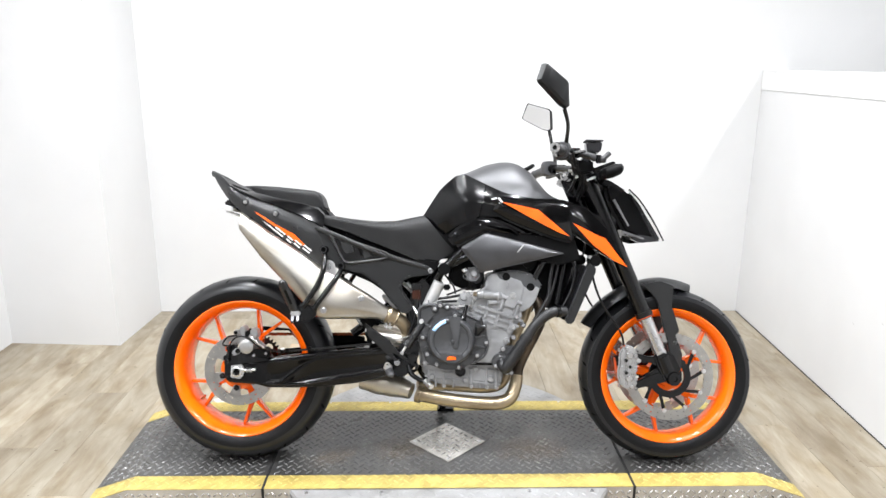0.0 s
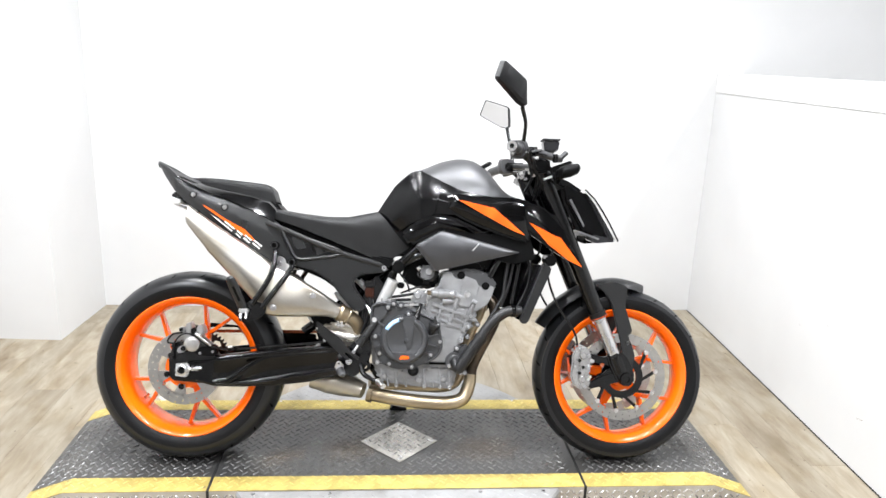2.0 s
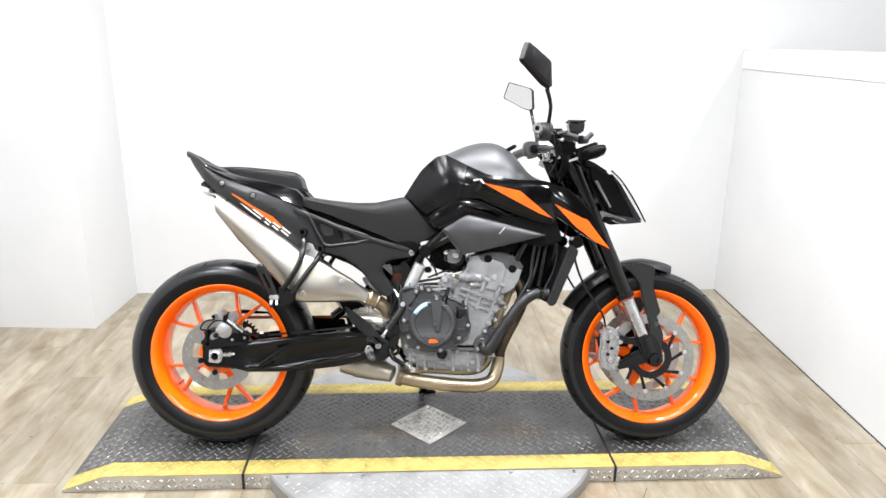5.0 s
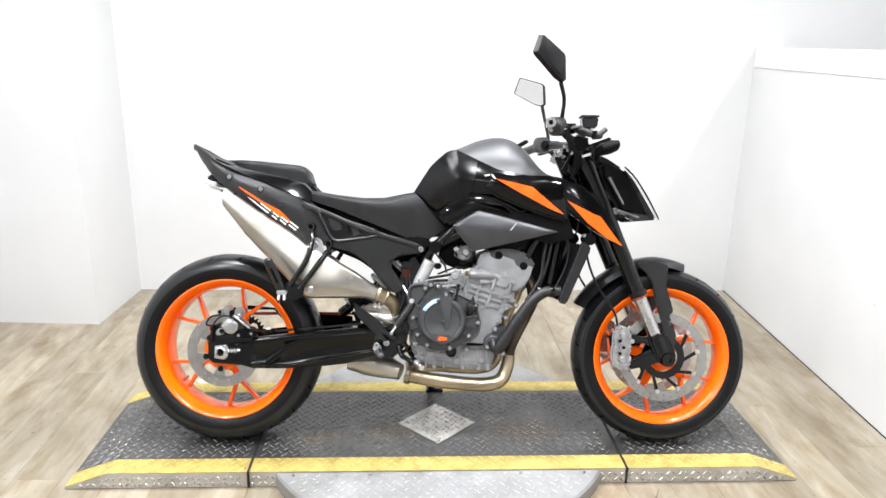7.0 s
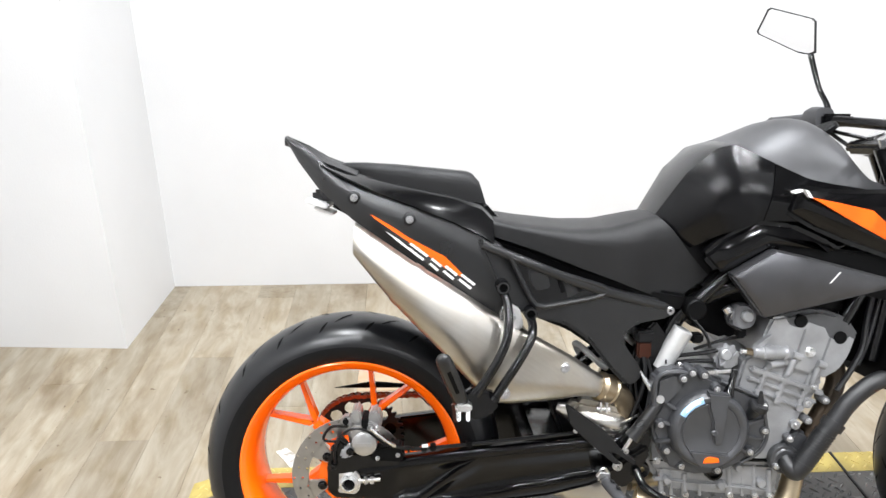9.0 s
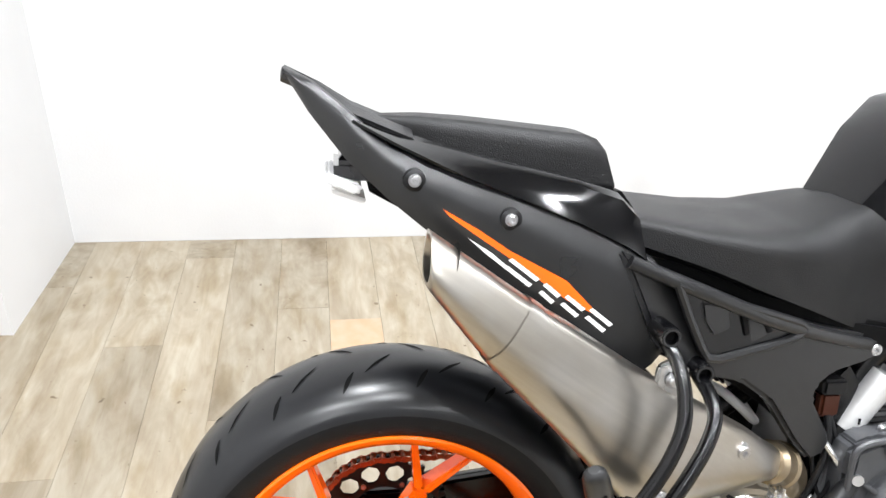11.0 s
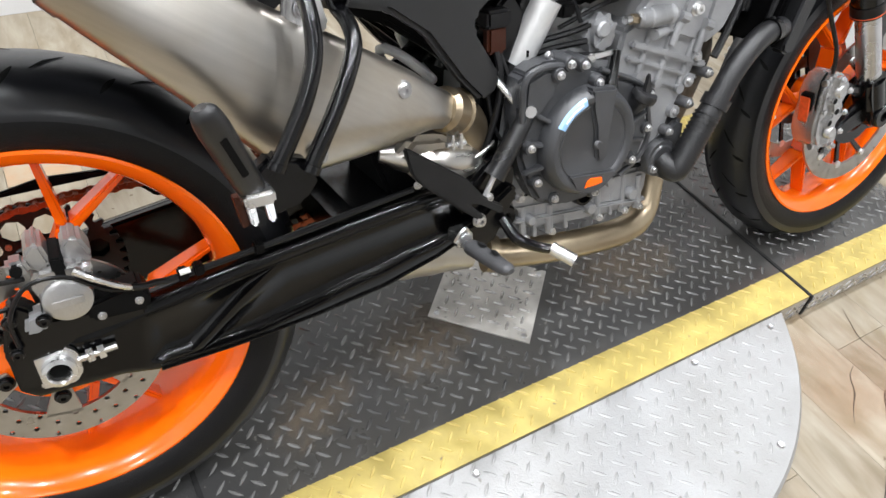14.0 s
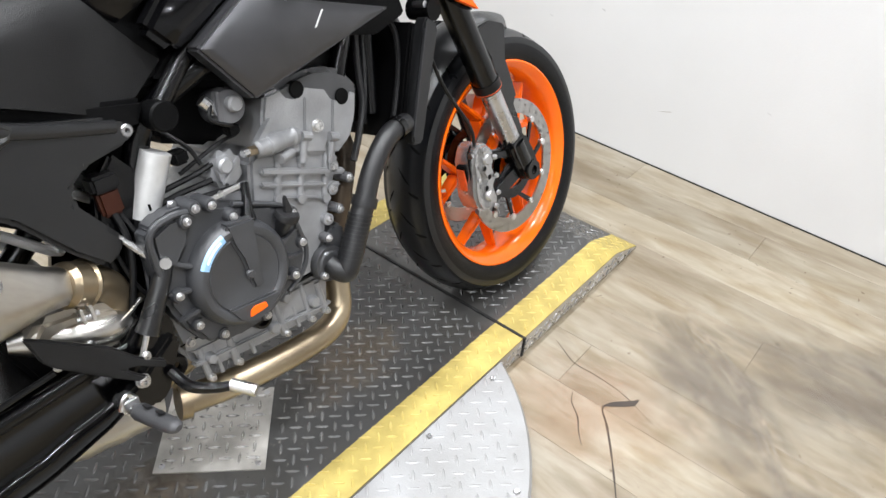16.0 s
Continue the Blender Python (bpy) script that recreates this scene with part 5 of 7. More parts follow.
# ---- front end ----
fork = tagged(new("fork"))
fork.parent = bike
FD = Vector((0.3935, 0, -0.9193))
for s in (-1, 1):
    p = Vector((1.166, s * 0.100, 0.992))
    leg = part("fork_tube", tube([p, p + FD * 0.22, p + FD * 0.44, p + FD * 0.512], [0.0275, 0.0275, 0.0265, 0.0265], 24, 1), FRAMEB, fork, "black upper fork tube")
    part("seal_ring", rod(p + FD * 0.508, p + FD * 0.530, 0.029, 24), HOSE, leg)
    part("ring_line", rod(p + FD * 0.5255, p + FD * 0.5275, 0.0294, 24), PADO, leg, "thin orange ring")
    part("stanchion", rod(p + FD * 0.53, p + FD * 0.70, 0.0215, 24), CHROME, leg, "polished steel fork stanchion")
    lug = part("fork_foot", prism([(1.400, 0.378), (1.430, 0.398), (1.462, 0.386), (1.488, 0.340), (1.498, 0.306), (1.492, 0.284), (1.470, 0.272), (1.440, 0.288), (1.428, 0.312), (1.412, 0.342)], s * 0.080, s * 0.122, 0.008), FRAMEB, leg, "black cast fork foot")
    part("caliper_arm", prism([(1.342, 0.384), (1.350, 0.366), (1.392, 0.352), (1.424, 0.334), (1.440, 0.352), (1.424, 0.378), (1.390, 0.372)], s * 0.088, s * 0.108, 0.004), FRAMEB, leg, "black caliper bracket arm")
    part("caliper_arm", prism([(1.340, 0.286), (1.346, 0.264), (1.400, 0.276), (1.452, 0.290), (1.452, 0.318), (1.420, 0.322), (1.388, 0.312)], s * 0.088, s * 0.108, 0.004), FRAMEB, leg, "black caliper bracket arm")
    part("arm_web", bar((1.436, s * 0.098, 0.338), (1.372, s * 0.098, 0.296), 0.018, 0.012, 0.010, 0.008, 0.002), FRAMEB, leg)
    part("stanchion_collar", rod(p + FD * 0.672, p + FD * 0.728, 0.0275, 24), FRAMEB, leg)
    part("axle_end", lathe([(0.010, s * 0.118), (0.010, s * 0.128), (0.021, s * 0.128), (0.023, s * 0.124), (0.023, s * 0.10)], FX, FZ, 24), FRAMEB, leg)
    part("axle_bore", lathe([(0.0, s * 0.119), (0.0102, s * 0.119)], FX, FZ, 16), GROOVE, leg)
    c = tagged(new("front_caliper"))
    c.parent = fork
    part("caliper_body", prism([(1.289, 0.396), (1.300, 0.410), (1.322, 0.412), (1.340, 0.398), (1.350, 0.374), (1.340, 0.352), (1.350, 0.334), (1.338, 0.312), (1.348, 0.292), (1.340, 0.270), (1.318, 0.262), (1.292, 0.272), (1.279, 0.296), (1.277, 0.322), (1.283, 0.352), (1.281, 0.376)], s * 0.062, s * 0.116, 0.006), FCAL, c, "grey cast radial brake caliper")
    for x, z in ((1.318, 0.378), (1.316, 0.300)):
        part("piston_boss", lathe([(0.0, s * 0.1275), (0.0095, s * 0.1275), (0.0115, s * 0.1255), (0.0135, s * 0.118)], x, z, 20), FCAL, c)
    part("window_frame", prism([(1.274, 0.372), (1.290, 0.376), (1.296, 0.308), (1.284, 0.306)], s * 0.074, s * 0.098, 0.002), GROOVE, c, "dark pad window")
    part("pad", prism([(1.2720, 0.366), (1.285, 0.366), (1.290, 0.318), (1.2775, 0.318)], s * 0.0765, s * 0.0955, 0.001), PADO, c, "dull orange pads seen in the window")
    part("outer_half", prism([(1.302, 0.404), (1.320, 0.408), (1.338, 0.392), (1.342, 0.374), (1.330, 0.358), (1.338, 0.342), (1.340, 0.330), (1.326, 0.314), (1.338, 0.296), (1.336, 0.276), (1.318, 0.268), (1.304, 0.276), (1.310, 0.296), (1.300, 0.316), (1.308, 0.338), (1.300, 0.358), (1.306, 0.380)], s * 0.110, s * 0.1240, 0.004), FCAL, c)
    part("split_line", prism([(1.2795, 0.400), (1.290, 0.414), (1.293, 0.412), (1.283, 0.398), (1.283, 0.352), (1.293, 0.312), (1.290, 0.311), (1.2795, 0.352)], s * 0.1045, s * 0.1065, 0), GROOVE, c)
    # flat black discs painted as shaded pockets in the caliper
    for x, z in ((1.318, 0.340), (1.306, 0.320), (1.306, 0.362)):
        part("pocket", lathe([(0.0, s * 0.1244), (0.0055, s * 0.1244)], x, z, 12), GROOVE, c)
    part("pad_pin", rod((1.292, s * 0.120, 0.342), (1.292, s * 0.066, 0.340), 0.0042, 10), CHROME, c)
    for z in (0.396, 0.276):
        part("bridge_bolt", rod((1.286, s * 0.112, z), (1.280, s * 0.112, z), 0.0065, 6), CHROME, c)
    for x, z in ((1.308, 0.402), (1.324, 0.274), (1.336, 0.378), (1.336, 0.300), (1.335, 0.338)):
        bolt(x, s * 0.1285, z, 0.0052, c, left=s > 0)
    part("brake_hose", tube([(1.300, s * 0.11, 0.412), (1.285, s * 0.115, 0.46), (1.22, s * 0.12, 0.56), (1.19, s * 0.12, 0.66), (1.21, s * 0.11, 0.75), (1.20, s * 0.09, 0.85)], 0.0038, 8), HOSE, c)
    sig = tagged(new("turn_signal"))
    sig.parent = bike
    part("signal_body", loft([(1.196, s * 0.185, 0.975, 0.012, 0.014, 2.2), (1.212, s * 0.20, 0.982, 0.028, 0.020, 2.2), (1.242, s * 0.205, 0.990, 0.032, 0.022, 2.2), (1.264, s * 0.205, 0.996, 0.026, 0.017, 2.2), (1.271, s * 0.205, 0.998, 0.012, 0.008, 2.2)], 18), MATTE, sig, "matte black turn signal")
    part("signal_stalk", rod((1.225, s * 0.17, 0.993), (1.225, s * 0.09, 0.965), 0.008, 10), MATTE, sig)
part("lower_clamp", prism([(1.16, 0.835), (1.20, 0.86), (1.255, 0.842), (1.27, 0.81), (1.24, 0.79), (1.18, 0.80)], -0.125, 0.125, 0.008), FRAMEB, fork)
part("upper_clamp", prism([(1.10, 0.985), (1.12, 1.0), (1.19, 0.995), (1.20, 0.975), (1.18, 0.962), (1.11, 0.968)], -0.125, 0.125, 0.006), FRAMEB, fork)
part("steering_head", rod((1.13, 0, 0.99), (1.215, 0, 0.80), 0.035, 20), FRAMEB, fork)

# fender
b = bmesh.new()
rows = []
for i in range(29):
    a = radians(74 + 75 * i / 28)
    k = i / 28
    w = 0.060 * (1 - 0.55 * max(0, 1 - k / 0.22) ** 1.4 - 0.25 * max(0, (k - 0.85) / 0.15))
    rc = 0.338 - 0.012 * max(0, 1 - k / 0.25) + 0.004 * k
    row = []
    for j in range(11):
        v = -1 + 2 * j / 10
        r = rc - 0.030 * abs(v) ** 2.6
        row.append((FX + r * math.cos(a), v * w, FZ + r * math.sin(a)))
    rows.append(row)
fen = part("front_fender", sheet(rows, 0.003), GREYP, bike, "satin black plastic front fender", sharp=50)
for s in (-1, 1):
    part("fender_bracket", prism([(1.366, 0.618), (1.430, 0.628), (1.480, 0.612), (1.478, 0.575), (1.474, 0.543), (1.500, 0.458), (1.488, 0.440), (1.510, 0.378), (1.508, 0.326), (1.492, 0.318), (1.468, 0.372), (1.448, 0.457), (1.424, 0.556), (1.400, 0.590)], s * 0.062, s * 0.074, 0.003), GREYP, fen, "black fender bracket")

# headlight
hl = tagged(new("headlight"))
hl.parent = bike
part("headlight_shell", prism([(1.235, 0.955), (1.270, 0.966), (1.310, 0.938), (1.350, 0.898), (1.405, 0.815), (1.415, 0.778), (1.36, 0.772), (1.305, 0.790), (1.275, 0.845), (1.245, 0.90)], -0.085, 0.085, 0.014), GLOSS, hl, "gloss black headlight shell")
part("headlight_lens", prism([(1.320, 0.933), (1.352, 0.898), (1.430, 0.766), (1.408, 0.766), (1.36, 0.86)], -0.092, 0.092, 0.006), SMOKE, hl, "dark pointed headlight lens")
for s in (-1, 1):
    part("daytime_strip", tube([(1.318, s * 0.091, 0.936), (1.353, s * 0.094, 0.899), (1.395, s * 0.094, 0.834), (1.433, s * 0.09, 0.766)], 0.0022, 8, 4), RESV, hl, "clear daytime light strip")
    part("lens_rim", tube([(1.320, s * 0.090, 0.940), (1.357, s * 0.092, 0.902), (1.400, s * 0.092, 0.836), (1.438, s * 0.088, 0.766)], 0.0034, 8, 4), FRAMEB, hl, "black rim of the headlight")
    part("side_vane", bar((1.268, s * 0.090, 0.905), (1.318, s * 0.092, 0.815), 0.010, 0.006, 0.008, 0.006, 0.001), DCAST, hl, "grey headlight bracket")
    part("side_vane", bar((1.300, s * 0.088, 0.795), (1.372, s * 0.088, 0.772), 0.008, 0.006, 0.008, 0.006, 0.001), DCAST, hl)
    part("lower_lens", prism([(1.325, 0.772), (1.350, 0.788), (1.405, 0.778), (1.428, 0.764), (1.36, 0.758)], s * 0.07, s * 0.088, 0.003), SMOKE, hl)
part("flyscreen", prism([(1.20, 0.99), (1.262, 0.972), (1.318, 0.936), (1.300, 0.925), (1.23, 0.955)], -0.075, 0.075, 0.006), MATTE, hl)

# handlebar, controls, mirrors
hb = tagged(new("handlebar"))
hb.parent = bike
part("bar_tube", tube([(1.030, -0.350, 1.036), (1.048, -0.25, 1.040), (1.068, -0.19, 1.044), (1.105, -0.12, 1.046), (1.150, -0.05, 1.034), (1.162, 0.05, 1.030), (1.145, 0.12, 1.036), (1.112, 0.19, 1.044), (1.088, 0.25, 1.046), (1.060, 0.365, 1.042)], 0.012, 14), FRAMEB, hb, "black tapered handlebar")
for s, g0, g1 in ((-1, Vector((1.026, -0.362, 1.040)), Vector((1.062, -0.240, 1.050))), (1, Vector((1.055, 0.375, 1.042)), Vector((1.082, 0.252, 1.046)))):
    d = (g1 - g0).normalized()
    part("grip", tube([g0, g0 + d * 0.01, g0 + d * 0.12, g0 + d * 0.126, g0 + d * 0.135], [0.0175, 0.0165, 0.0165, 0.021, 0.021], 18, 1), GRIPG, hb, "worn black rubber grip")
    part("bar_end", rod(g0 - d * 0.012, g0 + d * 0.002, 0.0155, 18), ALU, hb, "aluminium bar end")
    part("bar_end_bolt", rod(g0 - d * 0.014, g0 - d * 0.011, 0.007, 12), MATTE, hb)
    part("switch_box", loft([(-0.022, 0, 0, 0.024, 0.026, 3.2), (0.0, 0, 0, 0.030, 0.031, 3.2), (0.025, 0, 0, 0.026, 0.027, 3.2)], 16), GRIPG, hb).matrix_local = Matrix.Translation(g0 + d * 0.158) @ d.to_track_quat("X", "Z").to_matrix().to_4x4()
    part("lever", tube([g1 + Vector((0.055, -s * 0.03, 0.0)), g1 + Vector((0.070, s * 0.02, -0.006)), g0 + Vector((0.062, -s * 0.03, -0.012)), g0 + Vector((0.050, 0, -0.012))], [0.009, 0.0065, 0.006, 0.007], 10, flat=0.7), FRAMEB, hb, "black lever")
    part("lever_clamp", box(g1.x + 0.002, g1.y - s * 0.05 - 0.018, g1.z - 0.016, g1.x + 0.075, g1.y - s * 0.05 + 0.018, g1.z + 0.014, 0.006), FRAMEB, hb)
mcy = part("brake_master", tube([(1.128, -0.205, 1.048), (1.143, -0.203, 1.042), (1.182, -0.200, 1.032), (1.206, -0.200, 1.027), (1.216, -0.200, 1.024)], [0.010, 0.013, 0.012, 0.012, 0.008], 14, 2), GRIPG, hb, "dull grey brake master cylinder")
part("lever_adjuster", rod((1.205, -0.205, 1.028), (1.228, -0.200, 1.048), 0.0085, 12), GRIPG, mcy)
part("lever_pivot", rod((1.190, -0.208, 1.040), (1.190, -0.208, 1.014), 0.009, 12), FRAMEB, mcy)
part("control_block", prism([(1.118, 1.000), (1.128, 1.028), (1.165, 1.030), (1.188, 1.010), (1.180, 0.988), (1.140, 0.982)], -0.160, -0.120, 0.006), MATTE, hb, "black handlebar control block")
part("bracket_arm", bar((1.186, -0.145, 0.994), (1.258, -0.150, 1.024), 0.020, 0.014, 0.018, 0.014, 0.004), FRAMEB, hb)
part("clip_plate", prism([(1.158, 0.968), (1.197, 0.982), (1.200, 0.974), (1.162, 0.960)], -0.128, -0.120, 0.001), ALU, hb, "bright metal clip")
for k in range(3):
    part("connector", box(1.104 + 0.010 * k, -0.150, 0.992 - 0.010 * k, 1.116 + 0.010 * k, -0.136, 1.002 - 0.010 * k, 0.002), RESV, hb, "pale cable connector")
for k in range(4):
    part("control_cable", tube([(1.085 + 0.012 * k, -0.20 + 0.01 * k, 1.030), (1.120 + 0.010 * k, -0.18 + 0.012 * k, 1.000), (1.145 + 0.008 * k, -0.13, 0.965 - 0.006 * k), (1.140 + 0.010 * k, -0.09, 0.915)], 0.0034, 8), HOSE, hb, "black control cable")
res = tagged(new("brake_reservoir"))
res.parent = hb
part("reservoir_body", prism([(1.158, 1.052), (1.202, 1.052), (1.209, 1.088), (1.153, 1.088)], -0.190, -0.144, 0.005), SMOKE, res, "smoked brake fluid reservoir")
part("reservoir_lid", box(1.151, -0.192, 1.0885, 1.211, -0.142, 1.094, 0.002), GRIPG, res)
part("reservoir_stem", rod((1.172, -0.165, 1.056), (1.140, -0.175, 1.042), 0.006, 8), MATTE, res)
part("reservoir_hose", tube([(1.172, -0.165, 1.054), (1.185, -0.18, 1.036), (1.16, -0.21, 1.036), (1.125, -0.23, 1.040)], 0.005, 8), HOSE, res)
for k, pts in enumerate((((1.10, -0.23, 1.05), (1.13, -0.15, 1.0), (1.16, -0.10, 0.95), (1.15, -0.06, 0.90)), ((1.12, 0.25, 1.03), (1.15, 0.17, 0.98), (1.17, 0.09, 0.95), (1.15, 0.05, 0.90)), ((1.09, -0.25, 1.04), (1.11, -0.2, 0.995), (1.13, -0.12, 0.97), (1.12, -0.05, 0.93)), ((1.13, 0.22, 1.02), (1.20, 0.15, 0.99), (1.22, 0.08, 0.93)))):
    part("control_cable", tube(pts, 0.0048, 8), HOSE, hb)
part("ignition_switch", rod((1.115, -0.01, 1.005), (1.135, -0.01, 0.96), 0.02, 16), ALU, hb, "bright ignition lock")
for yy in (-0.1, 0.1):
    part("fork_cap", rod((1.158, yy, 1.012), (1.166, yy, 0.992), 0.02, 20), ALU, fork, "aluminium fork cap")
part("bar_clamp", box(1.155, -0.065, 0.995, 1.205, 0.065, 1.05, 0.01), FRAMEB, hb)
part("display", prism([(1.165, 1.045), (1.172, 1.055), (1.235, 0.985), (1.225, 0.975)], -0.07, 0.07, 0.004), SMOKE, hb, "dark instrument display")
for s, dx in ((-1, 0.0), (1, 0.048)):
    mr = tagged(new("mirror"))
    mr.parent = hb
    b0 = Vector((1.080 + dx * 0.7, s * 0.215, 1.058))
    mp = Vector((1.064 + dx * 0.8, s * 0.296, 1.172 if s < 0 else 1.206))
    part("mirror_stem", tube([b0, b0 + Vector((0.002, s * 0.02, 0.03)), b0 + Vector((0.000, s * 0.055, 0.07)), mp], [0.0085, 0.0065, 0.006, 0.007], 10), FRAMEB, mr)
    phi = radians(48)
    u = Vector((-math.sin(phi), s * math.cos(phi), 0))
    nrm = Vector((-math.cos(phi), -s * math.sin(phi), 0))
    shape = [(-0.012, 0.005), (0.0, 0.0), (0.030, 0.008), (0.128, 0.062), (0.132, 0.070), (0.108, 0.122), (0.100, 0.125), (0.0, 0.088), (-0.008, 0.080)]
    org = mp + Vector((0, 0, 0.0))
    b = bmesh.new()
    lv = [[b.verts.new(org + u * (0.055 + (p - 0.055) * k) + Vector((0, 0, 0.06 + (q - 0.06) * k)) + nrm * d_) for p, q in shape] for k, d_ in ((0.72, -0.022), (0.94, -0.014), (1.0, -0.002), (1.0, 0.002), (0.93, 0.003))]
    b.faces.new(lv[0])
    for p, q in zip(lv, lv[1:]):
        for k in range(len(shape)):
            b.faces.new((p[k], p[(k + 1) % len(shape)], q[(k + 1) % len(shape)], q[k]))
    part("mirror_shell", b, HOSE, mr, "matte black angular mirror shell", sharp=30)
    b = bmesh.new()
    b.faces.new([b.verts.new(org + u * (0.055 + (p - 0.055) * 0.93) + Vector((0, 0, 0.06 + (q - 0.06) * 0.93)) + nrm * 0.0032) for p, q in shape])
    part("mirror_glass", b, MIRROR, mr, "silver mirror glass")

# radiator
rad = tagged(new("radiator"))
rad.parent = bike
part("radiator_core", prism([(1.156, 0.684), (1.190, 0.668), (1.116, 0.490), (1.084, 0.500)], -0.128, 0.128, 0.004), MATTE, rad, "black radiator core")
# black filler added so the gap behind the radiator stays dark
part("gap_plate", prism([(0.99, 0.70), (1.16, 0.74), (1.10, 0.52), (1.04, 0.53), (1.01, 0.58)], -0.02, 0.03, 0.004), MATTE, rad, "black filler added to darken the gap behind the radiator")
for s in (-1, 1):
    cv = part("radiator_cover", prism([(1.166, 0.682), (1.176, 0.690), (1.196, 0.676), (1.198, 0.662), (1.122, 0.487), (1.110, 0.483), (1.096, 0.490), (1.096, 0.500)], s * 0.124, s * 0.150, 0.004), GREYP, rad, "satin black radiator side cover")
    # pale bar painted along the cover's edge as its highlight
    part("cover_edge", bar((1.165, s * 0.150, 0.672), (1.097, s * 0.150, 0.502), 0.003, 0.003, 0.006, 0.006, 0.001), PANELG, cv, "pale edge bar that stands in for a highlight")
    part("filler_neck", rod((1.196, s * 0.148, 0.696), (1.192, s * 0.100, 0.698), 0.019, 20), MATTE, rad)
    part("neck_bolt", rod((1.178, s * 0.146, 0.708), (1.178, s * 0.12, 0.708), 0.006, 8), CHROME, rad)
    part("bleed_hose", tube([(1.112, s * 0.105, 0.735), (1.124, s * 0.108, 0.699), (1.133, s * 0.110, 0.665), (1.127, s * 0.110, 0.617), (1.111, s * 0.112, 0.575), (1.090, s * 0.116, 0.537)], 0.0052, 8), HOSE, rad, "thin black coolant hose")
    part("wire_loom", tube([(1.062, s * 0.090, 0.690), (1.052, s * 0.092, 0.631), (1.046, s * 0.095, 0.577), (1.022, s * 0.100, 0.530), (0.995, s * 0.104, 0.490)], 0.0062, 8), COOL, rad, "grey wrapped wire loom")
    part("wire_loom", tube([(1.080, s * 0.085, 0.680), (1.068, s * 0.088, 0.622), (1.054, s * 0.092, 0.576), (1.040, s * 0.094, 0.54)], 0.0048, 8), COOL, rad)
    part("frame_strut", rod((1.106, s * 0.070, 0.700), (1.078, s * 0.075, 0.545), 0.013, 14), FRAMEB, rad)

# ---- engine ----
eng = tagged(new("engine"))
eng.parent = bike
part("crankcase", prism([(0.600, 0.43), (0.608, 0.505), (0.63, 0.535), (0.72, 0.545), (0.79, 0.53), (0.86, 0.47), (0.895, 0.38), (0.895, 0.30), (0.880, 0.268), (0.64, 0.290), (0.612, 0.325)], -0.100, 0.108, 0.012), CAST, eng, "grey cast aluminium crankcase")
cyl = part("cylinder_block", prism([(0.772, 0.47), (0.795, 0.562), (0.822, 0.575), (0.945, 0.535), (0.960, 0.515), (0.935, 0.470), (0.905, 0.415), (0.878, 0.345), (0.80, 0.345)], -0.116, 0.116, 0.006), CAST, eng, "grey cast aluminium cylinder block")
hd = part("cylinder_head", prism([(0.818, 0.565), (0.830, 0.620), (0.842, 0.648), (0.872, 0.651), (0.880, 0.638), (0.893, 0.632), (0.905, 0.635), (0.914, 0.644), (0.953, 0.630), (0.962, 0.612), (0.978, 0.603), (0.992, 0.607), (1.000, 0.614), (1.014, 0.606), (1.004, 0.570), (0.985, 0.538), (0.952, 0.520)], -0.124, 0.124, 0.005), CAST, eng, "grey cast cylinder head with two scallops")
part("valve_cover", prism([(0.843, 0.630), (0.849, 0.648), (0.90, 0.660), (0.936, 0.663), (0.975, 0.655), (1.000, 0.641), (1.026, 0.606), (0.99, 0.585), (0.90, 0.61)], -0.1215, 0.1215, 0.008), VCG, eng, "dark grey valve cover")
part("cover_top", prism([(0.858, 0.655), (0.875, 0.700), (0.965, 0.690), (0.995, 0.650)], -0.105, 0.105, 0.010), MATTE, eng)
for s in (-1, 1):
    for x, z in ((0.900, 0.640), (0.982, 0.606)):
        part("half_plug", lathe([(0.0, s * 0.1255), (0.0115, s * 0.1255), (0.0130, s * 0.1240), (0.0130, s * 0.10)], x, z, 20), GROOVE, eng, "round black rubber plug")
part("base_gasket", prism([(0.80, 0.344), (0.800, 0.348), (0.892, 0.346), (0.892, 0.342)], -0.1165, 0.1165, 0), GROOVE, cyl)


def along(p, q, w, d, y, name, parent, mat=CAST, bev=0.003):
    part(name, bar((p[0], y, p[1]), (q[0], y, q[1]), w, w, d, d, bev), mat, parent)


along((0.806, 0.543), (0.957, 0.489), 0.011, 0.020, -0.116, "flange", cyl)
along((0.801, 0.523), (0.945, 0.470), 0.008, 0.018, -0.114, "flange", cyl)
along((0.833, 0.491), (0.923, 0.453), 0.006, 0.012, -0.116, "flange", cyl)
for x, z in ((0.837, 0.532), (0.877, 0.517), (0.923, 0.500)):
    part("rib", rod((x - 0.014, -0.1165, z - 0.045), (x + 0.014, -0.1165, z + 0.045), 0.0062, 12), CAST, cyl)
    for k in (-0.45, 0.0, 0.42):
        part("rib_boss", rod((x + 0.028 * k, -0.124, z + 0.09 * k), (x + 0.028 * k, -0.10, z + 0.09 * k), 0.0078, 12), CAST, cyl)
for x, z in ((0.890, 0.563), (0.941, 0.545)):
    part("rib", rod((x - 0.010, -0.1245, z - 0.032), (x + 0.002, -0.1245, z + 0.006), 0.0062, 12), CAST, hd)
    part("stud_boss", rod((x - 0.004, -0.128, z + 0.010), (x + 0.012, -0.128, z + 0.004), 0.0075, 10), CAST, hd)
    along((x + 0.006, z + 0.012), (x + 0.020, z + 0.062), 0.003, 0.008, -0.124, "rib", hd)
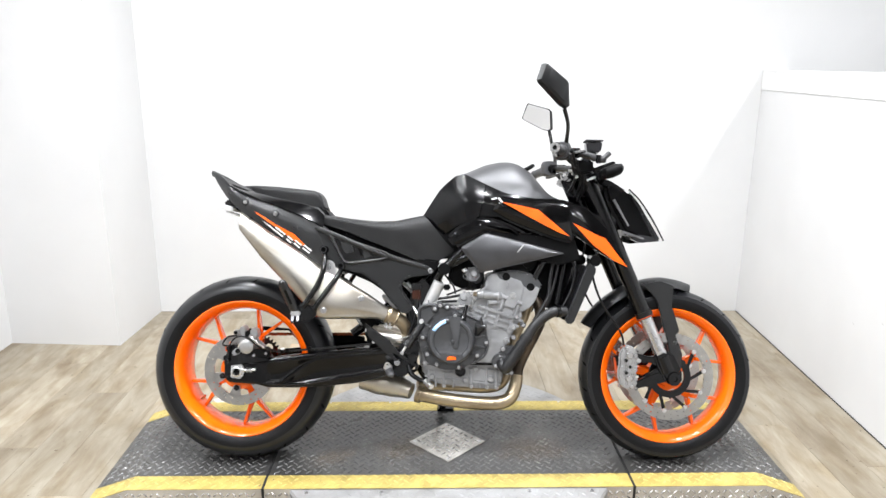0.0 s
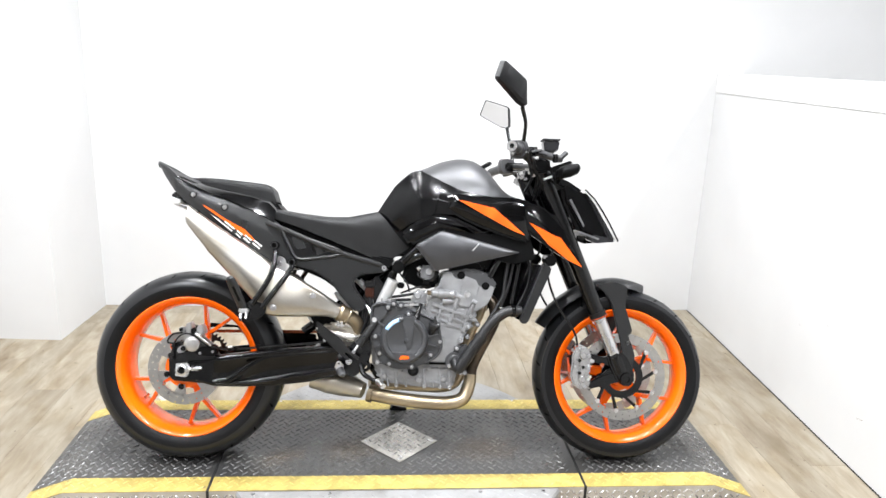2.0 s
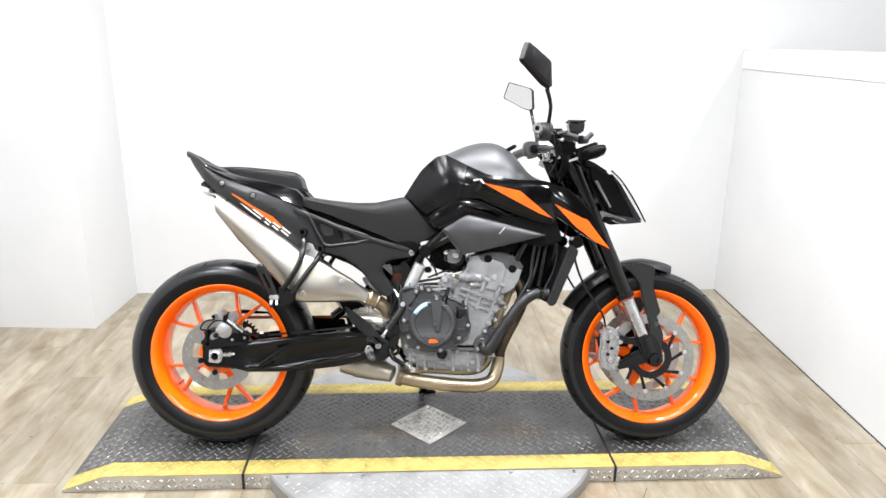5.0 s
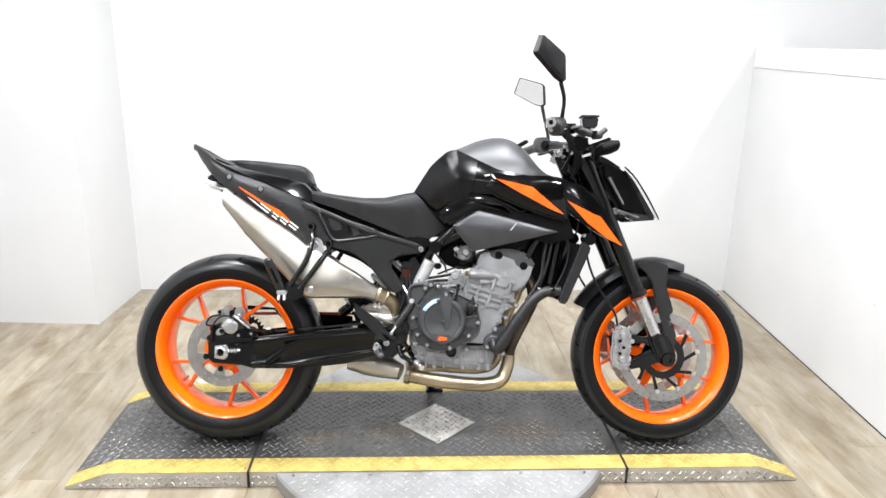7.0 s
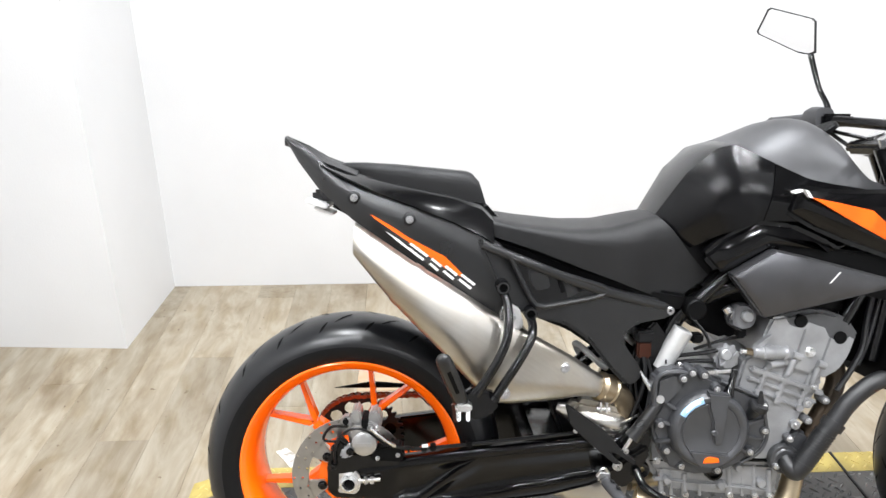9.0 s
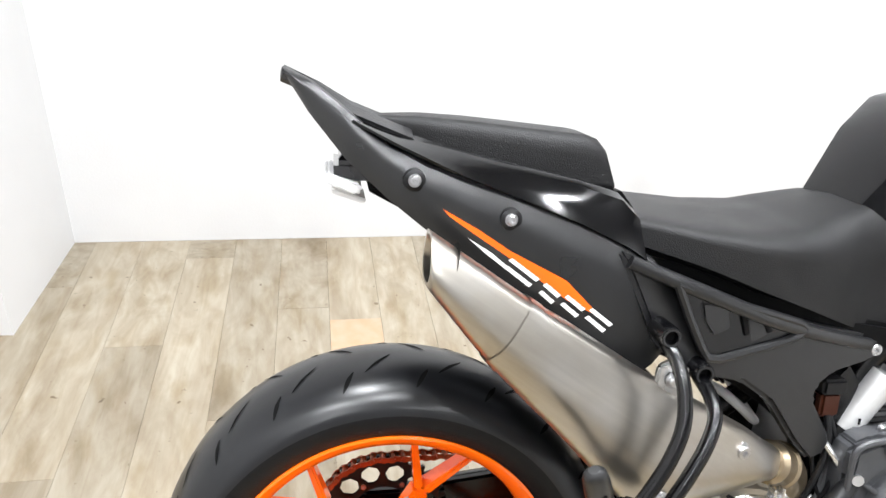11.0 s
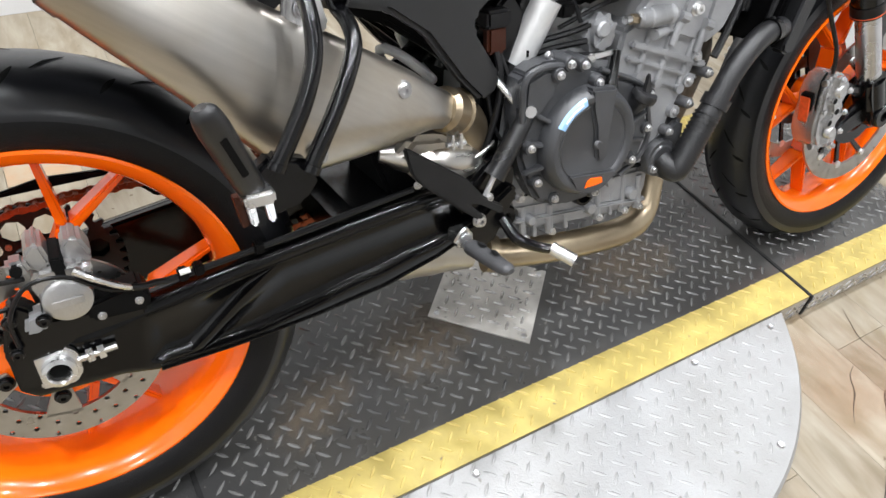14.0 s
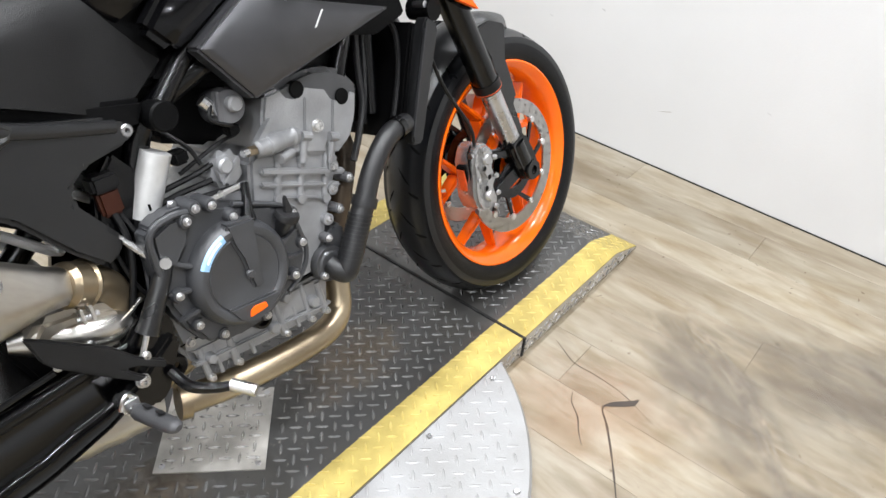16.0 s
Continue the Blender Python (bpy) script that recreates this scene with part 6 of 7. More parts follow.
for x, z in ((0.935, 0.505), (0.925, 0.470), (0.903, 0.425), (0.880, 0.372)):
    part("edge_boss", rod((x, -0.126, z), (x, -0.09, z), 0.010, 12), CAST, cyl)
    bolt(x, -0.127, z, 0.0055, cyl)
bolt(0.922, -0.126, 0.577, 0.0095, eng, mat=ALU)
wo = part("thermostat_housing", tube([(0.890, -0.108, 0.572), (0.868, -0.120, 0.576), (0.867, -0.120, 0.576), (0.846, -0.126, 0.578), (0.845, -0.126, 0.578), (0.822, -0.130, 0.579), (0.821, -0.130, 0.579), (0.804, -0.132, 0.580), (0.801, -0.132, 0.580)], [0.0165, 0.0165, 0.0135, 0.0135, 0.0150, 0.0150, 0.0130, 0.0130, 0.0095], 20, 1), CAST, eng, "cast thermostat housing")
part("housing_stub", rod((0.868, -0.120, 0.553), (0.838, -0.130, 0.553), 0.0080, 14), CAST, wo)
part("housing_fin", prism([(0.808, 0.590), (0.838, 0.616), (0.842, 0.612), (0.822, 0.588)], -0.132, -0.118, 0.001), CAST, wo)
part("brass_fitting", rod((0.801, -0.132, 0.580), (0.788, -0.133, 0.582), 0.0075, 6), BRONZE, wo, "brass temperature sensor")
part("sensor_plug", rod((0.789, -0.133, 0.582), (0.778, -0.134, 0.583), 0.006, 10), ALU, wo)

cc = tagged(new("clutch_cover"))
cc.parent = eng
CCX, CCZ = 0.716, 0.427
part("cover_body", lathe([(0.0, -0.1600), (0.0535, -0.1600), (0.0555, -0.1612), (0.0575, -0.1600), (0.0600, -0.1630), (0.0645, -0.1652), (0.0700, -0.1645), (0.0755, -0.1590), (0.0785, -0.1500), (0.0800, -0.1380), (0.0825, -0.10)], CCX, CCZ, 72), ENGB, cc, "black cast clutch cover")
part("cover_flange", prism([(0.606, 0.42), (0.604, 0.520), (0.612, 0.536), (0.640, 0.548), (0.69, 0.545), (0.735, 0.524), (0.795, 0.500), (0.824, 0.482), (0.836, 0.440), (0.840, 0.405), (0.826, 0.372), (0.790, 0.350), (0.745, 0.328), (0.69, 0.326), (0.640, 0.345), (0.618, 0.386)], -0.138, -0.098, 0.007), ENGB, cc)
part("flange_rim", tube([(0.738, -0.138, 0.523), (0.796, -0.138, 0.499), (0.823, -0.139, 0.480), (0.834, -0.140, 0.440), (0.838, -0.140, 0.405), (0.824, -0.139, 0.374), (0.790, -0.138, 0.352)], 0.004, 8), ENGB, cc)
part("gear_housing", prism([(0.604, 0.485), (0.608, 0.532), (0.64, 0.544), (0.676, 0.538), (0.660, 0.50), (0.632, 0.47)], -0.146, -0.10, 0.008), ENGB, cc)
part("grip_spine", prism([(0.704, 0.508), (0.752, 0.503), (0.747, 0.470), (0.742, 0.430), (0.739, 0.398), (0.722, 0.400), (0.7175, 0.426), (0.716, 0.450), (0.708, 0.476)], -0.1655, -0.145, 0.004), ENGB, cc, "raised tapering spine of the cover")
part("centre_nub", lathe([(0.0, -0.1672), (0.0050, -0.1672), (0.0075, -0.1640)], 0.722, 0.425, 14), ENGB, cc)
part("chin_land", prism([(0.672, 0.3895), (0.760, 0.3795), (0.752, 0.366), (0.738, 0.356), (0.720, 0.3515), (0.700, 0.354), (0.684, 0.366)], -0.1665, -0.150, 0.003), ENGB, cc, "flat lower land of the cover")
for q in (148, 172, 196):
    a_ = radians(q)
    part("lobe_rib", bar((CCX + 0.078 * math.cos(a_), -0.145, CCZ + 0.078 * math.sin(a_)), (CCX + 0.108 * math.cos(a_), -0.138, CCZ + 0.108 * math.sin(a_)), 0.007, 0.006, 0.014, 0.010, 0.002), ENGB, cc)
part("lobe_rim", tube([(0.608, -0.142, 0.47), (0.609, -0.145, 0.530), (0.640, -0.146, 0.545), (0.680, -0.143, 0.539)], 0.005, 8), ENGB, cc)
part("orange_mark", prism([(0.701, 0.364), (0.704, 0.374), (0.712, 0.3775), (0.731, 0.3745), (0.733, 0.366), (0.722, 0.3645)], -0.1680, -0.160, 0.0008), DECAL, cc, "small orange mark")
FILM = material("blue_film", (0.30, 0.52, 0.80), 0.3, var=0.1, scale=60)
# white patch painted on the film as its gloss
part("film_gloss", lathe([(0.0655, -0.1660), (0.0690, -0.1657)], CCX, CCZ, 10, a0=112, a1=142), WHITED, cc)
part("film_strip", lathe([(0.0610, -0.1645), (0.0645, -0.1657), (0.0700, -0.1651), (0.0735, -0.1618)], CCX, CCZ, 14, a0=106, a1=150), FILM, cc, "small pale blue film strip")
for x, z, y in ((0.824, 0.475, 0.150), (0.803, 0.378, 0.148), (0.742, 0.337, 0.141), (0.702, 0.538, 0.150), (0.678, 0.543, 0.150), (0.660, 0.532, 0.152), (0.728, 0.510, 0.150), (0.621, 0.436, 0.146), (0.636, 0.380, 0.143), (0.668, 0.346, 0.141), (0.833, 0.420, 0.143)):
    part("screw_boss", lathe([(0.0, -y), (0.009, -y), (0.011, -y + 0.006), (0.011, -0.11)], x, z, 12), ENGB, cc)
    bolt(x, -y - 0.002, z, 0.0054, cc)
for a in (8, -12, -32):
    aa = radians(a)
    part("cover_rib", bar((CCX + 0.078 * math.cos(aa), -0.146, CCZ + 0.078 * math.sin(aa)), (CCX + 0.118 * math.cos(aa), -0.138, CCZ + 0.122 * math.sin(aa)), 0.006, 0.004, 0.014, 0.006, 0.001), ENGB, cc)
fil = part("oil_filler", tube([(0.802, -0.130, 0.446), (0.806, -0.140, 0.458), (0.810, -0.148, 0.470), (0.811, -0.149, 0.472), (0.813, -0.152, 0.478), (0.814, -0.153, 0.481)], [0.010, 0.012, 0.0135, 0.019, 0.019, 0.017], 18, 1), COOL, eng, "dark grey oil filler cap")
part("filler_wing", prism([(0.806, 0.477), (0.812, 0.506), (0.817, 0.508), (0.824, 0.478)], -0.155, -0.149, 0.002), COOL, fil, "upright wing of the filler cap")

sump = part("sump", prism([(0.622, 0.340), (0.895, 0.340), (0.892, 0.290), (0.878, 0.256), (0.80, 0.260), (0.735, 0.266), (0.655, 0.276), (0.628, 0.300)], -0.098, 0.100, 0.008), CAST, eng, "grey cast oil sump")
along((0.625, 0.302), (0.885, 0.272), 0.008, 0.016, -0.098, "flange", sump)
for i, (x, ztop, w_) in enumerate(((0.641, 0.322, 0.009), (0.662, 0.330, 0.006), (0.690, 0.312, 0.011), (0.722, 0.296, 0.006), (0.783, 0.322, 0.011), (0.812, 0.300, 0.006), (0.836, 0.330, 0.009), (0.868, 0.318, 0.012))):
    part("sump_rib", rod((x, -0.097, ztop), (x + 0.003, -0.099, 0.266 - 0.001 * i), w_ * 0.62, 10), CAST, sump)
    if w_ > 0.008:
        bolt(x + 0.003, -0.108, 0.270 - 0.001 * i, 0.0055, sump)
for x, z, r_ in ((0.652, 0.300, 0.0085), (0.706, 0.322, 0.0075), (0.766, 0.288, 0.010), (0.800, 0.326, 0.0085), (0.850, 0.292, 0.010), (0.882, 0.332, 0.009)):
    part("sump_boss", lathe([(0.0, -0.112), (r_ * 0.8, -0.112), (r_, -0.109), (r_ * 1.15, -0.096)], x, z, 14), CAST, sump)
# flat black discs painted as shaded holes in the sump
for x, z in ((0.676, 0.318), (0.826, 0.312)):
    part("core_hole", lathe([(0.0, -0.0995), (0.008, -0.0995)], x, z, 14), GROOVE, sump)
part("case_joint", bar((0.615, -0.1005, 0.3405), (0.893, -0.1005, 0.3405), 0.0025, 0.0025, 0.004, 0.004), GROOVE, sump)
along((0.626, 0.325), (0.74, 0.313), 0.005, 0.008, -0.099, "flange", sump)
along((0.775, 0.330), (0.888, 0.325), 0.006, 0.008, -0.099, "flange", sump)
part("oil_window", lathe([(0.0, -0.106), (0.011, -0.106), (0.013, -0.113), (0.017, -0.113), (0.019, -0.10)], 0.748, 0.318, 20), FRAMEB, sump, "round black oil plug")
bolt(0.752, -0.113, 0.336, 0.0055, sump)
bolt(0.632, -0.118, 0.388, 0.0125, eng)
bolt(0.628, -0.112, 0.345, 0.007, eng)
bolt(0.600, -0.112, 0.385, 0.007, eng)
part("water_pump", lathe([(0.0, -0.132), (0.020, -0.132), (0.023, -0.1295), (0.029, -0.1295), (0.031, -0.126), (0.032, -0.10)], 0.884, 0.353, 28), VCG, eng, "dark grey water pump flange")
part("pump_body", prism([(0.868, 0.330), (0.870, 0.378), (0.892, 0.398), (0.915, 0.412), (0.932, 0.404), (0.930, 0.36), (0.918, 0.318), (0.892, 0.314)], -0.124, -0.085, 0.006), ENGB, eng, "dark cast pump body")
for x, z in ((0.866, 0.340), (0.904, 0.318), (0.918, 0.318), (0.890, 0.398), (0.925, 0.436), (0.958, 0.478)):
    part("pump_lug", rod((x, -0.132, z), (x, -0.10, z), 0.0085, 12), DCAST, eng)
    bolt(x, -0.134, z, 0.0056, eng)
hose = part("coolant_hose", tube([(0.884, -0.126, 0.352), (0.888, -0.138, 0.343), (0.897, -0.146, 0.336), (0.904, -0.148, 0.344), (0.923, -0.148, 0.372), (0.946, -0.147, 0.407), (0.969, -0.147, 0.440), (0.990, -0.146, 0.472), (1.020, -0.145, 0.503), (1.055, -0.143, 0.524), (1.100, -0.135, 0.526)], [0.0175, 0.0180, 0.0190, 0.0200, 0.0200, 0.0195, 0.0180, 0.0175, 0.0175, 0.0175, 0.0175], 18), COOL, eng, "black rubber coolant hose")
for i in range(12):
    k = i / 11
    p = Vector((0.911, -0.148, 0.354)).lerp(Vector((0.952, -0.147, 0.417)), k)
    d = Vector((0.47, 0.02, 0.88))
    part("hose_ring", rod(p - d * 0.0014, p + d * 0.0014, 0.0212, 18), COOL, hose)
part("hose_clamp", rod((0.961, -0.147, 0.427), (0.970, -0.147, 0.442), 0.0222, 20), COOL, hose)
part("hose_clamp", rod((1.066, -0.1415, 0.5255), (1.078, -0.139, 0.5265), 0.0205, 18), FRAMEB, hose)

# intake side clutter
tb = part("throttle_body", tube([(0.80, -0.06, 0.640), (0.79, -0.10, 0.645), (0.788, -0.116, 0.647)], [0.027, 0.027, 0.023], 20, 1), DCAST, eng, "cast throttle body")
part("throttle_cap", lathe([(0.0, -0.128), (0.009, -0.128), (0.0115, -0.125), (0.0115, -0.11)], 0.793, 0.650, 18), CAST, tb)
part("throttle_rib", bar((0.768, -0.112, 0.628), (0.775, -0.112, 0.672), 0.006, 0.006, 0.012, 0.012, 0.001), DCAST, tb)
part("throttle_spring", tube([(0.765, -0.108, 0.655), (0.755, -0.115, 0.64), (0.768, -0.12, 0.628), (0.782, -0.12, 0.622)], 0.003, 6), HOSE, tb)
part("injector_rail", rod((0.757, -0.10, 0.664), (0.775, -0.105, 0.64), 0.009, 10), ALU, tb)
# added backing that keeps the space behind the intake dark
part("intake_boot", prism([(0.70, 0.615), (0.72, 0.70), (0.83, 0.70), (0.83, 0.60), (0.78, 0.585)], -0.055, 0.075, 0.01), MATTE, eng, "black backing block added behind the intake")
sm = part("actuator_housing", prism([(0.738, 0.545), (0.735, 0.568), (0.748, 0.588), (0.770, 0.592), (0.786, 0.580), (0.792, 0.556), (0.782, 0.536), (0.756, 0.530)], -0.112, -0.06, 0.009), CAST, eng, "pale cast actuator housing")
part("housing_boss", lathe([(0.0, -0.120), (0.009, -0.120), (0.012, -0.117), (0.013, -0.108)], 0.757, 0.570, 14), CAST, sm)
part("housing_rib", bar((0.748, -0.112, 0.545), (0.782, -0.112, 0.575), 0.005, 0.005, 0.006, 0.006, 0.001), CAST, sm)
part("connector", box(0.688, -0.112, 0.592, 0.712, -0.088, 0.612, 0.004), MATTE, eng, "black cable connector")
part("connector", box(0.775, -0.118, 0.606, 0.795, -0.10, 0.622, 0.003), MATTE, eng, "black cable connector")
part("cable_arm", bar((0.712, -0.128, 0.538), (0.772, -0.132, 0.542), 0.007, 0.006, 0.006, 0.006, 0.001), ALU, eng)
part("clutch_arm", tube([(0.768, -0.134, 0.544), (0.762, -0.138, 0.522), (0.756, -0.142, 0.506), (0.752, -0.145, 0.494)], [0.006, 0.007, 0.009, 0.012], 12), FRAMEB, eng)
for i, pts in enumerate((((0.64, -0.08, 0.555), (0.675, -0.09, 0.562), (0.72, -0.1, 0.570), (0.745, -0.1, 0.575)), ((0.64, -0.085, 0.540), (0.68, -0.1, 0.552), (0.735, -0.108, 0.556)), ((0.655, -0.09, 0.53), (0.70, -0.11, 0.540), (0.76, -0.118, 0.536)), ((0.68, -0.06, 0.66), (0.72, -0.09, 0.61), (0.73, -0.1, 0.58)), ((0.80, -0.09, 0.60), (0.76, -0.1, 0.598), (0.70, -0.09, 0.575)))):
    part("hose_line", tube(pts, 0.0045 if i < 3 else 0.0032, 8), HOSE, eng)
for x, z in ((0.662, 0.550), (0.735, 0.535)):
    bolt(x, -0.122, z, 0.006, eng)

# ---- frame, shock and foot controls ----
frm = tagged(new("frame"))
frm.parent = bike
for s in (-1, 1):
    part("frame_tube", tube([(0.60, s * 0.065, 0.50), (0.65, s * 0.07, 0.60), (0.69, s * 0.08, 0.665), (0.80, s * 0.10, 0.72), (0.98, s * 0.09, 0.79), (1.15, s * 0.04, 0.87)], 0.017, 14), FRAMEB, frm, "black steel frame tube")
    part("frame_tube", tube([(0.98, s * 0.10, 0.60), (1.03, s * 0.10, 0.70), (1.12, s * 0.07, 0.83)], 0.015, 12), FRAMEB, frm)
    part("frame_tube", tube([(0.69, s * 0.095, 0.665), (0.76, s * 0.10, 0.735), (0.82, s * 0.10, 0.79)], 0.014, 12), FRAMEB, frm)
    part("pivot_plate", prism([(0.545, 0.345), (0.53, 0.42), (0.56, 0.50), (0.585, 0.60), (0.62, 0.635), (0.645, 0.60), (0.62, 0.52), (0.605, 0.42), (0.60, 0.34), (0.58, 0.315)], s * 0.070, s * 0.092, 0.005), FRAMEB, frm)
    part("frame_plug", lathe([(0.0, s * 0.124), (0.018, s * 0.124), (0.0205, s * 0.121), (0.0205, s * 0.09)], 0.690, 0.664, 24), MATTE, frm, "round black plug")
part("airbox", prism([(0.70, 0.70), (0.80, 0.79), (1.05, 0.78), (1.08, 0.70), (0.98, 0.66), (0.80, 0.67)], -0.1, 0.1, 0.01), MATTE, bike)
for dx in (0.0, 0.024):
    part("link_rod", rod((0.560 + dx, -0.03, 0.615 - dx * 0.3), (0.596 + dx, -0.03, 0.578 - dx * 0.3), 0.0075, 10), ALU, bike, "bright linkage rod")
# added black block that keeps the see-through gap by the reservoir dark
part("battery_tray", prism([(0.49, 0.60), (0.53, 0.66), (0.66, 0.67), (0.69, 0.62), (0.64, 0.55), (0.56, 0.53)], 0.0, 0.07, 0.008), MATTE, bike)
shock = part("shock", rod((0.37, 0.0, 0.43), (0.66, 0.0, 0.655), 0.017, 16), FRAMEB, bike)
coil = []
for i in range(6 * 12 + 1):
    a, k = 2 * math.pi * i / 12, i / 72
    c = Vector((0.400, -0.005, 0.452)).lerp(Vector((0.590, -0.005, 0.602)), k)
    coil.append(c + 0.040 * (math.cos(a) * Vector((0, 1, 0)) + math.sin(a) * Vector((-0.62, 0, 0.785))))
part("shock_spring", tube(coil, 0.0068, 10, 1), WHITEC, shock, "white coil spring of the shock")
rs = part("shock_reservoir", rod((0.635, -0.084, 0.536), (0.675, -0.097, 0.618), 0.0205, 28), RESV, bike, "pale shock reservoir cylinder")
part("reservoir_mark", box(0.637, -0.1075, 0.549, 0.640, -0.1045, 0.558), GROOVE, rs)
part("reservoir_band", rod((0.622, -0.080, 0.510), (0.635, -0.084, 0.5365), 0.0185, 20), HOSE, rs)
part("relay", box(0.582, -0.100, 0.558, 0.611, -0.074, 0.594, 0.004), AMBER, bike, "dark amber relay box")
part("relay_cap", box(0.579, -0.104, 0.592, 0.615, -0.072, 0.615, 0.004), HOSE, bike)
for pts, r_ in ((((0.596, -0.095, 0.562), (0.598, -0.104, 0.530), (0.591, -0.108, 0.491), (0.574, -0.108, 0.443), (0.560, -0.10, 0.40)), 0.0048), (((0.604, -0.090, 0.560), (0.613, -0.104, 0.520), (0.614, -0.110, 0.490), (0.603, -0.112, 0.454), (0.586, -0.110, 0.42)), 0.0034), (((0.588, -0.085, 0.565), (0.580, -0.098, 0.515), (0.586, -0.106, 0.465), (0.600, -0.110, 0.440), (0.611, -0.110, 0.470)), 0.0030), (((0.570, -0.08, 0.55), (0.566, -0.09, 0.50), (0.560, -0.092, 0.45), (0.552, -0.092, 0.41)), 0.0060)):
    part("cable", tube(pts, r_, 8), HOSE, bike, "black cable")
part("sensor_body", box(0.538, -0.116, 0.520, 0.556, -0.098, 0.546, 0.003), MATTE, bike)
part("brake_line", tube([(0.585, -0.10, 0.535), (0.598, -0.11, 0.515), (0.615, -0.125, 0.490), (0.623, -0.134, 0.486)], [0.004, 0.0055, 0.006, 0.006], 10), ALU, bike, "bright brake line fitting")
part("speed_lead", tube([(0.585, -0.108, 0.442), (0.56, -0.115, 0.432), (0.52, -0.12, 0.424), (0.46, -0.125, 0.415)], 0.0028, 6), ALU, bike)
for x, z in ((0.455, 0.418), (0.50, 0.425)):
    bolt(x, -0.13, z, 0.005, bike)
part("inner_fender", prism([(0.30, 0.640), (0.345, 0.620), (0.385, 0.570), (0.425, 0.515), (0.49, 0.47), (0.49, 0.38), (0.44, 0.38), (0.405, 0.48), (0.33, 0.59)], -0.075, 0.075, 0.006), MATTE, bike, "black inner fender")
ft = tagged(new("foot_controls"))
ft.parent = bike
part("peg_bracket", prism([(0.505, 0.375), (0.525, 0.392), (0.56, 0.42), (0.595, 0.43), (0.61, 0.40), (0.60, 0.345), (0.575, 0.322), (0.545, 0.330)], -0.128, -0.108, 0.005), FRAMEB, ft, "black forged peg bracket")
part("bracket_ring", lathe([(0.008, -0.130), (0.008, -0.136), (0.016, -0.136), (0.019, -0.132), (0.019, -0.11)], 0.588, 0.335, 18), FRAMEB, ft)
part("heel_guard", prism([(0.427, 0.484), (0.434, 0.482), (0.512, 0.424), (0.540, 0.390), (0.572, 0.367), (0.569, 0.355), (0.533, 0.380), (0.519, 0.383), (0.544, 0.356), (0.543, 0.346), (0.487, 0.394), (0.446, 0.432), (0.436, 0.446)], -0.156, -0.148, 0.0025), SEAT, ft, "flat black forked heel guard")
part("master_cylinder", tube([(0.566, -0.138, 0.406), (0.575, -0.138, 0.418), (0.612, -0.136, 0.470), (0.622, -0.135, 0.484)], [0.016, 0.0145, 0.0125, 0.010], 14, 1), GREYP, ft, "dark rear brake master cylinder")
part("push_rod", rod((0.566, -0.138, 0.406), (0.545, -0.142, 0.375), 0.004, 8), ALU, ft)
bolt(0.551, -0.150, 0.383, 0.006, ft)
bolt(0.536, -0.150, 0.352, 0.009, ft)
part("banjo_bolt", rod((0.616, -0.150, 0.490), (0.622, -0.128, 0.488), 0.008, 10), ALU, ft)
peg = part("rider_peg", tube([(0.508, -0.150, 0.330), (0.510, -0.162, 0.328), (0.512, -0.172, 0.327), (0.520, -0.222, 0.325), (0.523, -0.240, 0.325), (0.524, -0.246, 0.325)], [0.008, 0.009, 0.0135, 0.0125, 0.0105, 0.005], 16, 3, flat=0.75), GRIPG, ft, "smooth grey rubber rider foot peg")
for k in range(2):
    part("peg_groove", bar((0.5135 + 0.004 * k, -0.186 - 0.026 * k, 0.3405 - 0.001 * k), (0.5215 + 0.004 * k, -0.186 - 0.026 * k, 0.3365 - 0.001 * k), 0.002, 0.002, 0.012, 0.012, 0.0005), COOL, peg)
part("peg_clevis", box(0.496, -0.160, 0.322, 0.520, -0.128, 0.344, 0.003), ALU, ft, "bright peg clevis")
part("peg_spring", tube([(0.494, -0.156, 0.334), (0.500, -0.162, 0.350), (0.508, -0.160, 0.352), (0.514, -0.156, 0.342)], 0.003, 6), ALU, ft)
part("peg_hanger", prism([(0.560, 0.365), (0.596, 0.388), (0.606, 0.374), (0.566, 0.306), (0.545, 0.300), (0.515, 0.318), (0.512, 0.340), (0.535, 0.346)], -0.142, -0.122, 0.005), FRAMEB, ft, "black cast peg hanger")
ped = part("brake_pedal", tube([(0.575, -0.145, 0.342), (0.585, -0.168, 0.318), (0.612, -0.180, 0.302), (0.632, -0.188, 0.296)], [0.008, 0.0085, 0.0075, 0.007], 10), FRAMEB, ft, "black brake pedal")
part("pedal_tip", rod((0.632, -0.186, 0.297), (0.652, -0.215, 0.284), 0.0095, 12), ALU, ped, "bright knurled pedal tip")

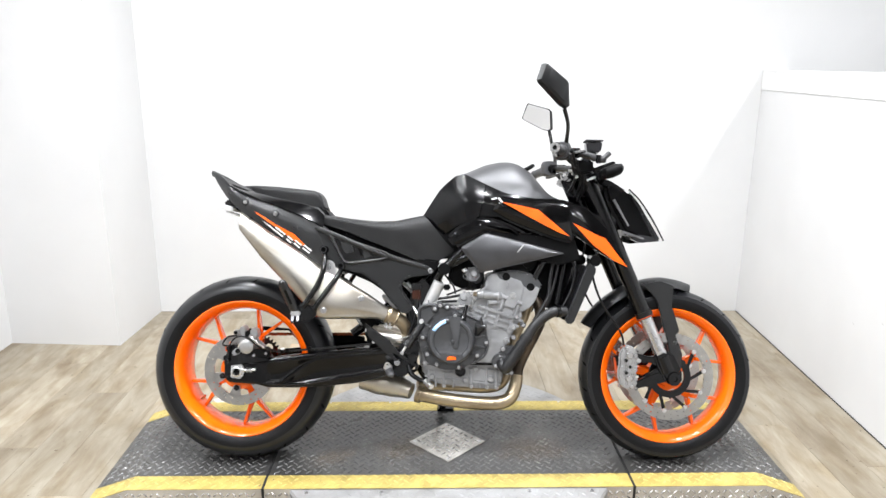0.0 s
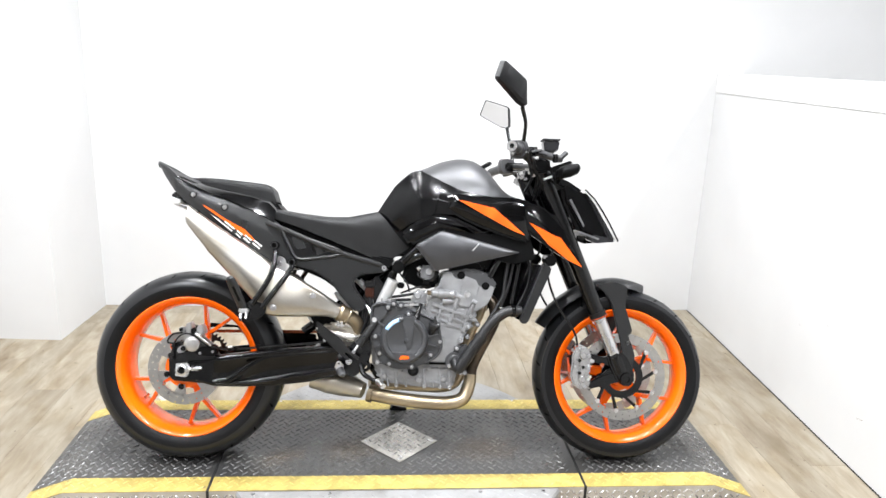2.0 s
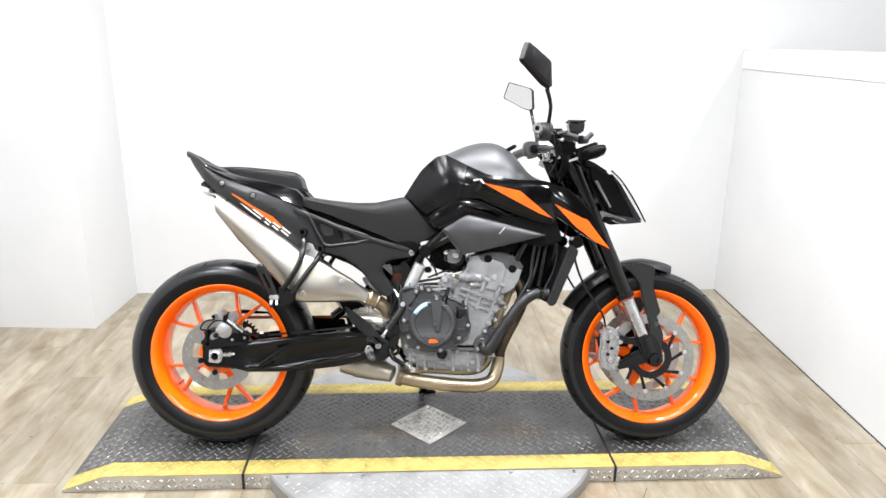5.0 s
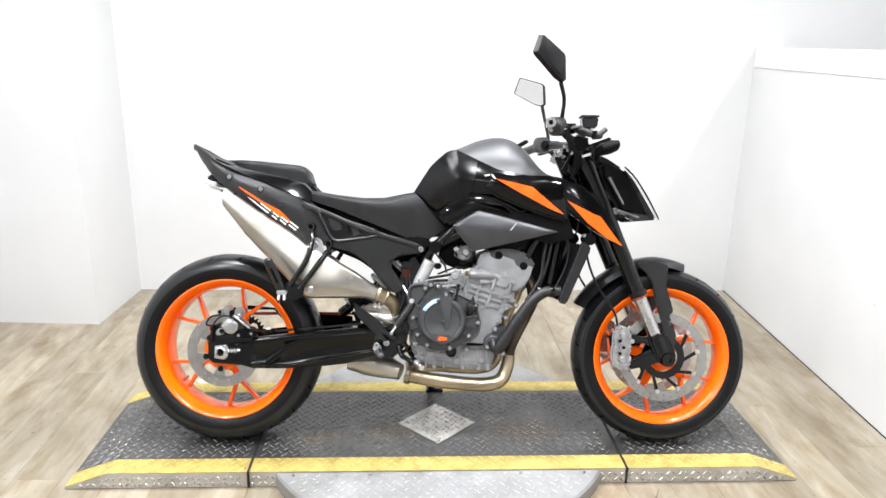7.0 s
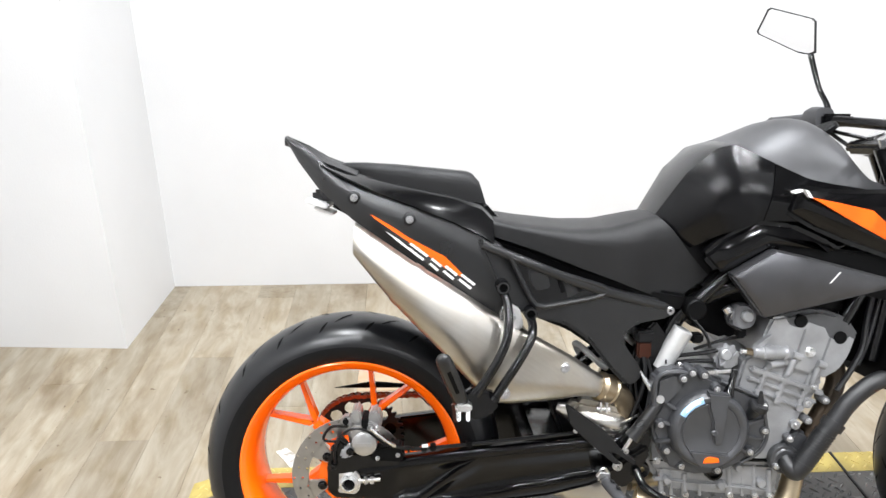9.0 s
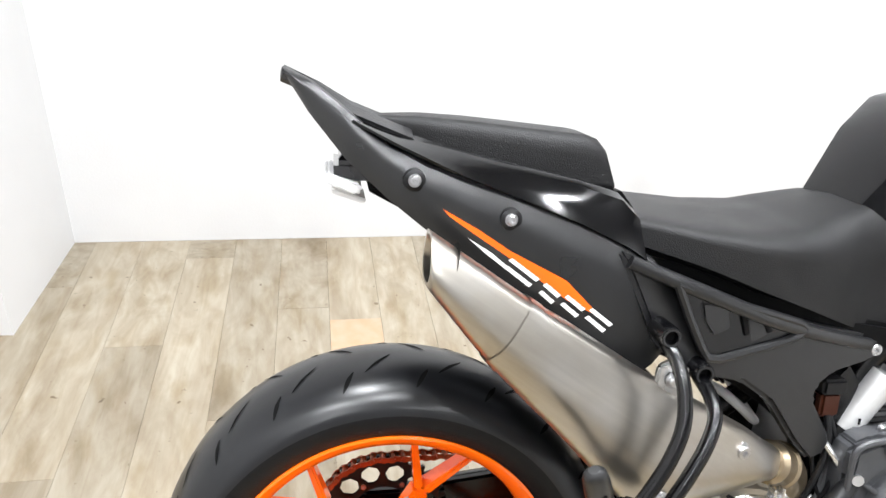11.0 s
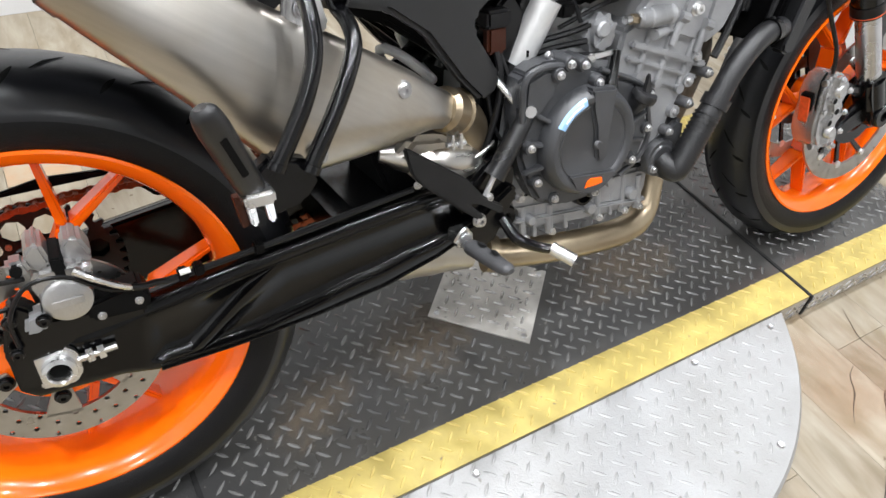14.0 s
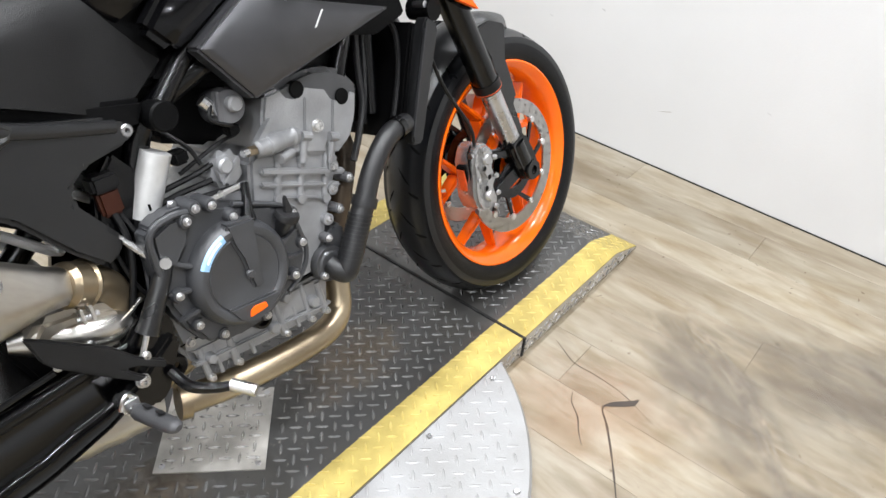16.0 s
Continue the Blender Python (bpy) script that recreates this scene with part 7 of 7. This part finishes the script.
# pillion peg hangers with their double tubes
for s in (-1, 1):
    hg = tagged(new("pillion_hanger"))
    hg.parent = bike
    part("hanger_tube", tube([(0.298, s * 0.190, 0.716), (0.303, s * 0.214, 0.700), (0.304, s * 0.236, 0.672), (0.299, s * 0.250, 0.640), (0.284, s * 0.258, 0.606), (0.263, s * 0.262, 0.572), (0.244, s * 0.264, 0.545)], 0.0085, 12), FRAMEB, hg, "bent black steel tube")
    part("hanger_tube", tube([(0.352, s * 0.178, 0.664), (0.352, s * 0.206, 0.654), (0.346, s * 0.232, 0.638), (0.330, s * 0.248, 0.614), (0.310, s * 0.256, 0.584), (0.292, s * 0.260, 0.558), (0.277, s * 0.262, 0.535)], 0.0085, 12), FRAMEB, hg, "bent black steel tube")
    for x, y, z in ((0.297, 0.200, 0.726), (0.351, 0.186, 0.673)):
        part("tube_eye", lathe([(0.0075, s * (y - 0.006)), (0.0075, s * (y + 0.006)), (0.0115, s * (y + 0.006)), (0.0130, s * (y + 0.003)), (0.0130, s * (y - 0.03))], x, z, 20), FRAMEB, hg)
        part("eye_rim", lathe([(0.0085, s * (y + 0.0064)), (0.0108, s * (y + 0.0064))], x, z, 20), COOL, hg)
        part("eye_bore", lathe([(0.0, s * (y - 0.002)), (0.0076, s * (y - 0.002))], x, z, 12), GROOVE, hg)
    part("hanger_foot", prism([(0.222, 0.543), (0.242, 0.556), (0.280, 0.542), (0.288, 0.522), (0.270, 0.500), (0.236, 0.492), (0.216, 0.510)], s * 0.236, s * 0.260, 0.005), FRAMEB, hg)
    for x, z in ((0.246, 0.549), (0.279, 0.539)):
        part("tube_collar", rod((x, s * 0.264, z), (x - 0.004, s * 0.265, z - 0.006), 0.0098, 12), FRAMEB, hg)
    part("mount_tab", prism([(0.290, 0.660), (0.294, 0.686), (0.312, 0.694), (0.330, 0.684), (0.338, 0.650), (0.322, 0.636), (0.300, 0.640)], s * 0.182, s * 0.192, 0.003), ALU, hg, "silver silencer mount plate")
    bolt(0.312, s * 0.196, 0.669, 0.009, hg, left=s > 0)
    pg = part("pillion_peg", tube([(0.218, s * 0.264, 0.528), (0.214, s * 0.268, 0.540), (0.190, s * 0.292, 0.604), (0.183, s * 0.299, 0.622), (0.181, s * 0.301, 0.628)], [0.0125, 0.0140, 0.0150, 0.0125, 0.006], 16, 3, flat=0.8), GREYP, hg, "folded grey rubber pillion peg")
    part("peg_slot", bar((0.1935, s * 0.3010, 0.598), (0.2105, s * 0.2845, 0.553), 0.007, 0.007, 0.004, 0.004, 0.001), GROOVE, pg)
    part("peg_clevis", box(0.206, s * 0.264 - 0.015, 0.516, 0.236, s * 0.264 + 0.015, 0.530, 0.003), ALU, hg, "bright forked clevis")
    for dx in (0.0, 0.017):
        part("clevis_prong", bar((0.212 + dx, s * 0.266, 0.522), (0.212 + dx, s * 0.276, 0.499), 0.0085, 0.007, 0.014, 0.011, 0.002), ALU, hg)
    part("reflector_edge", prism([(0.200, 0.522), (0.207, 0.522), (0.211, 0.490), (0.204, 0.488)], s * 0.246, s * 0.258, 0.001), AMBER, hg)
st = tagged(new("side_stand"))
st.parent = bike
part("stand_leg", tube([(0.60, 0.09, 0.30), (0.65, 0.21, 0.20), (0.69, 0.335, 0.107)], 0.012, 12), FRAMEB, st, "black side stand leg")
part("stand_foot", prism([(0.665, 0.0), (0.672, 0.014), (0.728, 0.014), (0.735, 0.0)], 0.322, 0.362, 0.003), FRAMEB, st).matrix_local = Matrix.Translation((0, 0.342, 0.0947)) @ Matrix.Rotation(radians(15.64), 4, "X") @ Matrix.Translation((0, -0.342, 0.0))
part("stand_lever", tube([(0.68, 0.30, 0.14), (0.70, 0.31, 0.125), (0.725, 0.32, 0.123)], 0.006, 8), FRAMEB, st)


# ---- marks on the floor ----
PATCH = material("terracotta_patch", (0.33, 0.215, 0.13), 0.45, var=0.2, scale=25, bump=0.2, tone=(0.37, 0.29, 0.20))
raw("patch_board", [(x, y, z) for z in (0.0, 0.0016) for x, y in ((-0.764, 0.75), (-0.614, 0.75), (-0.614, 1.065), (-0.764, 1.065))],
    [(4, 5, 6, 7), (0, 1, 5, 4), (1, 2, 6, 5), (2, 3, 7, 6), (3, 0, 4, 7)], PATCH, floor, "short terracotta-brown replacement board")
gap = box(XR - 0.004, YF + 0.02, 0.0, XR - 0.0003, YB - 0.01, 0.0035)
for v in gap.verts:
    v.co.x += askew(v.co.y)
part("foot_gap", gap, DARKGAP, part_r, "thin dark line along the foot of the partition")
CRACK = material("floor_crack", (0.045, 0.035, 0.028), 0.8)
WALLD = material("wall_smudge", (0.52, 0.52, 0.52), 0.6)
SCUFF = material("tyre_scuff", (0.22, 0.185, 0.14), 0.55, var=0.3, scale=40)


def ribbon(name, pts, w, mat, z=0.0006, label=""):
    line = smooth_path([(x, y, z) for x, y in pts], 6)
    rows = []
    for i, p in enumerate(line):
        d = (line[min(i + 1, len(line) - 1)] - line[max(i - 1, 0)]).normalized()
        s = Vector((-d.y, d.x, 0)) * (w / 2) * (0.35 + 0.65 * math.sin(math.pi * i / (len(line) - 1))) * (0.8 + 0.4 * noise.noise(p * 40))
        rows.append([p + s, p - s])
    return part(name, sheet(rows), mat, floor, label)


ribbon("crack", [(0.71, -0.327), (0.694, -0.357), (0.675, -0.398), (0.675, -0.453), (0.667, -0.523), (0.634, -0.613)], 0.003, CRACK, label="thin dark crack in the vinyl")
ribbon("crack", [(0.676, -0.558), (0.642, -0.538), (0.605, -0.51), (0.562, -0.543), (0.501, -0.587), (0.417, -0.642), (0.36, -0.671)], 0.006, CRACK, label="dark crack in the vinyl")
ribbon("crack", [(0.598, -0.438), (0.57, -0.452), (0.544, -0.482), (0.514, -0.502), (0.483, -0.527)], 0.004, CRACK, label="thin dark crack in the vinyl")
raw("torn_spot", [(x, y, 0.0012) for x, y in ((0.603, -0.506), (0.63, -0.518), (0.676, -0.561), (0.653, -0.561), (0.632, -0.541))], [(0, 4, 3, 2, 1)], CRACK, floor, "small torn spot in the vinyl")
for k in range(3):
    ribbon("scuff", [(0.97 + 0.02 * k, -0.50 - 0.01 * k), (0.90 + 0.02 * k, -0.66), (0.76 + 0.022 * k, -0.79), (0.60 + 0.025 * k, -0.90)], 0.014, SCUFF, 0.0004, "faint dark tyre scuff")


FLAKE = material("torn_pale_vinyl", (0.62, 0.60, 0.57), 0.6, var=0.2, scale=60, tone=(0.30, 0.27, 0.23))
raw("torn_flake", [(x, y, 0.0011) for x, y in ((-0.985, 0.455), (-0.955, 0.470), (-0.925, 0.440), (-0.915, 0.405), (-0.890, 0.395), (-0.930, 0.380), (-0.950, 0.410))], [tuple(range(7))[::-1]], FLAKE, floor, "pale flake where the vinyl has torn")


def stain_mat(name, colour, scale, lo, hi, most):
    """A patchy film of dirt: thickest in the middle, broken up by noise, gone at its edge."""
    m = bpy.data.materials.new(name)
    m.use_nodes = True
    N, L = m.node_tree.nodes, m.node_tree.links
    bs, out = N["Principled BSDF"], N["Material Output"]
    bs.inputs["Base Color"].default_value = (*colour, 1)
    bs.inputs["Roughness"].default_value = 0.6
    tc, gr, n, rp, mu, tr, mx = (N.new("ShaderNode" + k) for k in ("TexCoord", "TexGradient", "TexNoise", "ValToRGB", "Math", "BsdfTransparent", "MixShader"))
    gr.gradient_type = "SPHERICAL"
    L.new(tc.outputs["Object"], gr.inputs[0])
    L.new(tc.outputs["Object"], n.inputs["Vector"])
    n.inputs["Scale"].default_value, n.inputs["Detail"].default_value, n.inputs["Distortion"].default_value = scale, 6, 0.6
    ad = N.new("ShaderNodeMath")
    ad.operation = "MULTIPLY_ADD"
    L.new(gr.outputs["Fac"], ad.inputs[0])
    ad.inputs[1].default_value = 0.5
    L.new(n.outputs[0], ad.inputs[2])
    rp.color_ramp.elements[0].position, rp.color_ramp.elements[1].position = lo, hi
    L.new(ad.outputs[0], rp.inputs[0])
    mu.operation, mu.inputs[1].default_value = "MULTIPLY", most
    gm = N.new("ShaderNodeMath")
    gm.operation, gm.use_clamp = "MULTIPLY", True
    gm.inputs[1].default_value = 2.5
    L.new(gr.outputs["Fac"], gm.inputs[0])
    g2 = N.new("ShaderNodeMath")
    g2.operation = "MULTIPLY"
    L.new(rp.outputs[0], g2.inputs[0])
    L.new(gm.outputs[0], g2.inputs[1])
    L.new(g2.outputs[0], mu.inputs[0])
    L.new(mu.outputs[0], mx.inputs[0])
    L.new(tr.outputs[0], mx.inputs[1])
    L.new(bs.outputs[0], mx.inputs[2])
    L.new(mx.outputs[0], out.inputs["Surface"])
    return m


RUSTY = stain_mat("terracotta_stain", (0.33, 0.17, 0.08), 3.5, 0.55, 0.95, 0.28)
GREASE = stain_mat("grey_dirt", (0.16, 0.135, 0.11), 3.0, 0.55, 0.95, 0.5)
DUST = stain_mat("brown_dust", (0.19, 0.14, 0.09), 6.0, 0.62, 0.95, 0.4)


def stain(x, y, z, rx, ry, turn, mat, parent, label):
    ob = raw("stain", [(math.cos(k * math.pi / 16), math.sin(k * math.pi / 16), 0) for k in range(32)], [tuple(range(32))], mat, parent, label)
    ob.matrix_local = pose(x, y, z, 0, 0, turn) @ Matrix.Diagonal((rx, ry, 1, 1))


stain(0.60, -0.50, 0.0008, 0.20, 0.30, 20, RUSTY, floor, "terracotta-coloured stain on the vinyl")
stain(1.02, -0.92, 0.0009, 0.22, 0.42, -8, GREASE, floor, "grey-brown grime on the vinyl")
stain(0.82, -0.68, 0.0010, 0.16, 0.36, -40, GREASE, floor, "grey-brown grime on the vinyl")
stain(0.50, -0.95, 0.0009, 0.30, 0.30, 0, GREASE, floor, "grey-brown grime on the vinyl")
stain(1.25, -1.15, 0.0010, 0.25, 0.40, 10, GREASE, floor, "grey-brown grime on the vinyl")
stain(-0.17, -0.04, TOP + 0.0004, 0.16, 0.12, 10, DUST, plat, "brown dust on the plate")
stain(-0.40, -0.09, TOP + 0.0004, 0.14, 0.08, 30, DUST, plat, "brown dust on the plate")
stain(0.30, -0.05, TOP + 0.0005, 0.22, 0.13, 0, DUST, plat, "brown dust on the plate")


raw("wall_mark", [(XR + askew(y) - 0.0006, y, z) for y, z in ((-0.085, 0.189), (-0.127, 0.2005), (-0.130, 0.2028), (-0.105, 0.196))], [(0, 1, 2, 3)], SCUFF, part_r, "short grey scratch on the partition")
for yy, zz in ((0.36, 0.37), (0.17, 0.44), (-0.42, 0.30)):
    raw("wall_mark", [(XR + askew(yy + p) - 0.0006, yy + p, zz + q) for p, q in ((0, 0), (0.012, 0.003), (0.016, 0.007), (0.004, 0.005))], [(0, 1, 2, 3)], WALLD, part_r, "faint smudge on the partition")
wb_ = tagged(new("wall_box"), "small black box fixed low on the white side wall", "wall box")
wb_.location = (XL, 0.245, 0.112)
part("housing", box(0, -0.045, 0.018, 0.028, 0.045, 0.16, 0.003), MATTE, wb_)
part("lower_cap", box(0, -0.045, 0.0, 0.026, 0.045, 0.0175, 0.003), DCAST, wb_, "grey lower cap")
